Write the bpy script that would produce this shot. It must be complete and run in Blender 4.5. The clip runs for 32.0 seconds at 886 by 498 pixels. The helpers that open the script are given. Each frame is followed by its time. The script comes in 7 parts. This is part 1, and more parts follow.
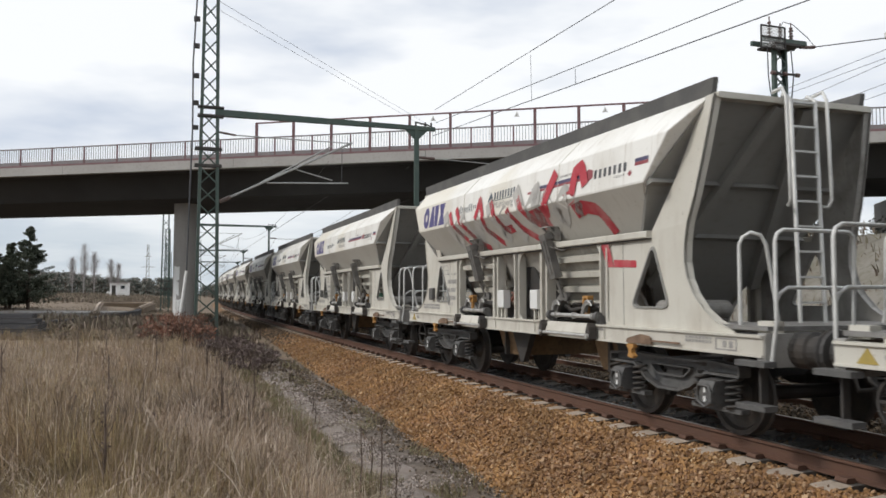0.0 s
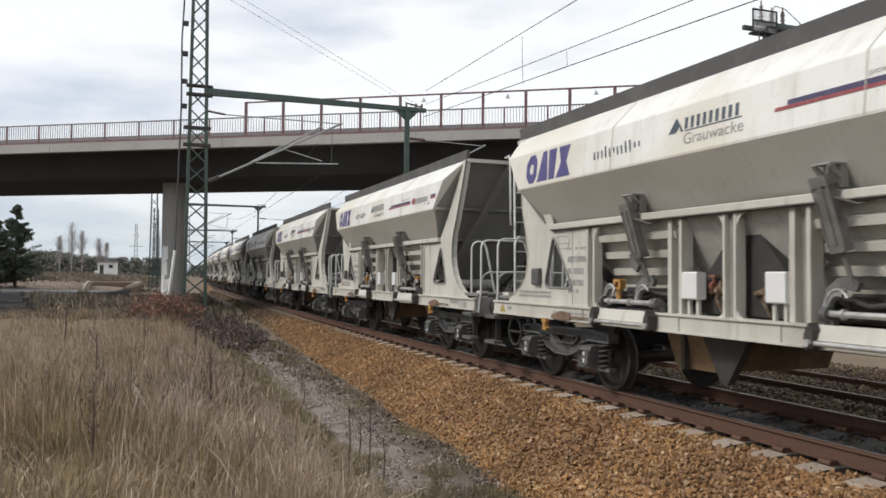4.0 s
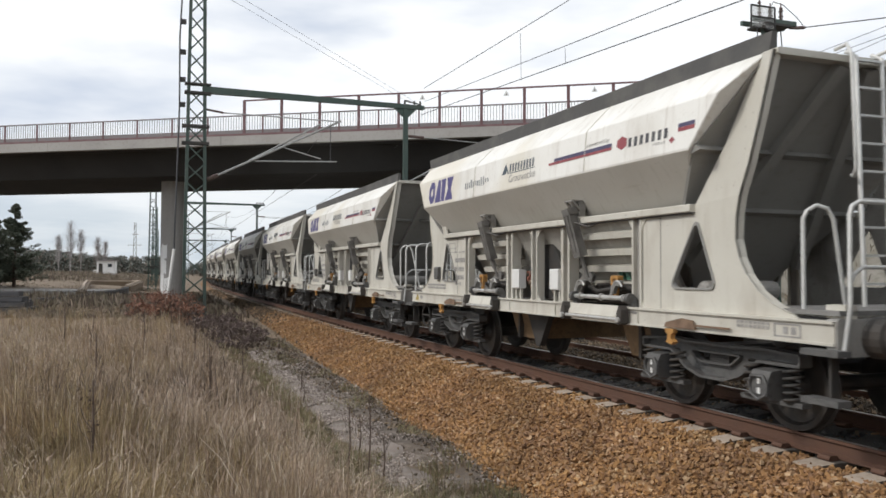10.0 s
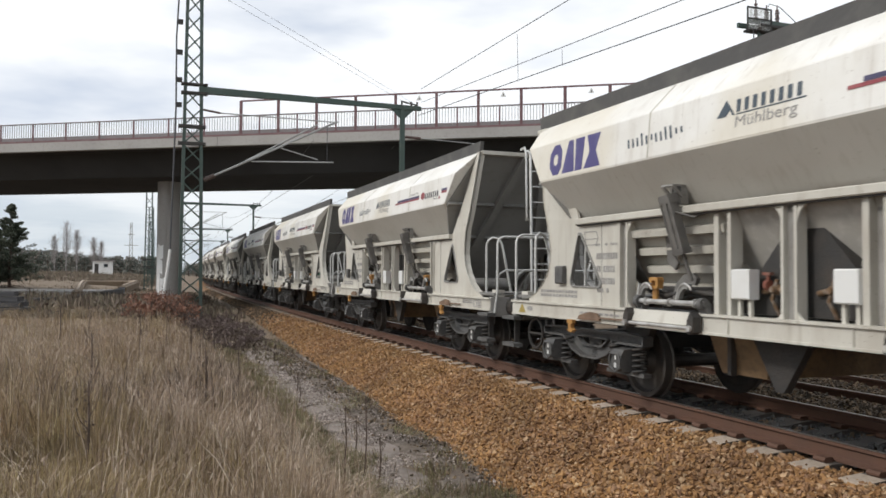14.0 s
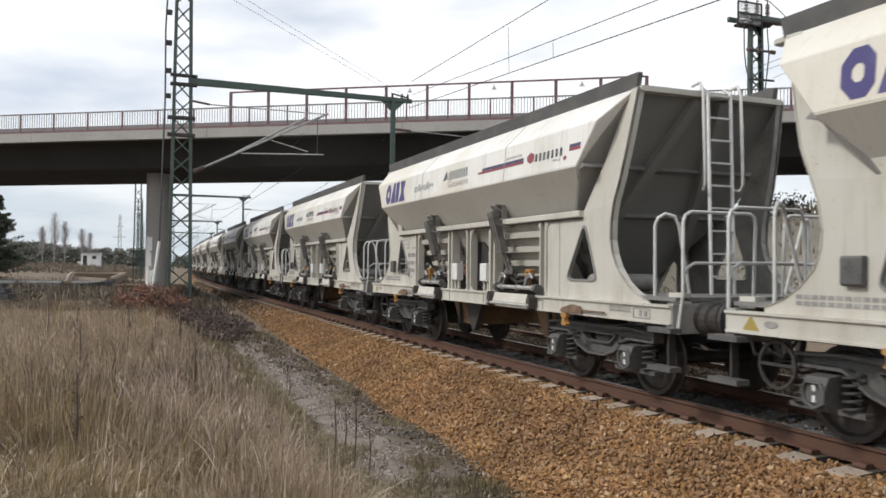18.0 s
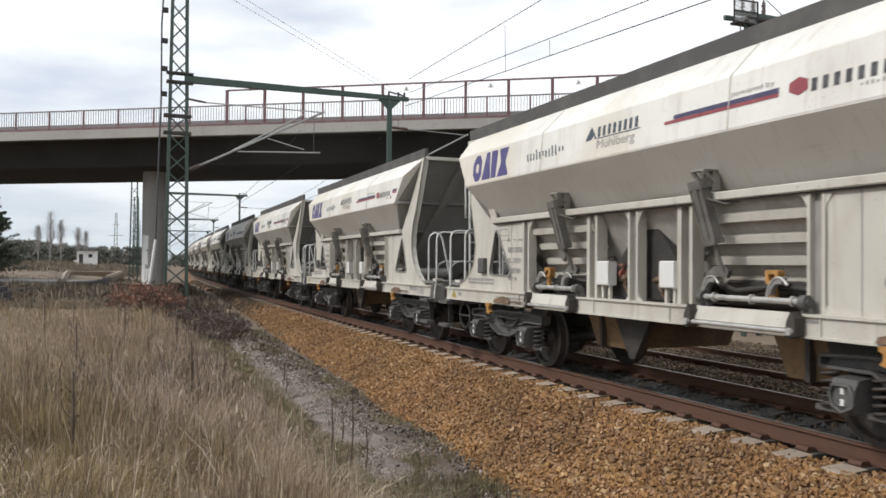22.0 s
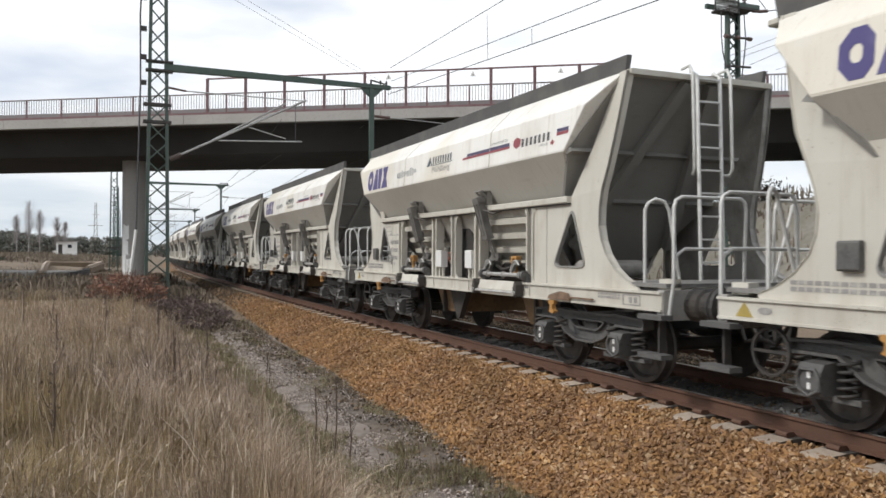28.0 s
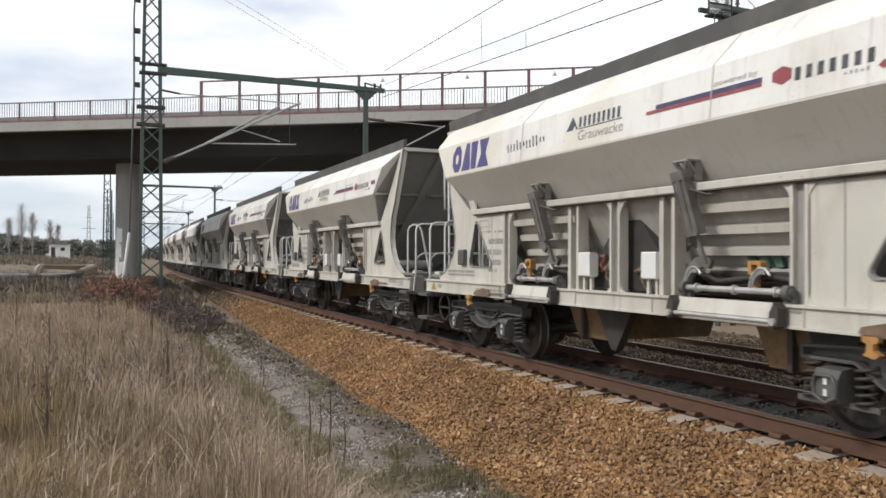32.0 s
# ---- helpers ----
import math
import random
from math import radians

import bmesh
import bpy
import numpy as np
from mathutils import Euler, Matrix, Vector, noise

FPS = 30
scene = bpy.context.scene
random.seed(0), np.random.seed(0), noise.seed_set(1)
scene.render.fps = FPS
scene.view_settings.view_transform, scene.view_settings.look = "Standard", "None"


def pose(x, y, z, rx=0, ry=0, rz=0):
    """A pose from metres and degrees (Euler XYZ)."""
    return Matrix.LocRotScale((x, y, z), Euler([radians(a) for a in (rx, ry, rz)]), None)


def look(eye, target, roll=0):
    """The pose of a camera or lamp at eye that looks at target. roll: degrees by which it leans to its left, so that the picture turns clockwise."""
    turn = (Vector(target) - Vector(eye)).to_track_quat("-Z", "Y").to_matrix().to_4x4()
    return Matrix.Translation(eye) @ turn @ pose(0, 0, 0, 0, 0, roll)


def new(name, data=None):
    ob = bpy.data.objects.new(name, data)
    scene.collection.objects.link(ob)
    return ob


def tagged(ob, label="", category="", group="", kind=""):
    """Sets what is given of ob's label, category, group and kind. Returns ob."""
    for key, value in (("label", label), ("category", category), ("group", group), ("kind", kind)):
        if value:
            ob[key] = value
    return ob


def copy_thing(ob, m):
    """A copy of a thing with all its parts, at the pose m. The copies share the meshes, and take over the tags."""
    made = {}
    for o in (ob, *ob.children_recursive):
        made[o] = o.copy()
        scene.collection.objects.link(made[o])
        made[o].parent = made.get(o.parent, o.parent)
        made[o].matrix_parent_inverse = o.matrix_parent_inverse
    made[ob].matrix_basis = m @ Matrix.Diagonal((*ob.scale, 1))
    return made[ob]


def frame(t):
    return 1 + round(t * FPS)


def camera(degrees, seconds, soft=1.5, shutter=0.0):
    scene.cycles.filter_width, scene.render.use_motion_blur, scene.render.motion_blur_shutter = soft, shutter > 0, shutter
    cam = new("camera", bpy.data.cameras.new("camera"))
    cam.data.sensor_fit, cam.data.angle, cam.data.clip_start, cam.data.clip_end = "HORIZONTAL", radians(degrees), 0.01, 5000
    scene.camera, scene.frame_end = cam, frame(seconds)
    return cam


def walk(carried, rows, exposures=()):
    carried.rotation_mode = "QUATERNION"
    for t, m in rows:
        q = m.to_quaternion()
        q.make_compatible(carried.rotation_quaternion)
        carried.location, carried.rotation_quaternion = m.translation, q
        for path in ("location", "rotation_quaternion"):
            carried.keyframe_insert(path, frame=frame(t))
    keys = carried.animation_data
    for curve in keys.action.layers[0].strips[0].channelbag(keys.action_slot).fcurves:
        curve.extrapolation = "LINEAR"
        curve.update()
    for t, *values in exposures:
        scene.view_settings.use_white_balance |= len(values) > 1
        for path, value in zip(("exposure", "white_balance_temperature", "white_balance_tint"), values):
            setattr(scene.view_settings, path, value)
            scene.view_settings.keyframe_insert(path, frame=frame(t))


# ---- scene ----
# the camera stands still on the bank and is turned slowly by hand
EYE = (0.0, 0.0, 1.5929)
cam = camera(57.797, 32.0, soft=1.6, shutter=0.12)
# seconds, degrees up, degrees of lean, degrees to the right
TURNS = (
    (0.0, 3.195, 0.085, -0.775),
    (0.5, 3.223, 0.103, -0.715),
    (1.0, 3.146, 0.124, -0.645),
    (1.5, 2.990, 0.211, -0.503),
    (2.0, 2.810, 0.400, -0.358),
    (2.5, 2.526, 0.543, -0.212),
    (3.0, 2.204, 0.520, -0.119),
    (3.5, 2.013, 0.535, -0.052),
    (5.5, 1.736, 0.406, 0.038),
    (6.0, 1.711, 0.353, 0.011),
    (6.5, 1.733, 0.269, -0.013),
    (7.0, 1.760, 0.199, -0.058),
    (7.5, 1.774, 0.136, -0.041),
    (8.0, 1.730, 0.119, -0.029),
    (8.5, 1.692, 0.188, 0.000),
    (9.0, 1.692, 0.188, 0.000),
    (9.5, 1.701, 0.170, 0.012),
    (10.0, 1.713, 0.260, 0.036),
    (10.5, 1.699, 0.316, 0.055),
    (11.0, 1.716, 0.301, 0.044),
    (11.5, 1.735, 0.321, 0.098),
    (12.0, 1.758, 0.367, 0.139),
    (12.5, 1.772, 0.399, 0.143),
    (13.0, 1.792, 0.395, 0.198),
    (13.5, 1.787, 0.428, 0.247),
    (14.0, 1.777, 0.371, 0.281),
    (14.5, 1.752, 0.417, 0.340),
    (16.5, 1.401, 0.507, 0.710),
    (17.0, 1.321, 0.582, 0.841),
    (17.5, 1.270, 0.574, 0.938),
    (18.0, 1.272, 0.539, 0.980),
    (18.5, 1.325, 0.598, 1.029),
    (19.0, 1.373, 0.433, 1.079),
    (19.5, 1.342, 0.340, 1.127),
    (20.0, 1.339, 0.238, 1.150),
    (20.5, 1.396, 0.229, 1.116),
    (21.0, 1.398, 0.265, 1.136),
    (21.5, 1.328, 0.368, 1.148),
    (22.0, 1.139, 0.486, 1.217),
    (22.5, 0.982, 0.574, 1.445),
    (23.0, 0.830, 0.582, 1.578),
    (23.5, 0.774, 0.557, 1.702),
    (24.0, 0.688, 0.475, 1.778),
    (24.5, 0.621, 0.387, 1.859),
    (25.0, 0.569, 0.357, 2.012),
    (25.5, 0.503, 0.356, 2.140),
    (27.5, 0.395, 0.272, 2.384),
    (28.0, 0.361, 0.239, 2.439),
    (28.5, 0.339, 0.219, 2.497),
    (29.0, 0.376, 0.234, 2.579),
    (29.5, 0.370, 0.253, 2.657),
    (30.0, 0.348, 0.345, 2.693),
    (30.5, 0.355, 0.360, 2.738),
    (31.0, 0.444, 0.378, 2.754),
    (31.5, 0.498, 0.331, 2.782),
    (32.0, 0.566, 0.231, 2.853),
)


def aim(up, lean, right):
    r, p = radians(right), radians(up)
    way = Vector((math.sin(r) * math.cos(p), math.cos(r) * math.cos(p), math.sin(p)))
    return look(EYE, Vector(EYE) + way, lean)


# the camera opens up a little as it turns
EXPOSED = ((0, -0.13), (4, -0.10), (10, -0.07), (15, -0.05), (20, -0.03), (26, 0.02), (32, 0.03))
walk(cam, [(t, aim(up, lean, right)) for t, up, lean, right in TURNS], EXPOSED)

# ---- world, sun ----
SUN_UP, SUN_TURN = radians(40), radians(250)
world = bpy.data.worlds.new("sky")
scene.world = world
world.use_nodes = True
wn, wl = world.node_tree.nodes, world.node_tree.links
wn.clear()
w_out = wn.new("ShaderNodeOutputWorld")
w_bg = wn.new("ShaderNodeBackground")
w_sky = wn.new("ShaderNodeTexSky")
w_sky.sky_type = "NISHITA"
w_sky.sun_disc = False
w_sky.sun_elevation, w_sky.sun_rotation = SUN_UP, SUN_TURN
w_sky.dust_density = 2.0
w_map = wn.new("ShaderNodeTexCoord")
w_sc = wn.new("ShaderNodeMapping")
w_sc.inputs["Scale"].default_value = (1.6, 1.6, 5.5)
w_noise = wn.new("ShaderNodeTexNoise")
w_noise.inputs["Scale"].default_value = 1.5
w_noise.inputs["Detail"].default_value = 5
w_noise.inputs["Roughness"].default_value = 0.5
w_ramp = wn.new("ShaderNodeValToRGB")
w_ramp.color_ramp.elements[0].position, w_ramp.color_ramp.elements[0].color = 0.35, (6.6, 7.4, 8.8, 1)
w_ramp.color_ramp.elements[1].position, w_ramp.color_ramp.elements[1].color = 0.54, (11.6, 11.8, 12.0, 1)
w_mix = wn.new("ShaderNodeMix")
w_mix.data_type = "RGBA"
w_mix.inputs["Factor"].default_value = 0.9
wl.new(w_map.outputs["Generated"], w_sc.inputs["Vector"])
wl.new(w_sc.outputs["Vector"], w_noise.inputs["Vector"])
wl.new(w_noise.outputs["Fac"], w_ramp.inputs["Fac"])
# haze: the cloud cover turns blue-grey low over the horizon
w_sep = wn.new("ShaderNodeSeparateXYZ")
w_low = wn.new("ShaderNodeMapRange")
w_low.inputs["From Min"].default_value, w_low.inputs["From Max"].default_value = 0.0, 0.17
w_low.inputs["To Min"].default_value, w_low.inputs["To Max"].default_value = 1.0, 0.0
w_haze = wn.new("ShaderNodeMix")
w_haze.data_type = "RGBA"
w_streak = wn.new("ShaderNodeMapping")
w_streak.inputs["Scale"].default_value = (2.2, 2.2, 15.0)
w_bank = wn.new("ShaderNodeTexNoise")
w_bank.inputs["Scale"].default_value, w_bank.inputs["Detail"].default_value, w_bank.inputs["Roughness"].default_value = 1.7, 6, 0.55
w_tone = wn.new("ShaderNodeValToRGB")
w_tone.color_ramp.elements[0].position, w_tone.color_ramp.elements[0].color = 0.36, (5.0, 6.1, 7.2, 1)
w_tone.color_ramp.elements[1].position, w_tone.color_ramp.elements[1].color = 0.60, (8.6, 9.2, 9.7, 1)
wl.new(w_map.outputs["Generated"], w_streak.inputs["Vector"])
wl.new(w_streak.outputs["Vector"], w_bank.inputs["Vector"])
wl.new(w_bank.outputs["Fac"], w_tone.inputs["Fac"])
wl.new(w_tone.outputs["Color"], w_haze.inputs["B"])
wl.new(w_map.outputs["Generated"], w_sep.inputs["Vector"])
wl.new(w_sep.outputs["Z"], w_low.inputs["Value"])
wl.new(w_low.outputs["Result"], w_haze.inputs["Factor"])
# an overcast sky is brightest overhead
w_high = wn.new("ShaderNodeMapRange")
w_high.inputs["From Min"].default_value, w_high.inputs["From Max"].default_value = 0.4, 1.0
w_high.inputs["To Min"].default_value, w_high.inputs["To Max"].default_value = 1.0, 1.15
w_lift = wn.new("ShaderNodeVectorMath")
w_lift.operation = "SCALE"
wl.new(w_sep.outputs["Z"], w_high.inputs["Value"])
wl.new(w_ramp.outputs["Color"], w_lift.inputs[0])
wl.new(w_high.outputs["Result"], w_lift.inputs["Scale"])
wl.new(w_lift.outputs["Vector"], w_haze.inputs["A"])
wl.new(w_sky.outputs["Color"], w_mix.inputs["A"])
wl.new(w_haze.outputs["Result"], w_mix.inputs["B"])
wl.new(w_mix.outputs["Result"], w_bg.inputs["Color"])
w_bg.inputs["Strength"].default_value = 0.1
wl.new(w_bg.outputs["Background"], w_out.inputs["Surface"])

sun_data = bpy.data.lights.new("sun", "SUN")
sun_data.energy, sun_data.angle, sun_data.color = 2.1, radians(9), (1.0, 0.965, 0.92)
sun = new("sun", sun_data)
# the sky's sun_rotation runs clockwise from +y seen from above
sun_way = Vector((math.sin(SUN_TURN) * math.cos(SUN_UP), math.cos(SUN_TURN) * math.cos(SUN_UP), math.sin(SUN_UP)))
sun.matrix_world = look(sun_way * 100, (0, 0, 0))

# ---- small tools ----
TRACK_X, TRACK_Y, TRACK_TURN, TRACK_BEND = 4.551, 8.0, -0.36367, 0.00054


def trk(s):
    """Plan position and heading of the track's centre line, s metres along it."""
    h = TRACK_TURN + TRACK_BEND * s
    x = TRACK_X + (math.cos(TRACK_TURN) - math.cos(h)) / TRACK_BEND
    y = TRACK_Y + (math.sin(h) - math.sin(TRACK_TURN)) / TRACK_BEND
    return x, y, h


def at(s, u, z):
    """A place s metres along the track, u metres to its right, z above the rail's top."""
    x, y, h = trk(s)
    return Vector((x + u * math.cos(h), y - u * math.sin(h), z))


def along(s, u=0.0, z=0.0):
    """A pose at that place: local x runs along the track, y to the bank, z up."""
    p, h = at(s, u, z), trk(s)[2]
    return pose(p.x, p.y, p.z, 0, 0, 90 - math.degrees(h))


class Geo:
    """Collects vertices and faces of one mesh."""

    def __init__(self):
        self.v, self.f, self.smooth = [], [], []

    def add(self, verts, faces, smooth=False):
        n = len(self.v)
        self.v.extend([tuple(p) for p in verts])
        self.f.extend([tuple(i + n for i in f) for f in faces])
        self.smooth.extend([smooth] * len(faces))
        return self

    def box(self, x0, x1, y0, y1, z0, z1, m=None, c=0.0):
        """A box; c cuts its upright and lying edges along x."""
        if c:
            ring = [(y0 + c, z0), (y1 - c, z0), (y1, z0 + c), (y1, z1 - c), (y1 - c, z1), (y0 + c, z1), (y0, z1 - c), (y0, z0 + c)]
        else:
            ring = [(y0, z0), (y1, z0), (y1, z1), (y0, z1)]
        return self.sweep([(y, z) for y, z in ring], x0, x1, m)

    def sweep(self, ring, x0, x1, m=None):
        """A closed outline in y, z drawn out from x0 to x1."""
        n = len(ring)
        v = [Vector((x0, y, z)) for y, z in ring] + [Vector((x1, y, z)) for y, z in ring]
        f = [(i, (i + 1) % n, n + (i + 1) % n, n + i) for i in range(n)] + [tuple(range(n))[::-1], tuple(range(n, 2 * n))]
        return self.add([m @ p for p in v] if m else v, f)

    def plate(self, ring, y0, y1, m=None):
        """A closed outline in x, z drawn out from y0 to y1."""
        n = len(ring)
        v = [Vector((x, y0, z)) for x, z in ring] + [Vector((x, y1, z)) for x, z in ring]
        f = [(i, (i + 1) % n, n + (i + 1) % n, n + i) for i in range(n)] + [tuple(range(n))[::-1], tuple(range(n, 2 * n))]
        return self.add([m @ p for p in v] if m else v, f)

    def slab(self, ring, z0, z1, m=None):
        """A closed outline in x, y drawn out from z0 to z1."""
        n = len(ring)
        v = [Vector((x, y, z0)) for x, y in ring] + [Vector((x, y, z1)) for x, y in ring]
        f = [(i, (i + 1) % n, n + (i + 1) % n, n + i) for i in range(n)] + [tuple(range(n))[::-1], tuple(range(n, 2 * n))]
        return self.add([m @ p for p in v] if m else v, f)

    def holed(self, outer, inner, y0, y1):
        """A plate in x, z with one hole; outer and inner have as many corners."""
        n = len(outer)
        v = [(x, y, z) for y in (y0, y1) for r in (outer, inner) for x, z in r]
        f = []
        for i in range(n):
            j = (i + 1) % n
            f += [(i, j, n + j, n + i), (2 * n + i, 3 * n + i, 3 * n + j, 2 * n + j), (i, 2 * n + i, 2 * n + j, j), (n + i, n + j, 3 * n + j, 3 * n + i)]
        return self.add(v, f)

    def beam(self, p, q, a, b, up=(0, 0, 1)):
        """A bar of section a x b from p to q."""
        p, q = Vector(p), Vector(q)
        d = (q - p).normalized()
        u = Vector(up)
        if abs(d.dot(u)) > 0.98:
            u = Vector((1, 0, 0))
        r = d.cross(u).normalized()
        u = r.cross(d).normalized()
        c = [(-a / 2, -b / 2), (a / 2, -b / 2), (a / 2, b / 2), (-a / 2, b / 2)]
        v = [p + r * x + u * y for x, y in c] + [q + r * x + u * y for x, y in c]
        return self.add(v, [(0, 1, 5, 4), (1, 2, 6, 5), (2, 3, 7, 6), (3, 0, 4, 7), (3, 2, 1, 0), (4, 5, 6, 7)])

    def tube(self, path, r, n=8, r2=None):
        """A round bar along a path; r2 is its radius at the far end."""
        path = [Vector(p) for p in path]
        rings, ref = [], None
        for i, p in enumerate(path):
            d = (path[min(i + 1, len(path) - 1)] - path[max(i - 1, 0)]).normalized()
            if ref is None:
                ref = d.orthogonal().normalized()
            ref = (ref - d * ref.dot(d)).normalized()
            o = d.cross(ref)
            k = i / (len(path) - 1)
            rr = r if r2 is None else r + (r2 - r) * k
            rings.append([p + (ref * math.cos(2 * math.pi * j / n) + o * math.sin(2 * math.pi * j / n)) * rr for j in range(n)])
        v = [p for ring in rings for p in ring]
        f = [(i * n + j, i * n + (j + 1) % n, (i + 1) * n + (j + 1) % n, (i + 1) * n + j) for i in range(len(path) - 1) for j in range(n)]
        self.add(v, f, True)
        m = len(path) - 1
        return self.add(rings[0] + rings[m], [tuple(range(n))[::-1], tuple(range(n, 2 * n))])

    def lathe(self, prof, n=20, m=None):
        """A profile of (radius, y) turned round the y axis."""
        v = [Vector((r * math.cos(2 * math.pi * j / n), y, r * math.sin(2 * math.pi * j / n))) for r, y in prof for j in range(n)]
        k = len(prof)
        f = [(i * n + j, i * n + (j + 1) % n, (i + 1) * n + (j + 1) % n, (i + 1) * n + j) for i in range(k - 1) for j in range(n)]
        f += [tuple(range(n)), tuple(range((k - 1) * n, k * n))[::-1]]
        return self.add([m @ p for p in v] if m else v, f, False)

    def mesh(self, name, material):
        me = bpy.data.meshes.new(name)
        me.from_pydata(self.v, [], self.f)
        me.polygons.foreach_set("use_smooth", self.smooth)
        bm = bmesh.new()
        bm.from_mesh(me)
        if len(self.f) < 20000:
            bmesh.ops.recalc_face_normals(bm, faces=bm.faces)
        bm.to_mesh(me)
        bm.free()
        me.materials.append(material)
        return me


def part(name, geo, material, parent=None, label="", bevel=0.0):
    """Links one mesh as a part of parent, or as a thing of its own."""
    ob = new(name, geo.mesh(name, material) if isinstance(geo, Geo) else geo)
    ob.parent = parent
    if label:
        ob["label"] = label
    if bevel:
        b = ob.modifiers.new("edge", "BEVEL")
        b.width, b.segments, b.limit_method = bevel, 1, "ANGLE"
    return ob


def thing(name, m, label, category, group="", kind=""):
    ob = new(name)
    ob.matrix_world = m
    ob.empty_display_size = 0.2
    return tagged(ob, label, category, group, kind)

# ---- materials ----
def shade(name, base, rough=0.6, metal=0.0, spots=(), bump=0.0, bump_scale=40.0, vary=0.0, coords="Object"):
    """A surface: base colour, then spots (scale, low, high, colour, strength, stretch) laid over it by noise, with fine relief."""
    m = bpy.data.materials.new(name)
    m.use_nodes = True
    n, l = m.node_tree.nodes, m.node_tree.links
    b = n["Principled BSDF"]
    b.inputs["Roughness"].default_value, b.inputs["Metallic"].default_value = rough, metal
    tc = n.new("ShaderNodeTexCoord")
    col = None
    for scale, low, high, colour, strength, stretch in spots:
        mp = n.new("ShaderNodeMapping")
        mp.inputs["Scale"].default_value = stretch
        l.new(tc.outputs[coords], mp.inputs["Vector"])
        tx = n.new("ShaderNodeTexNoise")
        tx.inputs["Scale"].default_value, tx.inputs["Detail"].default_value = scale, 6
        l.new(mp.outputs["Vector"], tx.inputs["Vector"])
        mr = n.new("ShaderNodeMapRange")
        mr.inputs["From Min"].default_value, mr.inputs["From Max"].default_value = low, high
        mr.inputs["To Max"].default_value = strength
        l.new(tx.outputs["Fac"], mr.inputs["Value"])
        mx = n.new("ShaderNodeMix")
        mx.data_type = "RGBA"
        mx.inputs["B"].default_value = (*colour, 1)
        if col is None:
            mx.inputs["A"].default_value = (*base, 1)
        else:
            l.new(col, mx.inputs["A"])
        l.new(mr.outputs["Result"], mx.inputs["Factor"])
        col = mx.outputs["Result"]
    if vary:
        oi = n.new("ShaderNodeObjectInfo")
        hs = n.new("ShaderNodeHueSaturation")
        mr = n.new("ShaderNodeMapRange")
        mr.inputs["To Min"].default_value, mr.inputs["To Max"].default_value = 1 - vary, 1 + vary
        l.new(oi.outputs["Random"], mr.inputs["Value"])
        l.new(mr.outputs["Result"], hs.inputs["Value"])
        if col is None:
            hs.inputs["Color"].default_value = (*base, 1)
        else:
            l.new(col, hs.inputs["Color"])
        col = hs.outputs["Color"]
    if col is None:
        b.inputs["Base Color"].default_value = (*base, 1)
    else:
        l.new(col, b.inputs["Base Color"])
    if bump:
        tx = n.new("ShaderNodeTexNoise")
        tx.inputs["Scale"].default_value, tx.inputs["Detail"].default_value = bump_scale, 4
        l.new(tc.outputs[coords], tx.inputs["Vector"])
        bp = n.new("ShaderNodeBump")
        bp.inputs["Strength"].default_value, bp.inputs["Distance"].default_value = bump, 0.02
        l.new(tx.outputs["Fac"], bp.inputs["Height"])
        l.new(bp.outputs["Normal"], b.inputs["Normal"])
    return m


ONE = (1, 1, 1)
WHITE_PAINT = shade("white_paint", (0.74, 0.73, 0.69), 0.45, 0, [(0.8, 0.45, 0.75, (0.52, 0.49, 0.43), 0.6, ONE), (4, 0.52, 0.8, (0.42, 0.37, 0.31), 0.4, (1.5, 1, 0.4)), (5, 0.6, 0.72, (0.36, 0.30, 0.23), 0.3, (2.5, 1, 0.12)), (0.35, 0.52, 0.62, (0.60, 0.55, 0.44), 0.6, ONE), (40, 0.66, 0.75, (0.16, 0.10, 0.06), 0.7, ONE)], 0.1, 12)
DUSTY_PAINT = shade("dusty_paint", (0.53, 0.51, 0.45), 0.6, 0, [(0.7, 0.42, 0.7, (0.44, 0.415, 0.36), 0.8, ONE), (3, 0.5, 0.8, (0.30, 0.25, 0.20), 0.5, (1.2, 1, 0.45)), (3, 0.6, 0.72, (0.52, 0.50, 0.45), 0.6, ONE), (4, 0.6, 0.78, (0.24, 0.19, 0.14), 0.4, (2.2, 1, 0.14)), (35, 0.66, 0.75, (0.12, 0.075, 0.045), 0.7, ONE)], 0.1, 12)
SLOPE_DUST_SHADE = shade("slope_dust_shade", (0.46, 0.44, 0.395), 0.65, 0, [(0.6, 0.42, 0.7, (0.38, 0.355, 0.31), 0.8, ONE), (5, 0.55, 0.8, (0.30, 0.26, 0.21), 0.45, (3, 1, 0.3)), (2, 0.6, 0.72, (0.27, 0.215, 0.16), 0.4, (0.3, 1, 3)), (35, 0.66, 0.75, (0.16, 0.11, 0.075), 0.6, ONE)], 0.1, 12)
GRIMY_SHADED_PAINT = shade("grimy_shaded_paint", (0.30, 0.29, 0.27), 0.6, 0, [(2.5, 0.42, 0.66, (0.17, 0.16, 0.145), 0.8, ONE), (8, 0.55, 0.75, (0.42, 0.40, 0.36), 0.5, (3, 1, 0.4)), (20, 0.6, 0.75, (0.09, 0.075, 0.06), 0.6, ONE)], 0.15, 20)
OILY_SHADED_CONCRETE = shade("oily_shaded_concrete", (0.085, 0.075, 0.065), 0.8, 0, [(6, 0.4, 0.7, (0.045, 0.042, 0.04), 0.8, ONE), (25, 0.55, 0.75, (0.16, 0.14, 0.12), 0.5, ONE)], 0.4, 50)
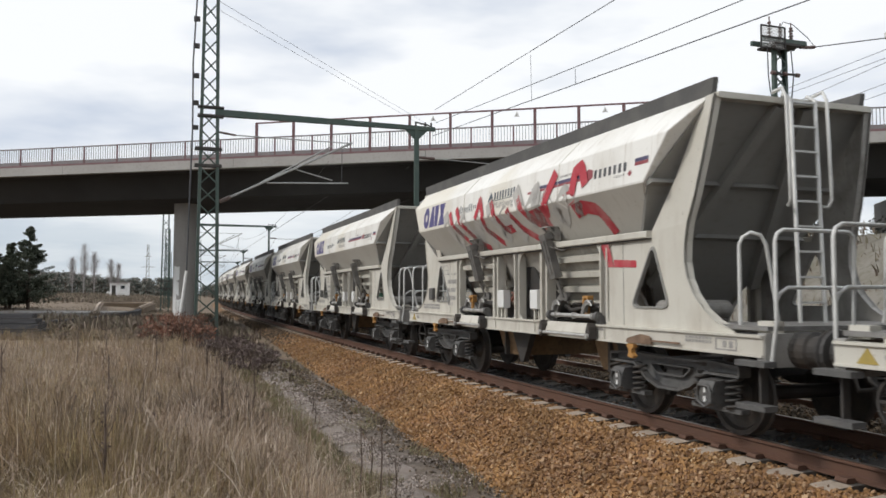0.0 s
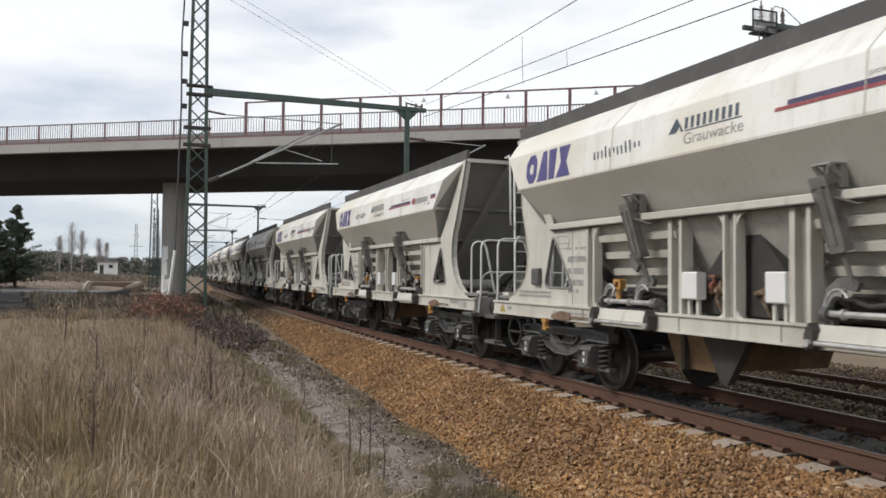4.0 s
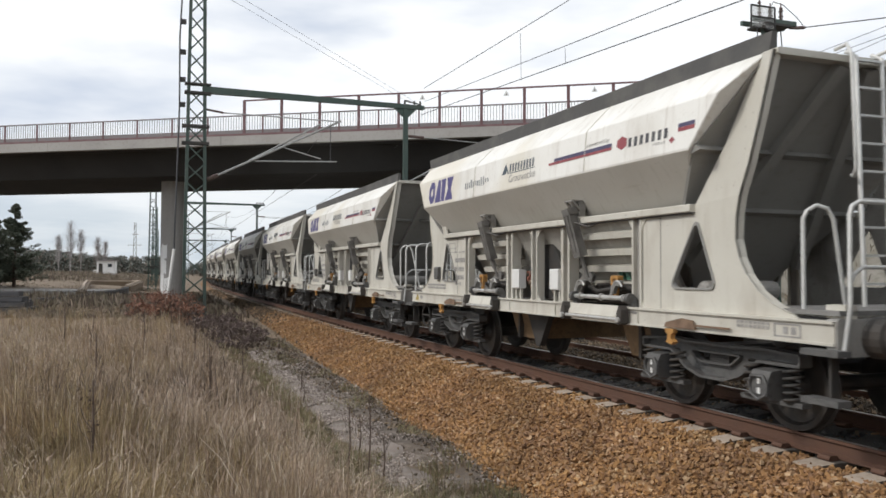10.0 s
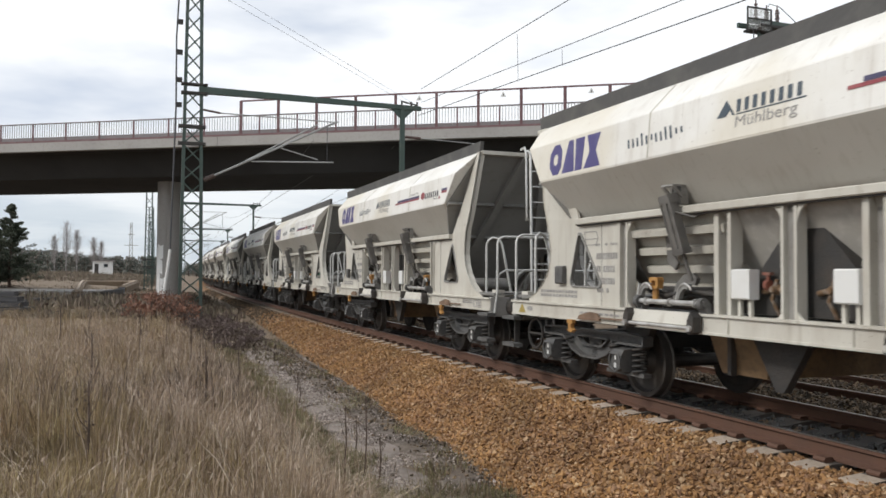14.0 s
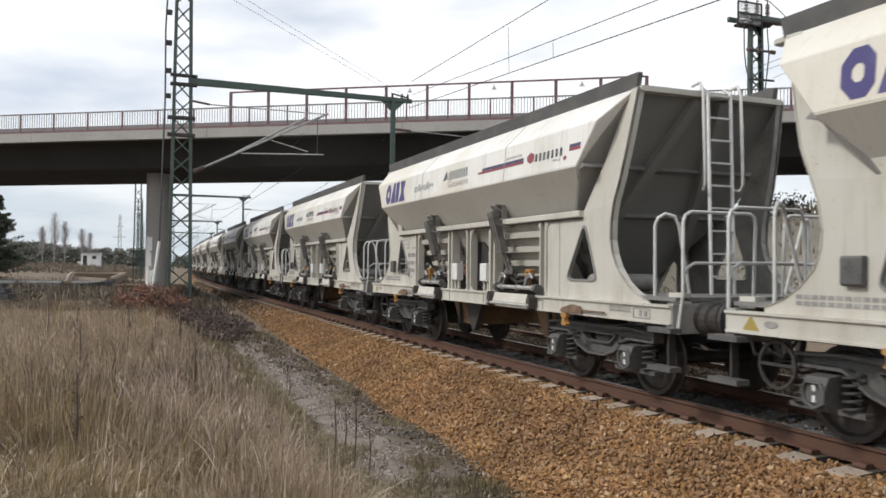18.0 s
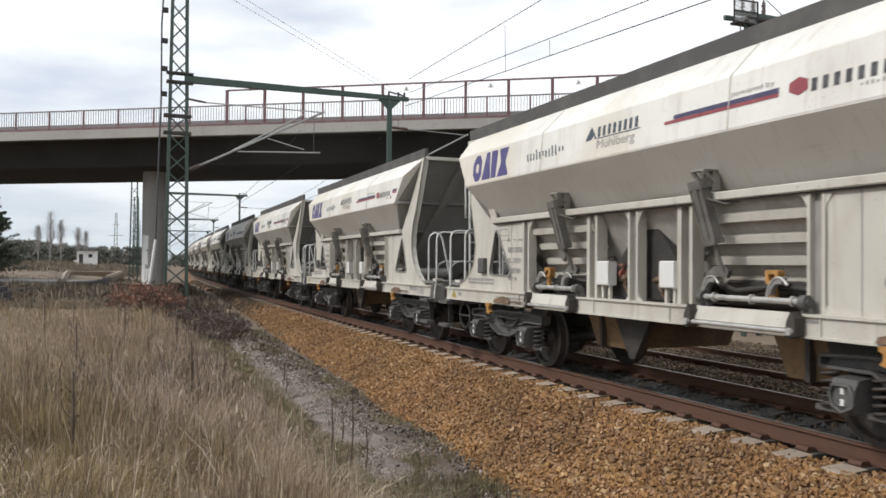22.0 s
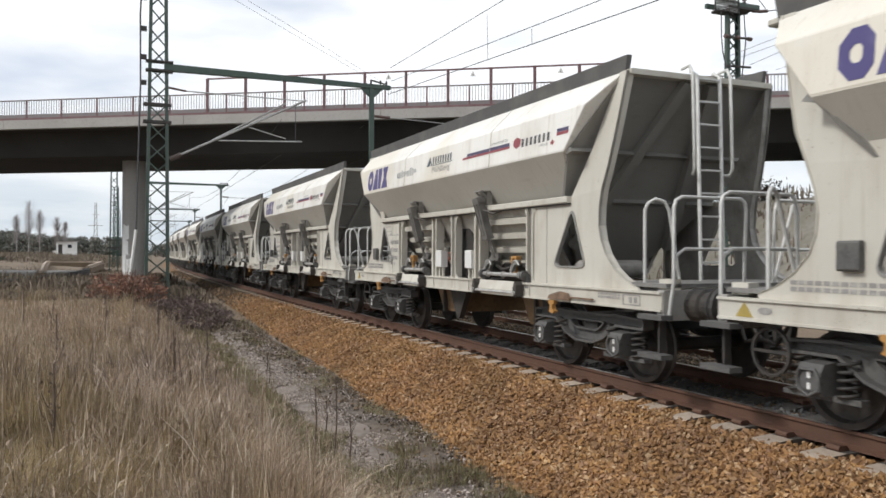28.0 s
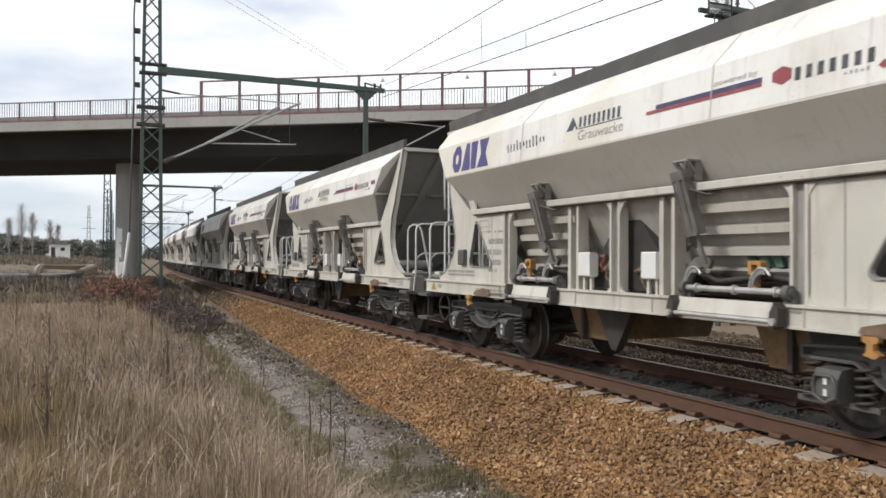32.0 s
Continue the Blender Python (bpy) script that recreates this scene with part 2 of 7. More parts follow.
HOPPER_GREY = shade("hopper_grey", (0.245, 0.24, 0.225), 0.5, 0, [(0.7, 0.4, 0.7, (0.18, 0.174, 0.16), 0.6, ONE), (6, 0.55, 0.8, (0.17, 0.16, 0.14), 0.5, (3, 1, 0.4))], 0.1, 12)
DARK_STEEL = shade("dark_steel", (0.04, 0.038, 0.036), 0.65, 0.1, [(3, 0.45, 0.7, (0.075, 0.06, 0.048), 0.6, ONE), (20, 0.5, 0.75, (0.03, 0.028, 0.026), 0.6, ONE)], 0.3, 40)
GREEN_MAST = shade("green_mast_paint", (0.055, 0.085, 0.072), 0.55, 0.1, [(2, 0.5, 0.7, (0.10, 0.115, 0.095), 0.5, ONE), (15, 0.6, 0.8, (0.16, 0.09, 0.05), 0.5, ONE)], 0.15, 30)
CONCRETE = shade("concrete", (0.36, 0.345, 0.325), 0.85, 0, [(0.6, 0.4, 0.7, (0.28, 0.265, 0.25), 0.7, (1, 1, 0.5)), (9, 0.5, 0.75, (0.22, 0.21, 0.19), 0.4, ONE)], 0.3, 25)
CONCRETE_DARK = shade("shaded_underside_concrete", (0.04, 0.039, 0.038), 0.9, 0, [(0.5, 0.4, 0.7, (0.025, 0.024, 0.023), 0.7, ONE)], 0.3, 20)
RAIL_RUST = shade("rusty_rail", (0.11, 0.055, 0.035), 0.75, 0.1, [(4, 0.4, 0.7, (0.09, 0.05, 0.035), 0.7, ONE)], 0.2, 60)
BALLAST_MAT = shade("ballast_base", (0.25, 0.14, 0.06), 0.9, 0, [(14, 0.4, 0.65, (0.12, 0.07, 0.04), 0.9, ONE)], 1.0, 20)
GRASS_GROUND = shade("dry_soil", (0.15, 0.11, 0.075), 0.95, 0, [(0.5, 0.4, 0.65, (0.20, 0.15, 0.10), 0.8, ONE), (6, 0.5, 0.7, (0.10, 0.08, 0.05), 0.7, ONE)], 0.6, 10)
RUBBER = shade("flap_rubber", (0.07, 0.068, 0.066), 0.7, 0, [(3, 0.45, 0.7, (0.12, 0.115, 0.105), 0.6, ONE)], 0.2, 20)
GRATING = shade("dusty_grating", (0.22, 0.215, 0.205), 0.7, 0.2, [(5, 0.4, 0.7, (0.13, 0.12, 0.11), 0.7, ONE)], 0.5, 60)
SOOTY = shade("sooty_grey_steel", (0.15, 0.142, 0.13), 0.6, 0.1, [(6, 0.4, 0.7, (0.09, 0.085, 0.08), 0.8, ONE), (2, 0.5, 0.7, (0.26, 0.25, 0.23), 0.5, ONE)], 0.3, 30)
STEEL_PALE = shade("worn_steel", (0.50, 0.49, 0.47), 0.4, 0.4, [(6, 0.45, 0.7, (0.25, 0.23, 0.21), 0.7, ONE)], 0.2, 30)
CLEAN_WHITE = shade("clean_white", (0.68, 0.68, 0.66), 0.4, 0, [(5, 0.5, 0.8, (0.6, 0.58, 0.54), 0.5, ONE)])
ORANGE = shade("orange_paint", (0.42, 0.22, 0.065), 0.5, 0, [(12, 0.45, 0.7, (0.25, 0.12, 0.04), 0.6, ONE)])
VALVE = shade("rusty_brass", (0.20, 0.125, 0.07), 0.5, 0.4, [(14, 0.45, 0.7, (0.35, 0.33, 0.3), 0.8, ONE)])
OCHRE = shade("ochre_rust", (0.225, 0.145, 0.075), 0.8, 0, [(2.5, 0.4, 0.7, (0.13, 0.08, 0.045), 0.8, ONE), (14, 0.5, 0.7, (0.08, 0.06, 0.04), 0.5, ONE)], 0.3, 25)
RUSTY = shade("rust", (0.20, 0.13, 0.085), 0.8, 0, [(7, 0.4, 0.7, (0.11, 0.07, 0.045), 0.8, ONE)], 0.3, 30)
GALV = shade("galvanised_tube", (0.56, 0.56, 0.54), 0.45, 0.2, [(6, 0.45, 0.75, (0.38, 0.37, 0.35), 0.6, ONE)])
BOGIE_GREY = shade("bogie_grime", (0.095, 0.094, 0.092), 0.65, 0.1, [(4, 0.4, 0.7, (0.13, 0.124, 0.115), 0.7, ONE), (18, 0.5, 0.75, (0.04, 0.038, 0.036), 0.6, ONE)], 0.3, 40)
WHEEL = shade("wheel_steel", (0.05, 0.045, 0.042), 0.55, 0.3, [(5, 0.45, 0.7, (0.09, 0.075, 0.06), 0.7, ONE)], 0.2, 30)
LOGO_BLUE = shade("logo_blue", (0.062, 0.052, 0.17), 0.5, 0, [(5, 0.5, 0.8, (0.16, 0.15, 0.28), 0.5, ONE)])
STRIPE_BLUE = shade("stripe_blue", (0.05, 0.045, 0.10), 0.5, 0, [(5, 0.5, 0.8, (0.16, 0.15, 0.22), 0.5, ONE)])
INK = shade("black_lettering", (0.045, 0.045, 0.05), 0.5, 0, [(8, 0.5, 0.8, (0.2, 0.2, 0.2), 0.5, ONE)])
INK_GREEN = shade("dark_green_lettering", (0.05, 0.07, 0.09), 0.5, 0, [(8, 0.5, 0.8, (0.2, 0.2, 0.2), 0.4, ONE)])
INK_SOFT = shade("grey_lettering", (0.25, 0.24, 0.23), 0.6, 0, [(8, 0.45, 0.75, (0.45, 0.44, 0.41), 0.7, ONE)])
SIGN_RED = shade("red_paint", (0.25, 0.05, 0.06), 0.5, 0, [(6, 0.5, 0.8, (0.5, 0.2, 0.18), 0.4, ONE)])
SIGN_YELLOW = shade("yellow_sign", (0.36, 0.27, 0.07), 0.5, 0, [(12, 0.5, 0.75, (0.25, 0.2, 0.08), 0.5, ONE)])


def island_shade(name, stops, rough=0.85, bump=0.0, patch=None, low=0.72, high=1.2):
    """A surface whose colour differs from piece to piece of a joined mesh."""
    m = bpy.data.materials.new(name)
    m.use_nodes = True
    n, l = m.node_tree.nodes, m.node_tree.links
    b = n["Principled BSDF"]
    b.inputs["Roughness"].default_value = rough
    ge = n.new("ShaderNodeNewGeometry")
    cr = n.new("ShaderNodeValToRGB")
    while len(cr.color_ramp.elements) < len(stops):
        cr.color_ramp.elements.new(0.5)
    for e, (p, c) in zip(cr.color_ramp.elements, stops):
        e.position, e.color = p, (*c, 1)
    l.new(ge.outputs["Random Per Island"], cr.inputs["Fac"])
    tc = n.new("ShaderNodeTexCoord")
    tx = n.new("ShaderNodeTexNoise")
    tx.inputs["Scale"].default_value, tx.inputs["Detail"].default_value = 1.3, 4
    l.new(tc.outputs["Object"], tx.inputs["Vector"])
    mr = n.new("ShaderNodeMapRange")
    mr.inputs["From Min"].default_value, mr.inputs["From Max"].default_value = 0.3, 0.7
    mr.inputs["To Min"].default_value, mr.inputs["To Max"].default_value = low, high
    l.new(tx.outputs["Fac"], mr.inputs["Value"])
    hs = n.new("ShaderNodeHueSaturation")
    l.new(mr.outputs["Result"], hs.inputs["Value"])
    if patch:
        # whole patches lean to another colour
        t3 = n.new("ShaderNodeTexNoise")
        t3.inputs["Scale"].default_value, t3.inputs["Detail"].default_value = 0.55, 3
        l.new(tc.outputs["Object"], t3.inputs["Vector"])
        m3 = n.new("ShaderNodeMapRange")
        m3.inputs["From Min"].default_value, m3.inputs["From Max"].default_value = 0.40, 0.62
        m3.inputs["To Max"].default_value = 0.62
        l.new(t3.outputs["Fac"], m3.inputs["Value"])
        mx = n.new("ShaderNodeMix")
        mx.data_type = "RGBA"
        mx.blend_type = "MULTIPLY"
        mx.inputs["B"].default_value = (*patch, 1)
        l.new(m3.outputs["Result"], mx.inputs["Factor"])
        l.new(cr.outputs["Color"], mx.inputs["A"])
        l.new(mx.outputs["Result"], hs.inputs["Color"])
    else:
        l.new(cr.outputs["Color"], hs.inputs["Color"])
    l.new(hs.outputs["Color"], b.inputs["Base Color"])
    if bump:
        t2 = n.new("ShaderNodeTexNoise")
        t2.inputs["Scale"].default_value = 60
        l.new(tc.outputs["Object"], t2.inputs["Vector"])
        bp = n.new("ShaderNodeBump")
        bp.inputs["Strength"].default_value, bp.inputs["Distance"].default_value = bump, 0.01
        l.new(t2.outputs["Fac"], bp.inputs["Height"])
        l.new(bp.outputs["Normal"], b.inputs["Normal"])
    return m


STONE_BROWN = island_shade("brown_stone", [(0.0, (0.14, 0.072, 0.032)), (0.3, (0.26, 0.138, 0.052)), (0.6, (0.37, 0.21, 0.083)), (0.8, (0.27, 0.16, 0.092)), (0.9, (0.36, 0.225, 0.115)), (1.0, (0.46, 0.33, 0.19))], 0.9, 0.3, (0.88, 0.84, 0.92))
STONE_SOIL_SHADE = island_shade("soiled_shaded_stone", [(0.0, (0.045, 0.034, 0.025)), (0.5, (0.10, 0.075, 0.05)), (0.85, (0.16, 0.11, 0.065)), (1.0, (0.22, 0.15, 0.09))], 0.9, 0.3)
STONE_GREY = island_shade("grey_stone", [(0.0, (0.05, 0.05, 0.05)), (0.5, (0.10, 0.105, 0.105)), (0.9, (0.16, 0.155, 0.15)), (1.0, (0.2, 0.15, 0.1))], 0.8, 0.3)
STONE_PALE = island_shade("pale_pebble", [(0.0, (0.12, 0.097, 0.082)), (0.5, (0.28, 0.238, 0.21)), (1.0, (0.48, 0.42, 0.38))], 0.9)
SAND = shade("pale_sand", (0.215, 0.178, 0.155), 0.95, 0, [(1.3, 0.42, 0.62, (0.105, 0.086, 0.07), 0.8, ONE), (7, 0.45, 0.65, (0.26, 0.232, 0.208), 0.6, ONE), (30, 0.5, 0.7, (0.16, 0.13, 0.1), 0.6, ONE)], 0.7, 25)
GREY_SOIL = shade("grey_soil", (0.092, 0.074, 0.060), 0.95, 0, [(1.5, 0.42, 0.62, (0.10, 0.075, 0.055), 0.8, ONE), (8, 0.45, 0.65, (0.20, 0.17, 0.145), 0.6, ONE), (35, 0.5, 0.7, (0.09, 0.07, 0.055), 0.6, ONE)], 0.8, 28)
BANK_SOIL = shade("bank_soil", (0.20, 0.185, 0.16), 0.95, 0, [(0.4, 0.42, 0.65, (0.145, 0.13, 0.10), 0.8, ONE), (5, 0.45, 0.7, (0.12, 0.115, 0.08), 0.7, ONE)], 0.6, 8)
RAIL_BRIGHT = shade("rail_band", (0.36, 0.34, 0.32), 0.3, 0.8, [(3, 0.45, 0.7, (0.24, 0.2, 0.17), 0.6, ONE)])
SLEEPER = shade("sleeper_concrete", (0.40, 0.33, 0.265), 0.9, 0, [(5, 0.4, 0.7, (0.36, 0.28, 0.21), 0.7, ONE), (30, 0.5, 0.7, (0.22, 0.17, 0.12), 0.5, ONE)], 0.4, 50, 0.12)
GRASS_DRY = island_shade("dry_grass", [(0.0, (0.065, 0.042, 0.03)), (0.2, (0.175, 0.114, 0.072)), (0.45, (0.29, 0.20, 0.128)), (0.68, (0.385, 0.28, 0.183)), (0.78, (0.26, 0.205, 0.09)), (0.88, (0.33, 0.225, 0.158)), (1.0, (0.56, 0.46, 0.34))], 0.7, 0.0, (0.80, 0.84, 0.54), 0.5, 1.4)
GRASS_GREEN = island_shade("short_grass", [(0.0, (0.09, 0.062, 0.04)), (0.3, (0.20, 0.14, 0.09)), (0.55, (0.13, 0.135, 0.055)), (0.8, (0.20, 0.19, 0.085)), (1.0, (0.36, 0.28, 0.19))], 0.7)
TWIG = island_shade("dark_twig", [(0.0, (0.05, 0.035, 0.028)), (0.6, (0.10, 0.07, 0.055)), (1.0, (0.17, 0.13, 0.10))], 0.85)
SCRUB = island_shade("scrub_twig", [(0.0, (0.06, 0.042, 0.038)), (0.6, (0.12, 0.085, 0.075)), (1.0, (0.20, 0.155, 0.14))], 0.85)
RED_LEAF = island_shade("withered_leaf", [(0.0, (0.08, 0.034, 0.022)), (0.5, (0.18, 0.07, 0.04)), (0.85, (0.26, 0.12, 0.07)), (1.0, (0.36, 0.24, 0.16))], 0.7)
PINE_LEAF = island_shade("pine_needles", [(0.0, (0.055, 0.07, 0.05)), (0.6, (0.10, 0.12, 0.085)), (1.0, (0.16, 0.165, 0.12))], 0.8)
# stops lifted above the wood's own tone: distance haze is in them
FAR_WOOD = island_shade("far_wood", [(0.0, (0.12, 0.135, 0.122)), (0.55, (0.15, 0.16, 0.138)), (0.8, (0.21, 0.19, 0.16)), (1.0, (0.26, 0.23, 0.20))], 0.9)
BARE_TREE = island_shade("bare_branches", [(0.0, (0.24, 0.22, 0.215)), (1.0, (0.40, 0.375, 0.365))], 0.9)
RED_PRIMER = shade("faded_red_paint", (0.15, 0.078, 0.082), 0.6, 0, [(3, 0.4, 0.7, (0.22, 0.14, 0.145), 0.7, ONE), (20, 0.5, 0.75, (0.12, 0.06, 0.055), 0.6, ONE)], 0.1, 30)
RAIL_GREY = shade("grey_railing", (0.20, 0.19, 0.19), 0.6, 0.1, [(4, 0.45, 0.7, (0.26, 0.19, 0.19), 0.6, ONE)])
PALE_STEEL = shade("pale_tube", (0.36, 0.36, 0.35), 0.5, 0.3, [(5, 0.45, 0.7, (0.22, 0.22, 0.21), 0.6, ONE)])
WIRE_MAT = shade("wire", (0.07, 0.07, 0.075), 0.5, 0.5)
INSULATOR = shade("insulator", (0.10, 0.06, 0.05), 0.3, 0)
PLASTER = shade("white_plaster", (0.74, 0.74, 0.73), 0.8, 0, [(2, 0.45, 0.75, (0.58, 0.56, 0.53), 0.6, ONE)])
DARK_GLASS = shade("dark_glass", (0.02, 0.025, 0.03), 0.1)
GRAFFITI_RED = shade("sprayed_red", (0.40, 0.035, 0.05), 0.6, 0, [(2.5, 0.5, 0.75, (0.5, 0.3, 0.28), 0.6, ONE)])
COCK_RED = shade("faded_cock_red", (0.22, 0.075, 0.05), 0.5, 0, [(9, 0.45, 0.7, (0.22, 0.15, 0.12), 0.7, ONE)])
GRAFFITI_PALE = shade("sprayed_pale", (0.40, 0.385, 0.36), 0.6, 0, [(4, 0.45, 0.7, (0.52, 0.5, 0.46), 0.7, ONE)])
GRAFFITI_GREEN = shade("sprayed_green", (0.06, 0.16, 0.11), 0.6, 0, [(5, 0.45, 0.7, (0.3, 0.33, 0.28), 0.7, ONE)])
OLD_WOOD = shade("old_dark_wood", (0.06, 0.058, 0.06), 0.9, 0, [(3, 0.4, 0.7, (0.12, 0.118, 0.122), 0.7, (0.3, 3, 3))], 0.4, 20)
FUNNEL_GREY = shade("dusty_funnel", (0.40, 0.38, 0.34), 0.6, 0, [(1.5, 0.4, 0.7, (0.26, 0.245, 0.22), 0.7, ONE), (9, 0.5, 0.75, (0.55, 0.53, 0.5), 0.5, ONE)], 0.15, 20)
YARD_SOIL = shade("yard_soil", (0.10, 0.066, 0.042), 0.95, 0, [(1.5, 0.4, 0.65, (0.14, 0.10, 0.07), 0.8, ONE), (25, 0.5, 0.7, (0.05, 0.045, 0.04), 0.7, ONE)], 0.8, 22)

# ---- ground ----
def plan(x, y):
    """Along-track and cross-track place of a point."""
    c, r = math.cos(TRACK_TURN), math.sin(TRACK_TURN)
    dx, dy = x - TRACK_X, y - TRACK_Y
    s, u = dx * r + dy * c, dx * c - dy * r
    return s, u - 0.5 * TRACK_BEND * s * s


def smooth(a, b, v):
    k = min(max((v - a) / (b - a), 0.0), 1.0)
    return k * k * (3 - 2 * k)


def ground_height(x, y):
    s, u = plan(x, y)
    toe = -0.88 + 0.014 * min(max(s, -10), 45)
    if u > 1.9:
        return -0.3 + 0.2 * smooth(9, 30, u)
    if u > -4.3:
        return toe if u < -2.2 else -1.0
    z = toe + (0.02 - toe) * smooth(4.3, 6.6, -u)
    far = smooth(30, 120, math.hypot(x, y))
    return z + 1.1 * far * smooth(6, 20, -u)


def build_ground():
    ss = [-1500, -600, -300, -150, -80] + [-40 + i * 1.0 for i in range(101)] + [66, 72, 80, 90, 105, 125, 150, 200, 280, 400, 700, 1500, 3200]
    uu = [-3200, -1200, -500, -250, -150, -100, -75, -58, -46, -37, -30] + [-24 + 0.6 * i for i in range(36)] + [-2.6, 1.8, 1.95, 3, 6, 9, 15, 25, 45, 80, 200, 600, 1500, 3200]
    v = []
    c, r = math.cos(TRACK_TURN), math.sin(TRACK_TURN)
    for s in ss:
        b = 0.5 * TRACK_BEND * min(abs(s), 300) ** 2
        for u in uu:
            x, y = TRACK_X + s * r + (u + b) * c, TRACK_Y + s * c - (u + b) * r
            v.append((x, y, ground_height(x, y) + (0.06 * noise.noise((x * 0.5, y * 0.5, 0)) if -100 < u < -3.6 else 0)))
    n = len(uu)
    g = Geo()
    g.add(v, [(i * n + j, i * n + j + 1, (i + 1) * n + j + 1, (i + 1) * n + j) for i in range(len(ss) - 1) for j in range(n - 1)], True)
    tagged(part("ground", g, GRASS_GROUND), "dry sandy ground with withered grass", "ground", "", "structure")
    # two strips in the ditch between bank and ballast: pale grit by the grass, grey soil by the stones
    for name, u0, wide, lift, material, label, seed in (("sand_path", -4.55, 0.85, 0.03, SAND, "pale gritty sand path below the bank", 3.3),
                                                        ("soil_strip", -3.85, 1.05, 0.02, GREY_SOIL, "grey-brown soil strip along the ballast's foot", 6.1)):
        g = Geo()
        v, ss = [], [-8 + 0.3 * i for i in range(84 if name == "sand_path" else 120)]
        for s in ss:
            w = 0.22 * noise.noise((s * 0.8, seed, 0)) + 0.1 * noise.noise((s * 2.6, seed, 4))
            for k in range(9):
                u = u0 + w + (wide + 0.3 * noise.noise((s * 0.9, seed + 5, 0))) * k / 8
                p = at(s, u, 0)
                v.append((p.x, p.y, ground_height(p.x, p.y) + 0.06 * noise.noise((p.x * 0.5, p.y * 0.5, 0)) + lift + 0.035 * noise.noise((p.x * 2, p.y * 2, 5)) + 0.012 * noise.noise((p.x * 7, p.y * 7, 5)) - (0.08 if k in (0, 8) else 0)))
        g.add(v, [(i * 9 + j, i * 9 + j + 1, (i + 1) * 9 + j + 1, (i + 1) * 9 + j) for i in range(len(ss) - 1) for j in range(8)], True)
        tagged(part(name, g, material), label, "path", "", "structure")
    # a bank beyond the far track, with a wood on its crown
    uu, ss = [10.5, 11.5, 13, 14.5, 16, 17.5, 19, 24, 40, 70], [-60 + 4 * i for i in range(60)]
    zz = [-0.45, -0.2, 0.8, 2.0, 3.0, 3.7, 3.9, 4.0, 4.0, -0.4]
    g, n = Geo(), len(uu)
    g.add([at(s, u, z + 0.25 * noise.noise((s * 0.15, u * 0.3, 8.0))) for s in ss for u, z in zip(uu, zz)],
          [(i * n + j, i * n + j + 1, (i + 1) * n + j + 1, (i + 1) * n + j) for i in range(len(ss) - 1) for j in range(n - 1)], True)
    tagged(part("embankment", g, BANK_SOIL), "grey-brown earth bank beyond the tracks", "embankment", "", "structure")


build_ground()


def bed_z(s, u):
    """Height of the ballast."""
    if u < -1.7:
        return -0.21 - (-1.7 - u) * 0.42
    if u > 1.7:
        return -0.21 - (u - 1.7) * 0.2
    return -0.215


def build_bed():
    uu = [-4.2, -3.6, -3.0, -2.4, -1.7, -1.3, 0, 1.3, 1.7, 2.2, 2.8]
    ss = [-300 + 5 * i for i in range(121)]
    g = Geo()
    n = len(uu)
    g.add([at(s, u, bed_z(s, u) - 0.02) for s in ss for u in uu], [(i * n + j, i * n + j + 1, (i + 1) * n + j + 1, (i + 1) * n + j) for i in range(len(ss) - 1) for j in range(n - 1)])
    tagged(part("ballast_bed", g, BALLAST_MAT), "bed of rusty brown crushed stone under the track", "ballast", "", "structure")


build_bed()


def build_yard():
    uu = [2.5, 3.2, 4.0, 5.2, 6.4, 8.0, 9.5]
    ss = [-120 + 5 * i for i in range(80)]
    g = Geo()
    n = len(uu)
    g.add([at(s, u, -0.225 - 0.02 * j + 0.02 * math.sin(s + u)) for s in ss for j, u in enumerate(uu)], [(i * n + j, i * n + j + 1, (i + 1) * n + j + 1, (i + 1) * n + j) for i in range(len(ss) - 1) for j in range(n - 1)])
    tagged(part("yard_bed", g, YARD_SOIL), "dark brown oily soil and gravel round the second track", "ground", "", "structure")


build_yard()


def mesh_arrays(name, verts, faces, material, smooth_shade=False):
    """A mesh from numpy arrays; faces all have as many corners."""
    me = bpy.data.meshes.new(name)
    k = faces.shape[1]
    me.vertices.add(len(verts))
    me.vertices.foreach_set("co", verts.astype(np.float32).ravel())
    me.loops.add(faces.size)
    me.loops.foreach_set("vertex_index", faces.astype(np.int32).ravel())
    me.polygons.add(len(faces))
    me.polygons.foreach_set("loop_start", np.arange(0, faces.size, k, dtype=np.int32))
    me.polygons.foreach_set("use_smooth", np.full(len(faces), smooth_shade))
    me.update(calc_edges=True)
    me.materials.append(material)
    return me


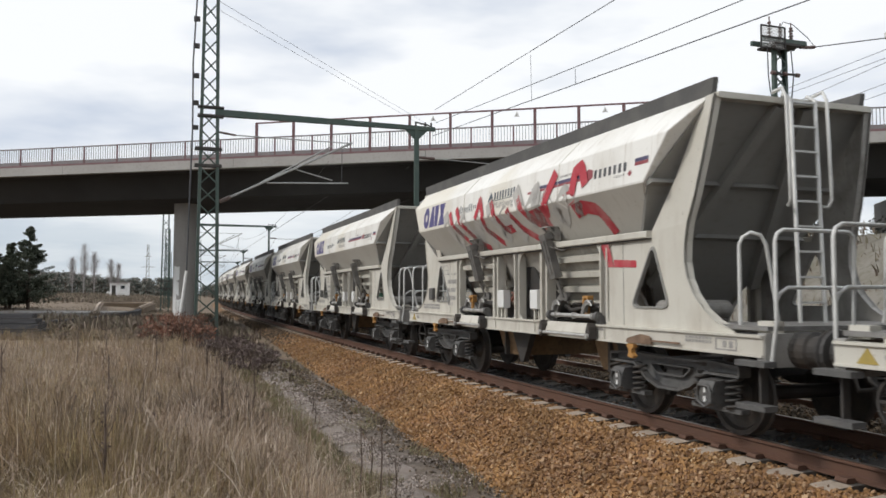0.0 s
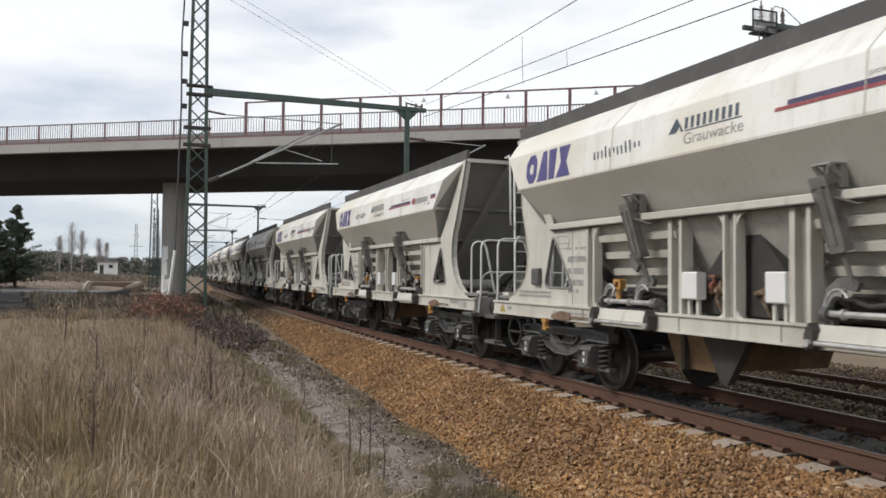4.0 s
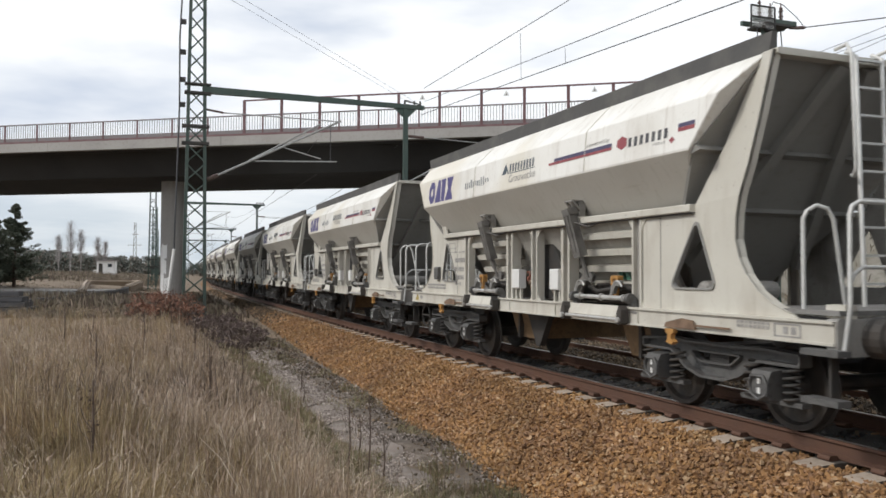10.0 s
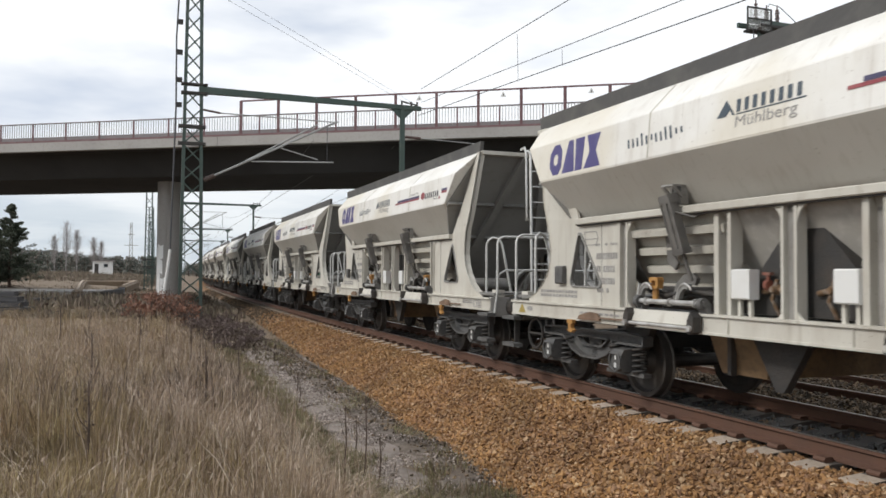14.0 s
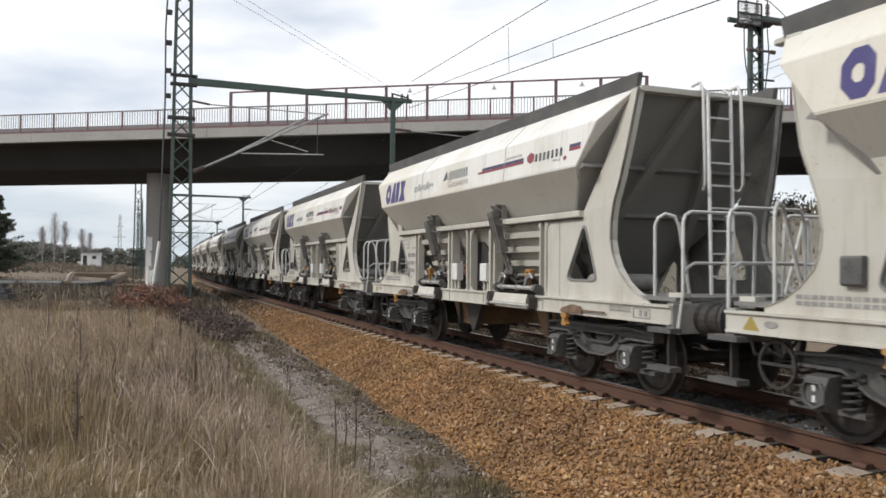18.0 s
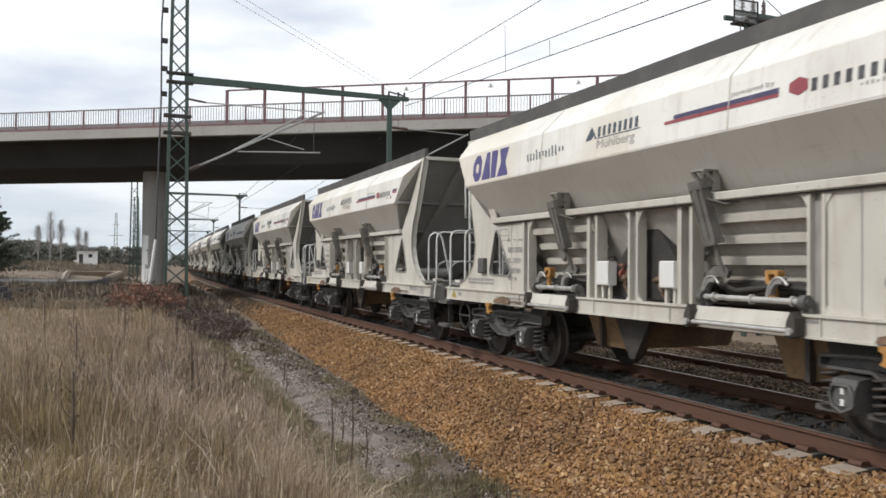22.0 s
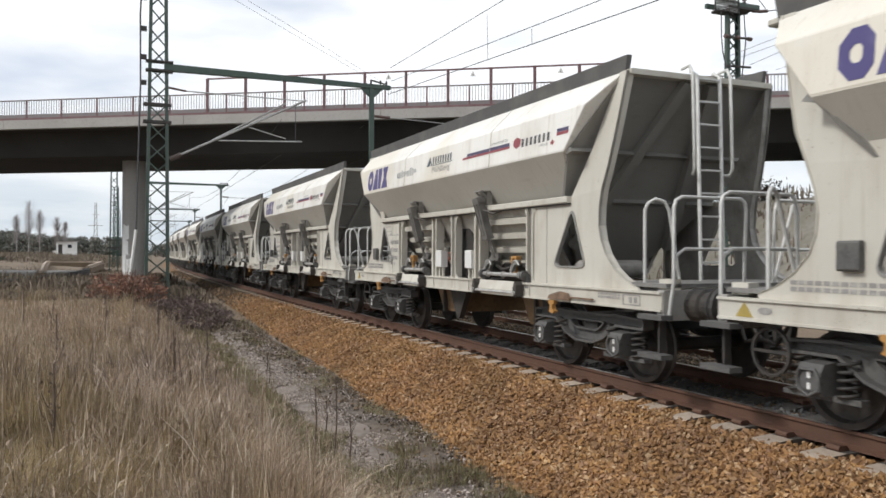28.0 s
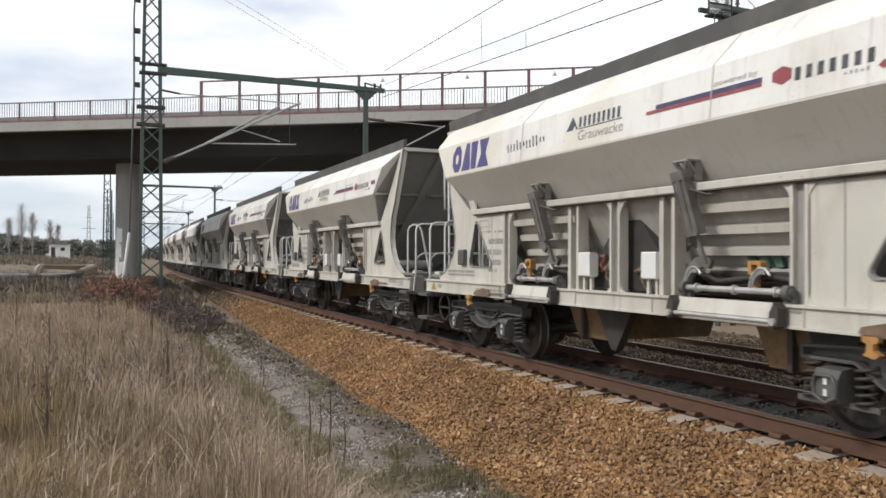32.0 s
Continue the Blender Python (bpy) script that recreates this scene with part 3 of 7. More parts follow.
def stones(name, spots, sizes, material, label, category):
    """Crushed stones joined into one mesh: an uneven eight-cornered lump at each spot."""
    rng = np.random.default_rng(7)
    n = len(spots)
    base = np.array([(-1, -1, -1), (1, -1, -1), (1, 1, -1), (-1, 1, -1), (-1, -1, 1), (1, -1, 1), (1, 1, 1), (-1, 1, 1)], float)
    v = base[None] * (0.45 + 0.35 * rng.random((n, 8, 1))) + rng.normal(0, 0.16, (n, 8, 3))
    v *= np.array([1.0, 0.75, 0.6]) * np.asarray(sizes)[:, None, None]
    q = rng.normal(size=(n, 4))
    q /= np.linalg.norm(q, axis=1, keepdims=True)
    w, x, y, z = q.T
    m = np.stack([np.stack([1 - 2 * (y * y + z * z), 2 * (x * y - z * w), 2 * (x * z + y * w)], -1), np.stack([2 * (x * y + z * w), 1 - 2 * (x * x + z * z), 2 * (y * z - x * w)], -1), np.stack([2 * (x * z - y * w), 2 * (y * z + x * w), 1 - 2 * (x * x + y * y)], -1)], 1)
    v = np.einsum("nij,nkj->nki", m, v) + np.asarray(spots)[:, None, :]
    f = np.array([(0, 3, 2, 1), (4, 5, 6, 7), (0, 1, 5, 4), (1, 2, 6, 5), (2, 3, 7, 6), (3, 0, 4, 7)])
    f = (f[None] + 8 * np.arange(n)[:, None, None]).reshape(-1, 4)
    tagged(new(name, mesh_arrays(name, v.reshape(-1, 3), f, material)), label, category, "", "stuff")


def build_stones():
    rng = random.Random(3)
    spots, sizes, worn, worn_sizes = [], [], [], []
    for s0, s1, per in ((-7, 14, 860), (14, 26, 380), (26, 45, 140), (45, 80, 50)):
        for k in range(int((s1 - s0) * 2.75 * per)):
            s, u = rng.uniform(s0, s1), rng.uniform(-3.75, -0.85)
            if (s + 1.151 + 0.155) % 0.6 < 0.31 and u > -1.13 and rng.random() < 0.97:
                continue
            p = at(s, u, bed_z(s, u))
            if p.z < ground_height(p.x, p.y) - 0.05:
                continue
            if u < -3.0 and rng.random() < 0.25 + 0.7 * (-3.0 - u):
                continue
            # worn: stones towards the bridge, its shade put into their colour
            old = rng.uniform(24, 31) < s + (u + 2.3) * -1.5
            (worn if old else spots).append((p.x, p.y, p.z + rng.uniform(-0.02, 0.018)))
            (worn_sizes if old else sizes).append(rng.uniform(0.016, 0.039) * (1 if s < 20 else 1.3))
    stones("old_ballast_stones", worn, worn_sizes, STONE_SOIL_SHADE, "dark brown ballast stones with the bridge's shade in their colour", "ballast")
    stones("ballast_stones", spots, sizes, STONE_BROWN, "rusty brown crushed ballast stones of fist size", "ballast")
    spots, sizes = [], []
    for s0, s1, per in ((-8, 14, 330), (14, 40, 110)):
        for k in range(int((s1 - s0) * 3.4 * per)):
            s, u = rng.uniform(s0, s1), rng.uniform(-0.68, 2.7)
            if 0.68 < u < 0.83 or ((s + 1.151 + 0.15) % 0.6 < 0.3 and u < 1.22 and rng.random() < 0.45):
                continue
            p = at(s, u, bed_z(s, u))
            spots.append((p.x, p.y, p.z + rng.uniform(-0.025, 0.01)))
            sizes.append(rng.uniform(0.022, 0.045))
    stones("track_stones", spots, sizes, STONE_GREY, "dark grey oily ballast stones between the rails", "ballast")
    # brown ballast between the two tracks, over the sleepers' far ends
    spots, sizes = [], []
    for s0, s1, per in ((-8, 14, 210), (14, 40, 80)):
        for k in range(int((s1 - s0) * 6.6 * per)):
            s, u = rng.uniform(s0, s1), rng.uniform(0.86, 7.4)
            if abs(u - 2.847) < 0.08 or abs(u - 4.353) < 0.08:
                continue
            p = at(s, u, -0.185 if u < 2.4 else -0.205 if u < 6 else -0.27)
            spots.append((p.x, p.y, p.z + rng.uniform(-0.025, 0.015)))
            sizes.append(rng.uniform(0.022, 0.048))
    stones("yard_stones", spots, sizes, STONE_SOIL_SHADE, "dull brown ballast stones between the tracks", "ballast")
    # stones that rolled down onto the soil
    spots, sizes = [], []
    for k in range(2600):
        s, u = rng.uniform(-6, 20), -3.0 - abs(rng.gauss(0, 0.32))
        p = at(s, u, 0)
        spots.append((p.x, p.y, ground_height(p.x, p.y) + 0.03 + 0.06 * noise.noise((p.x * 0.5, p.y * 0.5, 0))))
        sizes.append(rng.uniform(0.014, 0.036))
    stones("strewn_stones", spots, sizes, STONE_SOIL_SHADE, "dull brown stones strewn over the soil", "stones")
    # pebbles on the sand
    spots, sizes = [], []
    for k in range(34000):
        s, u = rng.uniform(-6, 17), rng.gauss(-4.15, 0.2) if rng.random() < 0.8 else rng.gauss(-3.5, 0.3)
        if noise.noise((s * 1.2, u * 2.2, 17.0)) < (-0.1 if s > 3.5 else 0.0):
            continue
        p = at(s, u, 0)
        spots.append((p.x, p.y, ground_height(p.x, p.y) + 0.035 + 0.06 * noise.noise((p.x * 0.5, p.y * 0.5, 0))))
        sizes.append(rng.uniform(0.006, 0.022) * (1.7 if rng.random() < 0.06 else 1))
    stones("pebbles", spots, sizes, STONE_PALE, "pale pebbles and grit strewn on the sand", "pebbles")


build_stones()


def build_track(name, offset, label, sleepers):
    t = thing(name, pose(0, 0, 0), label, "railway track", "", "structure")
    head = [(-0.036, 0), (0.036, 0), (0.036, -0.03), (0.01, -0.045), (0.01, -0.135), (0.07, -0.155), (0.07, -0.17), (-0.07, -0.17), (-0.07, -0.155), (-0.01, -0.135), (-0.01, -0.045), (-0.036, -0.03)]
    n = len(head)
    sunk = -0.10 if offset else 0.0
    for side in (-0.753, 0.753):
        ss = [-300 + 5 * i for i in range(121)]
        g = Geo()
        g.add([at(s, offset + side + u, z + sunk) for s in ss for u, z in head], [(i * n + j, i * n + (j + 1) % n, (i + 1) * n + (j + 1) % n, (i + 1) * n + j) for i in range(len(ss) - 1) for j in range(n)])
        rail = part("rail", g, RAIL_RUST, t, "rusty brown steel rail")
        g = Geo()
        g.add([at(s, offset + side + u, z + sunk) for s in ss for u, z in ((-0.02, 0.0015), (0.03, 0.0015))], [(i * 2, i * 2 + 1, i * 2 + 3, i * 2 + 2) for i in range(len(ss) - 1)])
        part("running_band", g, RAIL_BRIGHT, rail, "worn bright running band")
    g = Geo()
    g.sweep([(-1.25, -0.38), (1.25, -0.38), (1.25, -0.215), (1.2, -0.195), (0.95, -0.178), (0.5, -0.175), (0.3, -0.205), (-0.3, -0.205), (-0.5, -0.175), (-0.95, -0.178), (-1.2, -0.195), (-1.25, -0.215)], -0.14, 0.14)
    me = g.mesh("sleeper", SLEEPER)
    # middle coloured dark for oil, brake dust and train shade; only outer ends pale
    me.materials.append(OILY_SHADED_CONCRETE)
    for pl in me.polygons:
        if offset or abs(pl.center.y) < 0.86:
            pl.material_index = 1
    k = Geo()
    for a in (-0.9, -0.61, 0.61, 0.9):
        k.box(-0.07, 0.07, a - 0.06, a + 0.06, -0.18, -0.125, None, 0.02)
    clip = k.mesh("rail_clip", RAIL_RUST)
    for j in range(sleepers):
        s = -1.151 + 0.6 * (j - 18)
        m = along(s, offset)
        sl = part("sleeper", me, None, t)
        sl.matrix_basis = m if offset == 0 else m @ pose(0, 0, -0.10)
        if offset == 0 and 8 < j < 70:
            part("rail_clip", clip, None, sl)


build_track("track_near", 0.0, "track of rusty rails on concrete sleepers in brown ballast", 190)
build_track("track_far", 3.6, "second track of rusty rails in grey ballast behind", 70)

# ---- hopper wagons: local x runs from the leading headstock to the trailing one, y to the bank, z up from the rail ----
from mathutils.geometry import tessellate_polygon

PITCH, LONG = 12.54, 11.66
MID = LONG / 2


def rounded(corners, r, k=4):
    """Rounds the corners of an outline."""
    out, n = [], len(corners)
    for i in range(n):
        p, a, b = Vector(corners[i]), Vector(corners[i - 1]), Vector(corners[(i + 1) % n])
        d = min(r, (a - p).length * 0.45, (b - p).length * 0.45)
        s, e = p + (a - p).normalized() * d, p + (b - p).normalized() * d
        for j in range(k + 1):
            t = j / k
            out.append(tuple(s * (1 - t) ** 2 + p * 2 * t * (1 - t) + e * t * t))
    return out


def cut_plate(g, outer, holes, y0, y1):
    """A plate in x, z from y0 to y1 with holes through it."""
    rings = [outer] + list(holes)
    flat = [p for r in rings for p in r]
    n = len(flat)
    tri = tessellate_polygon([[Vector((x, z, 0)) for x, z in r] for r in rings])
    f = [tuple(t) for t in tri] + [tuple(i + n for i in t[::-1]) for t in tri]
    o = 0
    for r in rings:
        m = len(r)
        f += [(o + i, o + (i + 1) % m, n + o + (i + 1) % m, n + o + i) for i in range(m)]
        o += m
    return g.add([(x, y0, z) for x, z in flat] + [(x, y1, z) for x, z in flat], f)


class Shifted(Geo):
    """A Geo that can be slid along the wagon."""

    def moved(self, dx):
        self.v = [(x + dx, y, z) for x, y, z in self.v]
        return self


def flipped(g, end=False, side=False):
    """A mirrored copy of a Geo: end for end, side for side, or both."""
    h = Shifted()
    h.v = [(LONG - x if end else x, -y if side else y, z) for x, y, z in g.v]
    h.f, h.smooth = list(g.f), list(g.smooth)
    return h


def end_x(z):
    """Where the sloped end wall stands at a height."""
    return 1.0 + 0.8 * (3.87 - z)


# the trailing end wall stands further out than the leading one
REAR = 0.45


PROFILE = [(1.12, 3.87), (1.50, 3.49), (1.55, 2.95), (1.14, 2.36)]


def side_y(z):
    """Half-width of the hopper's side at a height."""
    for (y0, z0), (y1, z1) in zip(PROFILE, PROFILE[1:]):
        if z1 <= z <= z0:
            return y0 + (y1 - y0) * (z0 - z) / (z0 - z1)
    return PROFILE[-1][0]


def wagon_body(w, near_mats):
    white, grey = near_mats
    # the funnel-shaped container
    ring = PROFILE + [(-y, z) for y, z in PROFILE[::-1]]
    g = Geo()
    n = len(ring)
    g.add([(end_x(z), y, z) for y, z in ring] + [(LONG + REAR - end_x(z), y, z) for y, z in ring],
          [(i, (i + 1) % n, n + (i + 1) % n, n + i) for i in range(n)] + [tuple(range(n))[::-1], tuple(range(n, 2 * n))])
    part("hopper", g, white, w, "", 0.012)
    # sheets over the lower slope: dust and its downward-facing shade in one colour
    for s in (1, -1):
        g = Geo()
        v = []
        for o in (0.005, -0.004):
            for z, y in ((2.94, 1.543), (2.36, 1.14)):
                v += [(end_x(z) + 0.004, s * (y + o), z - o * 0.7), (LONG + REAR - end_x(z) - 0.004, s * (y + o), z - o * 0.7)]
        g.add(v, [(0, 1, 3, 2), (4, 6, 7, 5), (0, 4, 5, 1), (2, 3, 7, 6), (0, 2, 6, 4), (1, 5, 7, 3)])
        part("slope_sheet", g, SLOPE_DUST_SHADE, w, "dusty lower sheet of the hopper, coloured darker as shade")
    # welded seams of the side sheets
    for x in (MID - 1.9, MID + 1.9):
        g = Geo()
        for (y0, z0), (y1, z1) in zip(PROFILE[:3], PROFILE[1:3]):
            g.beam((x, y0 + 0.001, z0), (x, y1 + 0.001, z1), 0.014, 0.012)
        part("seam", g, DUSTY_PAINT, w)
    # dark flaps standing on the roof's edges
    for s in (1, -1):
        g = Geo()
        g.plate([(1.0, 3.84), (LONG + REAR - 1.0, 3.84), (LONG + REAR - 0.95, 4.06), (0.95, 4.06)], s * 1.06, s * 1.13)
        part("roof_flap", g, RUBBER, w, "dark grey rubber-edged roof flap")
    # sloped end walls with ledges and ribs; their grey has shade coloured in
    for e in (False, True):
        back = REAR if e else 0.0
        g = Geo()
        a, b = 3.86, 1.22
        ya, yb = 1.12, 0.42
        v = [(end_x(a) - 0.03, -ya, a), (end_x(a) - 0.03, ya, a), (end_x(2.95) - 0.03, 1.5, 2.95), (end_x(2.36) - 0.03, 1.27, 2.36), (end_x(b) - 0.03, yb, b),
             (end_x(b) - 0.03, -yb, b), (end_x(2.36) - 0.03, -1.27, 2.36), (end_x(2.95) - 0.03, -1.5, 2.95)]
        g.add(v + [(x + 0.05, y, z) for x, y, z in v], [tuple(range(8)), tuple(range(8, 16))[::-1]] + [(i, (i + 1) % 8, 8 + (i + 1) % 8, 8 + i) for i in range(8)])
        wall = part("end_wall", flipped(g, e).moved(back), grey, w, "dust-grey sloped end wall with shade in its colour")
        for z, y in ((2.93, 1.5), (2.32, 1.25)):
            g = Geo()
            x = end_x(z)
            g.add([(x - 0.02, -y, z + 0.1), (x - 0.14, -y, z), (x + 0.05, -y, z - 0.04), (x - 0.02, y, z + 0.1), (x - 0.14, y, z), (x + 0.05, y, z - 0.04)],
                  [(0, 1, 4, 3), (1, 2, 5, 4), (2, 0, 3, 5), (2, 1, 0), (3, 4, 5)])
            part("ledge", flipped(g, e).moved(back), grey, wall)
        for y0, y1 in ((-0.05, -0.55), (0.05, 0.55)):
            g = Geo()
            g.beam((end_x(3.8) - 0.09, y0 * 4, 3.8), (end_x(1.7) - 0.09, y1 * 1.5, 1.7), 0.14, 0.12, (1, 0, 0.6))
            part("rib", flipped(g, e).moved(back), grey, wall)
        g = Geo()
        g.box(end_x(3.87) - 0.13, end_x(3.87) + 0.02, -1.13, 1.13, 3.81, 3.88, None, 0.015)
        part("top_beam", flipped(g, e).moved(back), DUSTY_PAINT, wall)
    # side plates with their three-cornered openings
    outer = [(0.46, 1.165), (0.57, 1.225), (0.80, 1.31), (1.0, 1.43), (1.17, 1.60), (1.27, 1.77), (1.32, 1.96), (1.31, 2.2), (1.26, 2.42), (1.16, 2.72), (1.04, 3.2), (0.90, 3.86),
             (1.05, 3.86), (1.52, 3.0), (1.97, 2.36), (2.0, 2.30), (2.96, 2.30), (2.96, 1.165)]
    hole = rounded([(2.43, 1.42), (1.6, 1.42), (1.93, 2.24)], 0.14)
    for e in (False, True):
        if e:
            hole = rounded([(2.6, 1.42), (1.7, 1.42), (1.98, 2.25)], 0.14)
        hole2 = [(2.0 + (x - 2.0) * 0.92, 1.68 + (z - 1.68) * 0.92) for x, z in hole]
        for s in (False, True):
            edge = [(x - (0.12 + 0.16 * min(max((z - 1.6) / 1.1, 0), 1) if 0 < i < 13 else 0), z) for i, (x, z) in enumerate(outer)] if e else outer
            g = cut_plate(Geo(), edge, [hole], 1.255, 1.285)
            # a welded edge strip along the curve
            strip = edge[1:12]
            g.plate(strip + [(x + 0.012, z + 0.002) for x, z in strip[::-1]], 1.18, 1.3)
            g.v = [(x, y - max(0.0, z - 2.4) * 0.085, z) for x, y, z in g.v]
            # far plates take darker paint in place of the shade they stand in
            pl = part("side_plate", flipped(g, e, s), GRIMY_SHADED_PAINT if s else DUSTY_PAINT, w)
            g = cut_plate(Geo(), hole, [hole2], 1.25, 1.305)
            part("window_rim", flipped(g, e, s), HOPPER_GREY, pl)
    # trim under the hopper, sills and headstocks
    for s in (False, True):
        g = Geo()
        g.box(1.97, LONG - 1.97, 1.27, 1.36, 2.285, 2.375, None, 0.012)
        tr = part("hopper_trim", flipped(g, False, s), DUSTY_PAINT, w)
        if not s:
            # thin black strip that draws the shadow gap below the trim
            part("sealing_strip", Geo().box(1.97, LONG - 1.97, 1.286, 1.33, 2.268, 2.2855), DARK_STEEL, tr, "black strip drawn as shadow under the trim")
            for x in (2.6, LONG - 2.55):
                part("weld", Geo().box(x, x + 0.012, 1.284, 1.289, 1.185, 2.27), GRIMY_SHADED_PAINT, tr)
        g = Geo()
        g.sweep([(1.22, 0.96), (1.37, 0.96), (1.37, 0.985), (1.352, 0.985), (1.352, 1.155), (1.38, 1.155), (1.38, 1.18), (1.22, 1.18)], 0.0, LONG)
        part("side_sill", flipped(g, False, s), DUSTY_PAINT, w)
        for x in (2.96, 5.05, 6.6, 8.7) if not s else ():
            g = Geo()
            g.box(x, x + 0.012, 1.352, 1.372, 0.985, 1.155)
            part("sill_rib", flipped(g, False, s), DUSTY_PAINT, w)
    for e in (False, True):
        g = Geo()
        g.box(-0.02, 0.10, -1.34, 1.34, 0.86, 1.2, None, 0.02)
        part("headstock", flipped(g, e), GRIMY_SHADED_PAINT, w)
        g = Geo()
        g.box(0.02, 1.15, -1.27, 1.27, 1.225, 1.27)
        part("platform", flipped(g, e), GRATING, w, "dusty grey grating platform")
    g = Geo()
    g.box(0.1, LONG - 0.1, -0.35, 0.35, 0.84, 1.1)
    part("centre_beam", g, DARK_STEEL, w)
    # uprights of the side bays
    for s in (False, True):
        for x0, x1, wide in ((2.97, 3.17, 1), (4.75, 5.03, 0), (5.73, 5.93, 1), (LONG - 5.03, LONG - 4.75, 0), (LONG - 3.17, LONG - 2.97, 1)):
            g = Geo()
            if wide:
                g.box(x0, x0 + 0.035, 1.18, 1.31, 1.18, 2.29)
                g.box(x1 - 0.035, x1, 1.18, 1.31, 1.18, 2.29)
                g.box(x0 + 0.035, x1 - 0.035, 1.2, 1.25, 1.18, 2.29)
                web = len(g.f) - 6
                for xa, d in ((x0, -1), (x1, 1)):
                    for za, up, r in ((2.29, -1, 0.2), (1.18, 1, 0.1)):
                        bow = [(xa + d * r * (1 - math.sin(k * math.pi / 12)), za + up * r * (1 - math.cos(k * math.pi / 12))) for k in range(7)]
                        g.plate([(xa, za)] + bow, 1.27, 1.3)
            else:
                g.box(x0, x0 + 0.05, 1.14, 1.3, 1.18, 2.29)
                g.box(x1 - 0.07, x1, 1.14, 1.28, 1.18, 2.29)
                web = len(g.f)
                g.box(x0 + 0.05, x1 - 0.07, 1.14, 1.18, 1.18, 2.29)
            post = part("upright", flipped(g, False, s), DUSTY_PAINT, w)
            # the set-back web is painted darker for grime and recess shade
            post.data.materials.append(GRIMY_SHADED_PAINT)
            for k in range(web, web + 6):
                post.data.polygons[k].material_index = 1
    # sloped discharge funnels behind the bays
    for s in (False, True):
        g = Geo()
        g.add([(2.9, 1.26, 2.33), (LONG - 2.9, 1.26, 2.33), (LONG - 2.9, 0.62, 1.2), (2.9, 0.62, 1.2), (2.9, 1.22, 2.35), (LONG - 2.9, 1.22, 2.35), (LONG - 2.9, 0.58, 1.22), (2.9, 0.58, 1.22)],
              [(0, 1, 2, 3), (7, 6, 5, 4), (0, 4, 5, 1), (3, 2, 6, 7), (0, 3, 7, 4), (1, 5, 6, 2)])
        fu = part("funnel", flipped(g, False, s), FUNNEL_GREY, w)
        for z in (2.12, 1.9, 1.68, 1.46) if not s else ():
            y = 1.26 - (2.33 - z) * 0.566
            for xa, xb in ((3.15, 4.85), (LONG - 4.85, LONG - 3.15)):
                g = Geo()
                g.sweep([(y - 0.03, z - 0.06), (y + 0.09, z - 0.06), (y + 0.11, z + 0.02), (y + 0.02, z + 0.05)], xa, xb)
                part("rib", flipped(g, False, s), DUSTY_PAINT, fu)
        # the saddle between the two outlets
        g = Geo()
        g.add([(MID, 0.5, 2.3), (MID, 1.1, 2.3), (MID - 1.0, 0.5, 1.2), (MID - 1.0, 1.1, 1.2), (MID + 1.0, 0.5, 1.2), (MID + 1.0, 1.1, 1.2)],
              [(0, 1, 3, 2), (1, 0, 4, 5), (1, 5, 3), (0, 2, 4), (2, 3, 5, 4)])
        # near saddle coloured near black to stand for the bay's recess shade
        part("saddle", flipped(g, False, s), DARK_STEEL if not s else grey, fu)


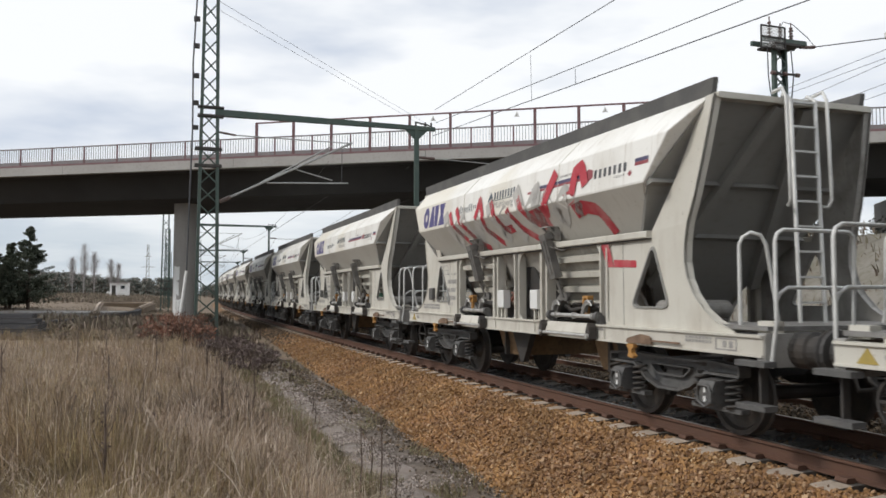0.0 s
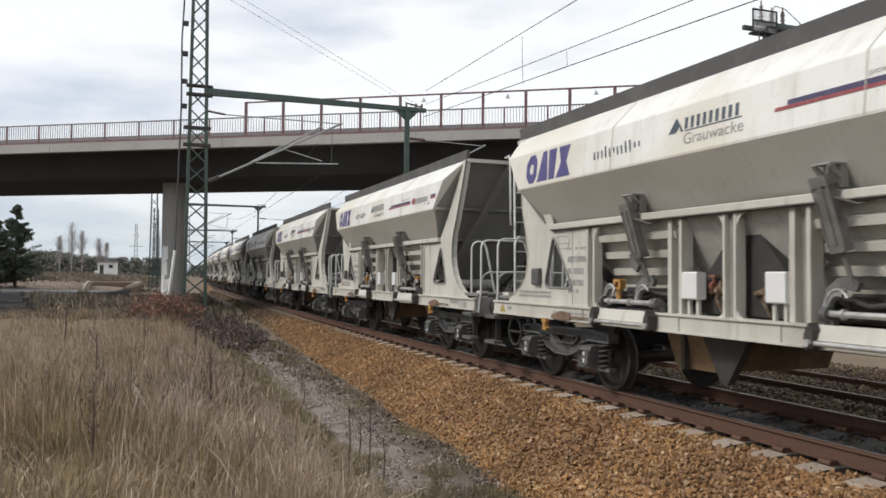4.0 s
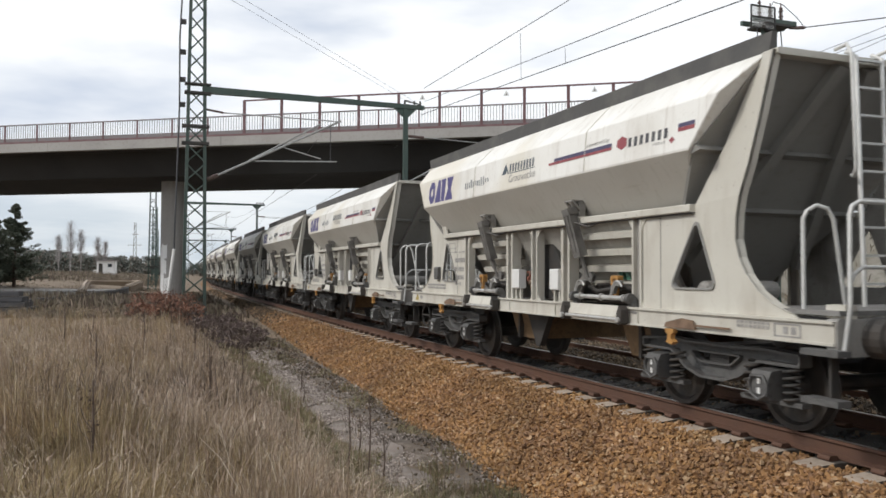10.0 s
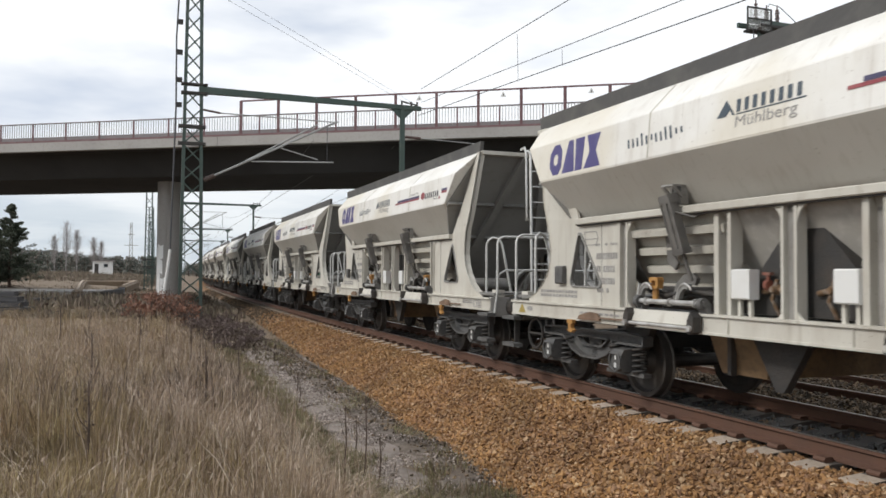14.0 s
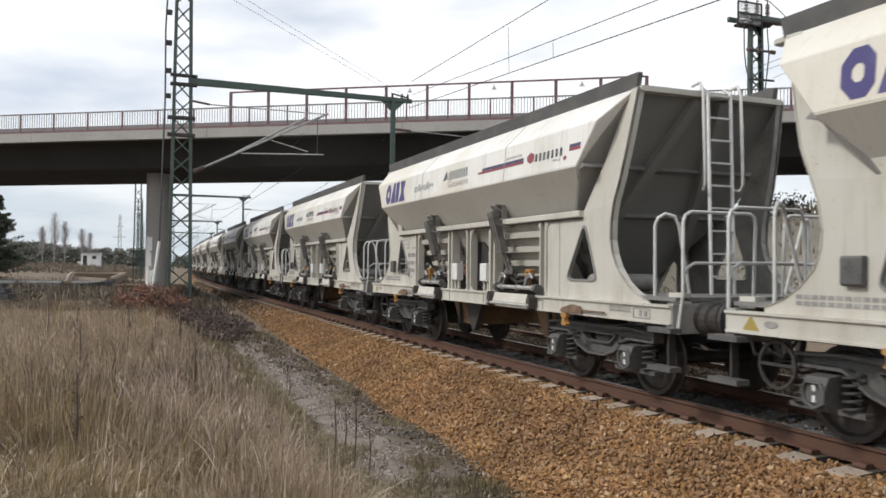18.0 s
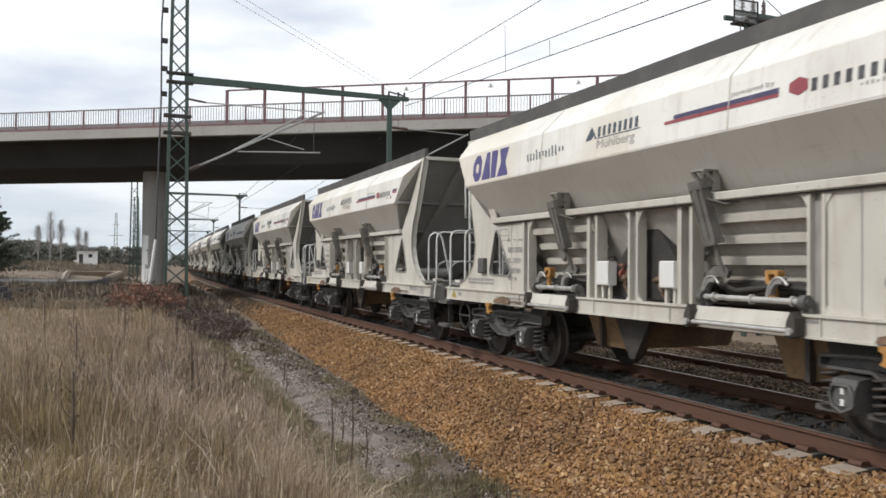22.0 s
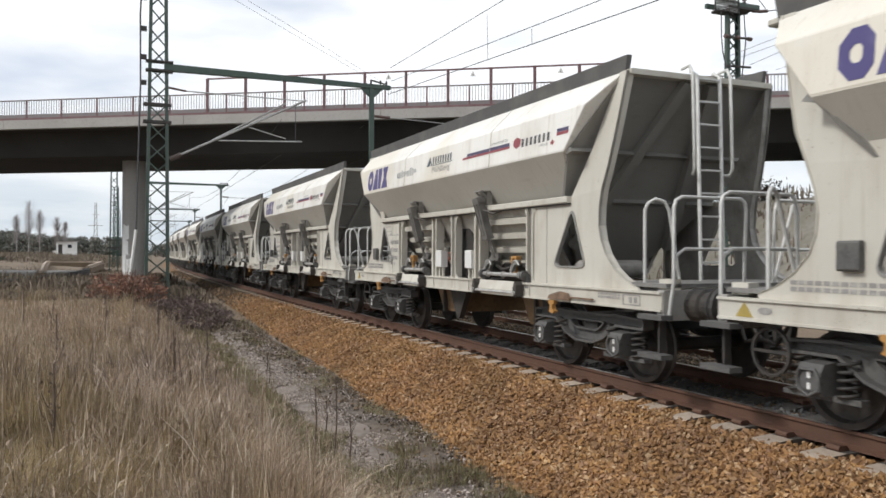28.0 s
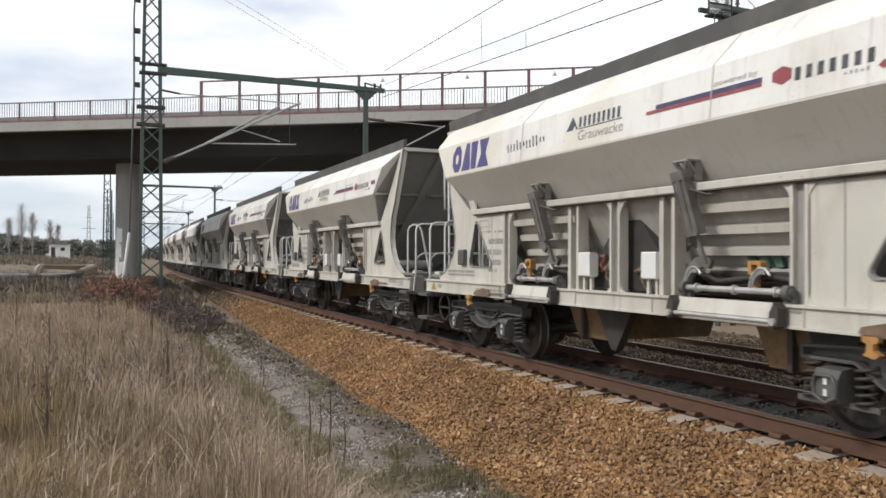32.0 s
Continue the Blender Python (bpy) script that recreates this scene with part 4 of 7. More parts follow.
def wagon_fittings(w, white):
    # discharge gear on both sides: cylinders, shafts, chutes, boxes
    for s in (False,):
        for x in (4.43, LONG - 4.23):
            g = Geo()
            head, foot = Vector((x, 1.49, 2.50)), Vector((x - 0.085, 1.345, 1.83))
            for f0, f1, wide in ((0.0, 0.14, 0.17), (0.14, 0.90, 0.135), (0.90, 1.0, 0.155)):
                g.beam(head.lerp(foot, f0), head.lerp(foot, f1), wide, wide * 0.9, (0, 1, 0))
            g.beam(head.lerp(foot, 0.14), head.lerp(foot, 0.9), 0.05, 0.155, (0, 1, 0))
            for d in (-0.085, 0.085):
                g.tube([head.lerp(foot, 0.05) + Vector((d, 0.07, 0)), head.lerp(foot, 0.97) + Vector((d, 0.06, 0))], 0.011, 6)
            g.tube([foot, foot + Vector((-0.03, -0.09, -0.30))], 0.025, 8)
            # air hoses
            g.tube([head.lerp(foot, 0.3) + Vector((-0.09, 0.02, 0)), head.lerp(foot, 0.42) + Vector((-0.2, -0.1, 0.02)), head.lerp(foot, 0.4) + Vector((-0.3, -0.2, 0.05))], 0.014, 6)
            g.tube([head.lerp(foot, 0.62) + Vector((0.09, 0.03, 0)), head.lerp(foot, 0.8) + Vector((0.15, -0.02, 0)), head.lerp(foot, 0.98) + Vector((0.1, -0.05, 0))], 0.012, 6)
            cy = part("door_cylinder", flipped(g, False, s), SOOTY, w, "sooty grey pneumatic cylinder")
            g = Geo()
            g.box(x - 0.105, x + 0.105, 1.28, 1.50, 2.595, 2.615)
            for dx in (-0.09, 0.09):
                g.beam((x + dx, 1.49, 2.60), (x + dx, 1.36, 2.47), 0.022, 0.05, (1, 0, 0))
            g.beam((x - 0.08, 1.49, 2.60), (x + 0.02, 1.42, 2.50), 0.02, 0.03, (1, 0, 0))
            g.box(x - 0.095, x + 0.095, 1.28, 1.38, 2.40, 2.595)
            part("bracket", flipped(g, False, s), GRIMY_SHADED_PAINT, cy)
            # sooty rocker arm that the piston swings
            g = Geo()
            arm = [(x - 0.10, 1.56), (x - 0.02, 1.62), (x + 0.14, 1.60), (x + 0.27, 1.50), (x + 0.33, 1.36), (x + 0.33, 1.24), (x + 0.24, 1.24), (x + 0.22, 1.36), (x + 0.15, 1.46), (x + 0.05, 1.50), (x - 0.06, 1.48)]
            g.plate(arm, 1.12, 1.17)
            g.plate([(x + 0.42, 2.22), (x + 0.56, 2.22), (x + 0.50, 1.75), (x + 0.36, 1.66), (x + 0.30, 1.74), (x + 0.40, 1.84)], 1.08, 1.12)
            part("rocker_arm", g, SOOTY, w, "sooty rocker arm of the outlet flap")
        for xa, xb in ((3.1, 4.55), (LONG - 4.7, LONG - 3.45)):
            g = Geo()
            g.tube([(xa, 1.36, 1.285), (xb, 1.36, 1.285)], 0.03, 12)
            for k in range(3):
                x = xa + (xb - xa) * (0.12 + 0.36 * k)
                g.tube([(x - 0.012, 1.36, 1.285), (x + 0.012, 1.36, 1.285)], 0.05, 12)
            sh = part("gear_shaft", flipped(g, False, s), STEEL_PALE, w, "worn pale steel shaft")
            for x in (xa + 0.04, xb - 0.04):
                g = Geo()
                g.tube([(x - 0.035, 1.36, 1.28), (x + 0.035, 1.36, 1.28)], 0.07, 12)
                g.tube([(x - 0.05, 1.36, 1.28), (x + 0.05, 1.36, 1.28)], 0.035, 10)
                g.plate([(x - 0.06, 1.18), (x + 0.06, 1.18), (x + 0.04, 1.3), (x - 0.04, 1.3)], 1.28, 1.35)
                part("bearing", flipped(g, False, s), BOGIE_GREY, sh)
            for x in (xa + 0.42, xb - 0.1):
                g = Geo()
                g.plate([(x + 0.16 * math.cos(a) * (1 if i < 7 else 0.72), 1.27 + 0.24 * math.sin(a) * (1 if i < 7 else 0.72)) for i, a in
                         list(enumerate([math.pi * 0.5 * k / 6 + 0.35 for k in range(7)])) + list(zip(range(7, 14), [math.pi * 0.5 * (6 - k) / 6 + 0.35 for k in range(7)]))], 1.24, 1.3)
                lv = part("lever", flipped(g, False, s), HOPPER_GREY, sh)
                g = Geo()
                g.tube([(x + 0.15 * math.cos(a), 1.3, 1.27 + 0.23 * math.sin(a)) for a in [0.15 + 0.28 * k for k in range(9)]], 0.014, 6)
                part("lever_rim", flipped(g, False, s), STEEL_PALE, lv)
            # chute plate under the shaft
            a, b = (xa + 0.1, xb + 0.02)
            g = Geo()
            g.add([(a, 1.385, 1.185), (b, 1.385, 1.185), (b, 1.44, 1.045), (a, 1.44, 1.045), (a, 1.372, 1.18), (b, 1.372, 1.18), (b, 1.425, 1.04), (a, 1.425, 1.04)],
                  [(0, 1, 2, 3), (7, 6, 5, 4), (0, 4, 5, 1), (3, 2, 6, 7), (0, 3, 7, 4), (1, 5, 6, 2)])
            ch = part("chute_plate", flipped(g, False, s), white, w)
            g = Geo()
            g.tube([(a - 0.03, 1.47, 1.02), (b, 1.47, 1.02)], 0.024, 10)
            part("chute_edge", flipped(g, False, s), STEEL_PALE, ch)
            for x in (a - 0.02, b + 0.02):
                g = Geo()
                g.plate([(x - 0.05, 0.98), (x + 0.02, 0.955), (x + 0.06, 0.98), (x + 0.05, 1.1), (x + 0.0, 1.2), (x - 0.05, 1.14)], 1.385, 1.5)
                ek = part("end_cheek", flipped(g, False, s), DARK_STEEL, ch)
                g = Geo()
                g.tube([(x, 1.495, 1.02), (x, 1.53, 1.02)], 0.035, 10)
                part("bolt", flipped(g, False, s), STEEL_PALE, ek)
            # a square orange catch standing behind the shaft
            x = xa + (0.55 if xa < 4 else 1.06)
            g = cut_plate(Geo(), rounded([(x - 0.075, 1.43), (x + 0.075, 1.43), (x + 0.085, 1.57), (x - 0.085, 1.57)], 0.03, 2), [[(x - 0.035, 1.465), (x + 0.035, 1.465), (x + 0.04, 1.53), (x - 0.04, 1.53)]], 1.17, 1.26)
            g.box(x - 0.03, x + 0.05, 1.2, 1.235, 1.30, 1.43)
            part("catch", flipped(g, False, s), ORANGE, w, "faded orange locking catch")
            g = Geo()
            for k in range(4):
                y, z = 0.95 + 0.06 * k, 1.33 + 0.05 * (k % 2)
                g.tube([(xa + 0.1, y, z), (xa + 0.5, y + 0.05, z + 0.04), (xb - 0.3, y, z - 0.03), (xb, y - 0.05, z + 0.03)], 0.03, 7)
            part("linkage", flipped(g, False, s), DARK_STEEL, w)
            # added dark box that darkens the bay behind the shaft
            part("gear_housing", flipped(Geo().box(xa + 0.05, xb + 0.1, 0.68, 0.92, 1.18, 1.46, None, 0.03), False, s), DARK_STEEL, w)
        for x in (5.16, 6.46):
            g = Geo()
            g.box(x - 0.13, x + 0.13, 1.2, 1.33, 1.35, 1.66, None, 0.015)
            bx = part("control_box", flipped(g, False, s), CLEAN_WHITE, w, "clean white control box")
            for d in (-0.08, 0.07):
                part("stand", flipped(Geo().box(x + d - 0.02, x + d + 0.02, 1.24, 1.28, 1.18, 1.35), False, s), white, bx)
        for x in (5.45, 6.15):
            g = Geo()
            g.tube([(x - 0.2, 1.12, 1.42), (x, 1.16, 1.47), (x + 0.2, 1.12, 1.43)], 0.03, 8)
            g.tube([(x, 1.1, 1.2), (x + 0.03, 1.18, 1.36), (x - 0.02, 1.16, 1.56)], 0.022, 7)
            g.lathe([(0.05, 1.1), (0.06, 1.15), (0.03, 1.22)], 10, pose(x, 0, 1.46))
            part("air_valve", flipped(g, False, s), VALVE, w, "rusty brass air valve with pipes")
    g = Geo()
    g.lathe([(0.02, -0.70), (0.10, -0.69), (0.15, -0.65), (0.16, -0.60), (0.16, 0.60), (0.15, 0.65), (0.10, 0.69), (0.02, 0.70)], 20, pose(5.83, 0.93, 1.36, 0, 0, 90))
    part("air_tank", g, DUSTY_PAINT, w, "pale dusty air tank behind the posts")
    for x in (5.36, 6.24):
        g = Geo()
        g.tube([(x - 0.02, 1.17, 1.5), (x + 0.02, 1.17, 1.5)], 0.055, 10)
        g.tube([(x, 1.17, 1.5), (x, 1.17, 1.62)], 0.02, 6)
        g.box(x - 0.05, x + 0.05, 1.14, 1.2, 1.60, 1.63)
        part("air_cock", g, COCK_RED, w, "faded red air cock on the pipe")
    # outlets and stiffeners below the frame
    for x0, x1 in ((2.95, 3.95), (6.5, 7.4)):
        g = Geo()
        g.add([(x0, -0.95, 0.95), (x1, -0.95, 0.95), (x1, 0.95, 0.95), (x0, 0.95, 0.95), (x0 + 0.1, -0.85, 0.5), (x1 - 0.1, -0.85, 0.5), (x1 - 0.1, 0.85, 0.5), (x0 + 0.1, 0.85, 0.5)],
              [(3, 2, 1, 0), (4, 5, 6, 7), (0, 1, 5, 4), (1, 2, 6, 5), (2, 3, 7, 6), (3, 0, 4, 7)])
        part("outlet", g, OCHRE, w, "ochre rusty discharge outlet")
        g = Geo()
        g.box(x0 + 0.5, x0 + 0.56, 0.9, 0.98, 0.5, 0.95)
        part("outlet_rib", g, DARK_STEEL, w)
    for s in (False,):
        g = Geo()
        g.plate([(5.85, 0.97), (6.65, 0.97), (6.3, 0.42), (6.2, 0.42)], 0.92, 1.02)
        part("gusset", flipped(g, False, s), DARK_STEEL, w)
        for x in (2.95, LONG - 2.95):
            g = Geo()
            g.plate([(x - 0.3, 0.96), (x + 0.3, 0.96), (x + 0.22, 0.7), (x - 0.1, 0.62)], 0.9, 1.0)
            part("gusset", flipped(g, False, s), DARK_STEEL, w)
        # a rusty signal-disc holder and an orange hook on the sill over each bogie
        for x in (2.15, LONG - 2.35):
            g = Geo()
            g.add([(x - 0.45, 1.4, 0.985), (x + 0.35, 1.4, 0.985), (x + 0.3, 1.4, 1.04), (x - 0.1, 1.4, 1.1), (x - 0.38, 1.4, 1.08), (x - 0.45, 1.375, 0.985), (x + 0.35, 1.375, 0.985), (x + 0.3, 1.375, 1.04), (x - 0.1, 1.375, 1.1), (x - 0.38, 1.375, 1.08)],
                  [(0, 1, 2, 3, 4), (9, 8, 7, 6, 5)] + [(i, (i + 1) % 5, 5 + (i + 1) % 5, 5 + i) for i in range(5)])
            g.v = [(x + (a - x) * 0.7, b, c) for a, b, c in g.v]
            g.beam((x - 0.85, 1.39, 1.03), (x - 0.3, 1.39, 1.03), 0.025, 0.02)
            part("rusty_plate", flipped(g, False, s), RUSTY, w, "rusty bent plate on the sill")
            g = Geo()
            g.plate([(x + 0.16, 0.97), (x + 0.34, 0.97), (x + 0.34, 0.92), (x + 0.29, 0.9), (x + 0.29, 0.83), (x + 0.33, 0.79), (x + 0.2, 0.76), (x + 0.14, 0.8), (x + 0.21, 0.84), (x + 0.21, 0.9), (x + 0.16, 0.92)], 1.36, 1.42)
            hx = x + (0.12 if x < 5 else 0.42)
            g.v = [(hx + (a - x - 0.25) * 0.8, b, 0.97 + (c - 0.97) * 0.85) for a, b, c in g.v]
            part("hook", flipped(g, False, s), ORANGE, w, "orange lashing hook")
    # ends: ladder, rails, steps, buffers, coupling, tank
    for e in (False, True):
        f = e
        g = Geo()
        for y in (-0.18, 0.18):
            g.tube([(0.72, y, 1.25), (0.80, y, 3.86), (0.92, y, 3.93)], 0.024, 8)
        back = 0.42 if e else 0.0
        la = part("ladder", flipped(g, e, f).moved(back), GALV, w, "galvanised end ladder")
        for k in range(9):
            g = Geo()
            z = 1.5 + 0.29 * k
            x = 0.72 + 0.08 * (z - 1.25) / 2.6
            g.box(x - 0.02, x + 0.02, -0.18, 0.18, z - 0.012, z + 0.012)
            part("rung", flipped(g, e, f).moved(back), GALV, la)
        for y in (-0.3, 0.3):
            g = Geo()
            g.tube([(0.82, y * 0.75, 2.62), (0.74, y * 0.95, 2.6), (0.70, y, 2.68), (0.71, y, 3.0), (0.74, y, 3.85), (0.80, y, 3.97), (0.95, y, 3.95)], 0.021, 8)
            part("guard_rail", flipped(g, e, f).moved(back), GALV, la)
        for y in (-1, 1):
            # a hoop by the steps with a slanting inner leg
            g = Geo()
            g.tube([(0.5, y * 1.2, 1.25), (0.5, y * 1.2, 2.12), (0.48, y * 1.17, 2.2), (0.44, y * 1.1, 2.25), (0.40, y * 1.0, 2.22), (0.38, y * 0.95, 2.12), (0.44, y * 0.74, 1.27)], 0.021, 8)
            part("handrail", flipped(g, e), GALV, w)
            g = Geo()
            g.tube([(-0.03, y * 1.28, 0.86), (-0.06, y * 1.27, 1.1), (-0.08, y * 1.25, 1.3), (-0.08, y * 1.25, 2.12), (-0.08, y * 1.22, 2.2), (-0.08, y * 1.14, 2.24), (-0.08, y * 0.3, 2.24), (-0.08, y * 0.24, 2.2), (-0.08, y * 0.22, 2.1), (-0.05, y * 0.22, 1.27)], 0.021, 8)
            part("handrail", flipped(g, e), GALV, w)
            g = Geo()
            g.tube([(-0.08, y * 1.25, 1.52), (-0.08, y * 1.2, 1.6), (-0.08, y * 1.1, 1.66), (-0.08, y * 0.22, 1.66)], 0.019, 8)
            part("handrail", flipped(g, e), GALV, w)
            # corner steps
            g = Geo()
            g.beam((0.06, y * 1.3, 0.9), (0.06, y * 1.3, 0.46), 0.09, 0.03, (1, 0, 0))
            st = part("step_hanger", flipped(g, e), DARK_STEEL, w)
            for z, x0 in ((0.9, -0.14), (0.47, -0.14)):
                g = Geo()
                g.box(x0, x0 + 0.42, y * 1.41 - 0.1, y * 1.41 + 0.06, z - 0.025, z + 0.03)
                part("step", flipped(g, e), BOGIE_GREY, st)
            # buffers
            g = Geo()
            m = pose(0, 0, 0, 0, 0, 90)
            g.lathe([(0.19, 0.0), (0.19, 0.2), (0.155, 0.22), (0.155, 0.37), (0.22, 0.385), (0.23, 0.42), (0.2, 0.437)], 18, pose(-0.005, y * 0.875, 1.03, 0, 0, 90))
            part("buffer", flipped(g, e), DARK_STEEL, w)
            g = Geo()
            g.plate([(0.02, 1.2), (0.24, 1.2), (0.24, 1.32), (0.02, 1.32)], y * 1.06, y * 1.2)
            part("platform_bracket", flipped(g, e), white, w)
        g = Geo()
        g.beam((-0.02, 0, 0.98), (-0.40, 0, 0.95), 0.09, 0.14)
        g.tube([(-0.1, 0.2, 0.95), (-0.25, 0.24, 0.72), (-0.4, 0.2, 0.6)], 0.022, 7)
        g.tube([(-0.05, 0.3, 0.9), (-0.22, 0.36, 0.62), (-0.42, 0.3, 0.66)], 0.022, 7)
        g.beam((-0.3, 0, 0.95), (-0.36, 0, 0.6), 0.1, 0.06)
        part("coupling", flipped(g, e), DARK_STEEL, w, "black screw coupling with air hoses")
        if not e:
            g = Geo()
            g.lathe([(0.02, -0.55), (0.08, -0.54), (0.115, -0.5), (0.12, -0.45), (0.12, 0.45), (0.115, 0.5), (0.08, 0.54), (0.02, 0.55)], 20, pose(2.12, 0.55, 1.40))
            g.tube([(2.12, 0.9, 1.5), (1.9, 1.0, 1.6), (1.75, 1.05, 1.45), (1.7, 1.05, 1.28)], 0.02, 6)
            part("brake_reservoir", g, GRIMY_SHADED_PAINT, w, "grey brake reservoir under the end wall")
        else:
            for s in (False,):
                g = Geo()
                g.box(1.40, 1.62, 1.285, 1.36, 1.46, 1.72, None, 0.02)
                part("brake_box", flipped(g, e, s), BOGIE_GREY, w, "sooty brake control box")
                g = cut_plate(Geo(), [(0.55 + 0.24 * math.cos(a * math.pi / 8), 0.68 + 0.24 * math.sin(a * math.pi / 8)) for a in range(16)],
                              [[(0.55 + 0.21 * math.cos(a * math.pi / 8), 0.68 + 0.21 * math.sin(a * math.pi / 8)) for a in range(16)]], 1.2, 1.23)
                g.box(0.33, 0.77, 1.205, 1.225, 0.665, 0.695)
                part("brake_wheel", flipped(g, e, s), DARK_STEEL, w)


def spring(g, x, y, z0, z1, r):
    pts = []
    for k in range(41):
        a = 2 * math.pi * 5 * k / 40
        pts.append((x + r * math.cos(a), y + r * math.sin(a), z0 + (z1 - z0) * k / 40))
    return g.tube(pts, 0.018, 5)


def bogie(w, x):
    b = part("bogie", Geo().box(x - 0.16, x + 0.16, -1.0, 1.0, 0.55, 0.82, None, 0.03).box(x - 0.3, x + 0.3, -0.4, 0.4, 0.8, 0.86), DARK_STEEL, w, "black two-axle bogie with coil springs")
    for s in (1, -1):
        # side frame: flat top, deep belly with an opening, arms over the axle boxes
        outer = [(-1.28, 0.70), (-1.28, 0.80), (-0.75, 0.83), (-0.4, 0.81), (0.4, 0.81), (0.75, 0.83), (1.28, 0.80), (1.28, 0.70), (0.72, 0.70), (0.45, 0.52), (0.2, 0.44), (-0.2, 0.44), (-0.45, 0.52), (-0.72, 0.70)]
        hole = rounded([(-0.42, 0.72), (0.42, 0.72), (0.26, 0.6), (-0.26, 0.6)], 0.05, 2)
        g = cut_plate(Geo(), outer, [hole], s * 0.98, s * 1.02)
        for k in range(len(outer)):
            (x0, z0), (x1, z1) = outer[k - 1], outer[k]
            g.beam((x0, s * 1.04, z0), (x1, s * 1.04, z1), 0.03, 0.16, (0, 1, 0))
        for k in range(len(hole)):
            (x0, z0), (x1, z1) = hole[k - 1], hole[k]
            g.beam((x0, s * 1.03, z0), (x1, s * 1.03, z1), 0.02, 0.09, (0, 1, 0))
        g.v = [(a + x, c, d) for a, c, d in g.v]
        part("side_frame", g, BOGIE_GREY, b)
        for d in (-0.9, 0.9):
            g = Geo()
            g.sweep([(s * 0.95, 0.33), (s * 1.24, 0.35), (s * 1.26, 0.4), (s * 1.26, 0.56), (s * 1.22, 0.63), (s * 0.95, 0.66)], x + d - 0.13, x + d + 0.13)
            g.sweep([(s * 1.0, 0.30), (s * 1.12, 0.30), (s * 1.12, 0.35), (s * 1.0, 0.35)], x + d - 0.42, x + d + 0.42)
            g.tube([(x + d - 0.11, s * 1.27, 0.4), (x + d - 0.12, s * 1.275, 0.5), (x + d - 0.08, s * 1.28, 0.58), (x + d + 0.08, s * 1.28, 0.58), (x + d + 0.12, s * 1.275, 0.5), (x + d + 0.11, s * 1.27, 0.4), (x + d, s * 1.27, 0.34), (x + d - 0.11, s * 1.27, 0.4)], 0.018, 6)
            ab = part("axle_box", g, BOGIE_GREY, b)
            g = Geo()
            for z in (0.40, 0.50):
                g.box(x + d - 0.018, x + d + 0.018, s * 1.262, s * 1.268, z, z + 0.06)
            part("marking", g, CLEAN_WHITE, ab, "white painted tick marks")
            for o in (-0.27, 0.27):
                part("spring", spring(Geo(), x + d + o, s * 1.08, 0.35, 0.70, 0.085), DARK_STEEL, b)
    for d in (-0.9, 0.9):
        g = Geo()
        for s in (1, -1):
            g.lathe([(0.15, 0.68), (0.36, 0.69), (0.39, 0.68), (0.475, 0.675), (0.485, 0.70), (0.462, 0.715), (0.455, 0.815), (0.40, 0.815), (0.37, 0.77), (0.17, 0.75), (0.12, 0.85)] if s > 0 else
                    [(0.12, -0.85), (0.17, -0.75), (0.37, -0.77), (0.40, -0.815), (0.455, -0.815), (0.462, -0.715), (0.485, -0.70), (0.475, -0.675), (0.39, -0.68), (0.36, -0.69), (0.15, -0.68)], 28)
        g.lathe([(0.085, -0.9), (0.085, 0.9)], 12)
        # bolts on the hub, so that the turning shows
        for s in (1, -1):
            for k in range(3):
                a = 2 * math.pi * k / 3
                g.tube([(0.1 * math.cos(a), s * 0.84, 0.1 * math.sin(a)), (0.1 * math.cos(a), s * 0.87, 0.1 * math.sin(a))], 0.015, 6)
        ws = part("wheelset", g, WHEEL, b, "grimy steel wheelset")
        ws.location = (x + d, 0, 0.46)
    for d in (-0.42, 0.42):
        g = Geo()
        for s in (1, -1):
            g.box(x + d - 0.05, x + d + 0.05, s * 0.75 - 0.05, s * 0.75 + 0.05, 0.3, 0.62)
        g.box(x + d - 0.03, x + d + 0.03, -0.8, 0.8, 0.4, 0.46)
        part("brake_beam", g, DARK_STEEL, b)
    return b


def mark(g, x0, x1, z0, z1, out=0.004, lean=0.0):
    """A flat painted patch on the hopper's upright band; x0 is nearer the front."""
    v = []
    for x, z in ((x0, z0), (x1, z0), (x1, z1), (x0, z1)):
        v.append((MID + (x - lean * (z - z0) - MID) * 1.015, side_y(z) + out, z))
    v += [(x, y - 0.003, z) for x, y, z in v]
    return g.add(v, [(0, 1, 2, 3), (7, 6, 5, 4), (0, 4, 5, 1), (1, 5, 6, 2), (2, 6, 7, 3), (3, 7, 4, 0)])


def flat_poly(g, pts, out=0.004):
    """A flat painted patch of any outline on the hopper's band."""
    n = len(pts)
    pts = [(MID + (x - MID) * 1.015, z) for x, z in pts]
    v = [(x, side_y(z) + out, z) for x, z in pts] + [(x, side_y(z) + out - 0.003, z) for x, z in pts]
    return g.add(v, [tuple(range(n)), tuple(range(n, 2 * n))[::-1]] + [(i, (i + 1) % n, n + (i + 1) % n, n + i) for i in range(n)])


def word(g, x_start, x_end, z0, z1, letters, rng, lean=0.0, caps=False):
    """A row of plain bars as wide as a word; x_start is its first letter (x falls along it)."""
    step = (x_start - x_end) / letters
    for k in range(letters):
        a = x_start - k * step
        if caps:
            mark(g, a - step * 0.5, a, z0, z1, 0.004, lean)
            continue
        top = z1 if rng.random() < 0.45 else z0 + (z1 - z0) * 0.72
        mark(g, a - step * 0.36, a, z0 + (0.25 * (z1 - z0) if rng.random() < 0.2 else 0), top, 0.004, lean)
    return g


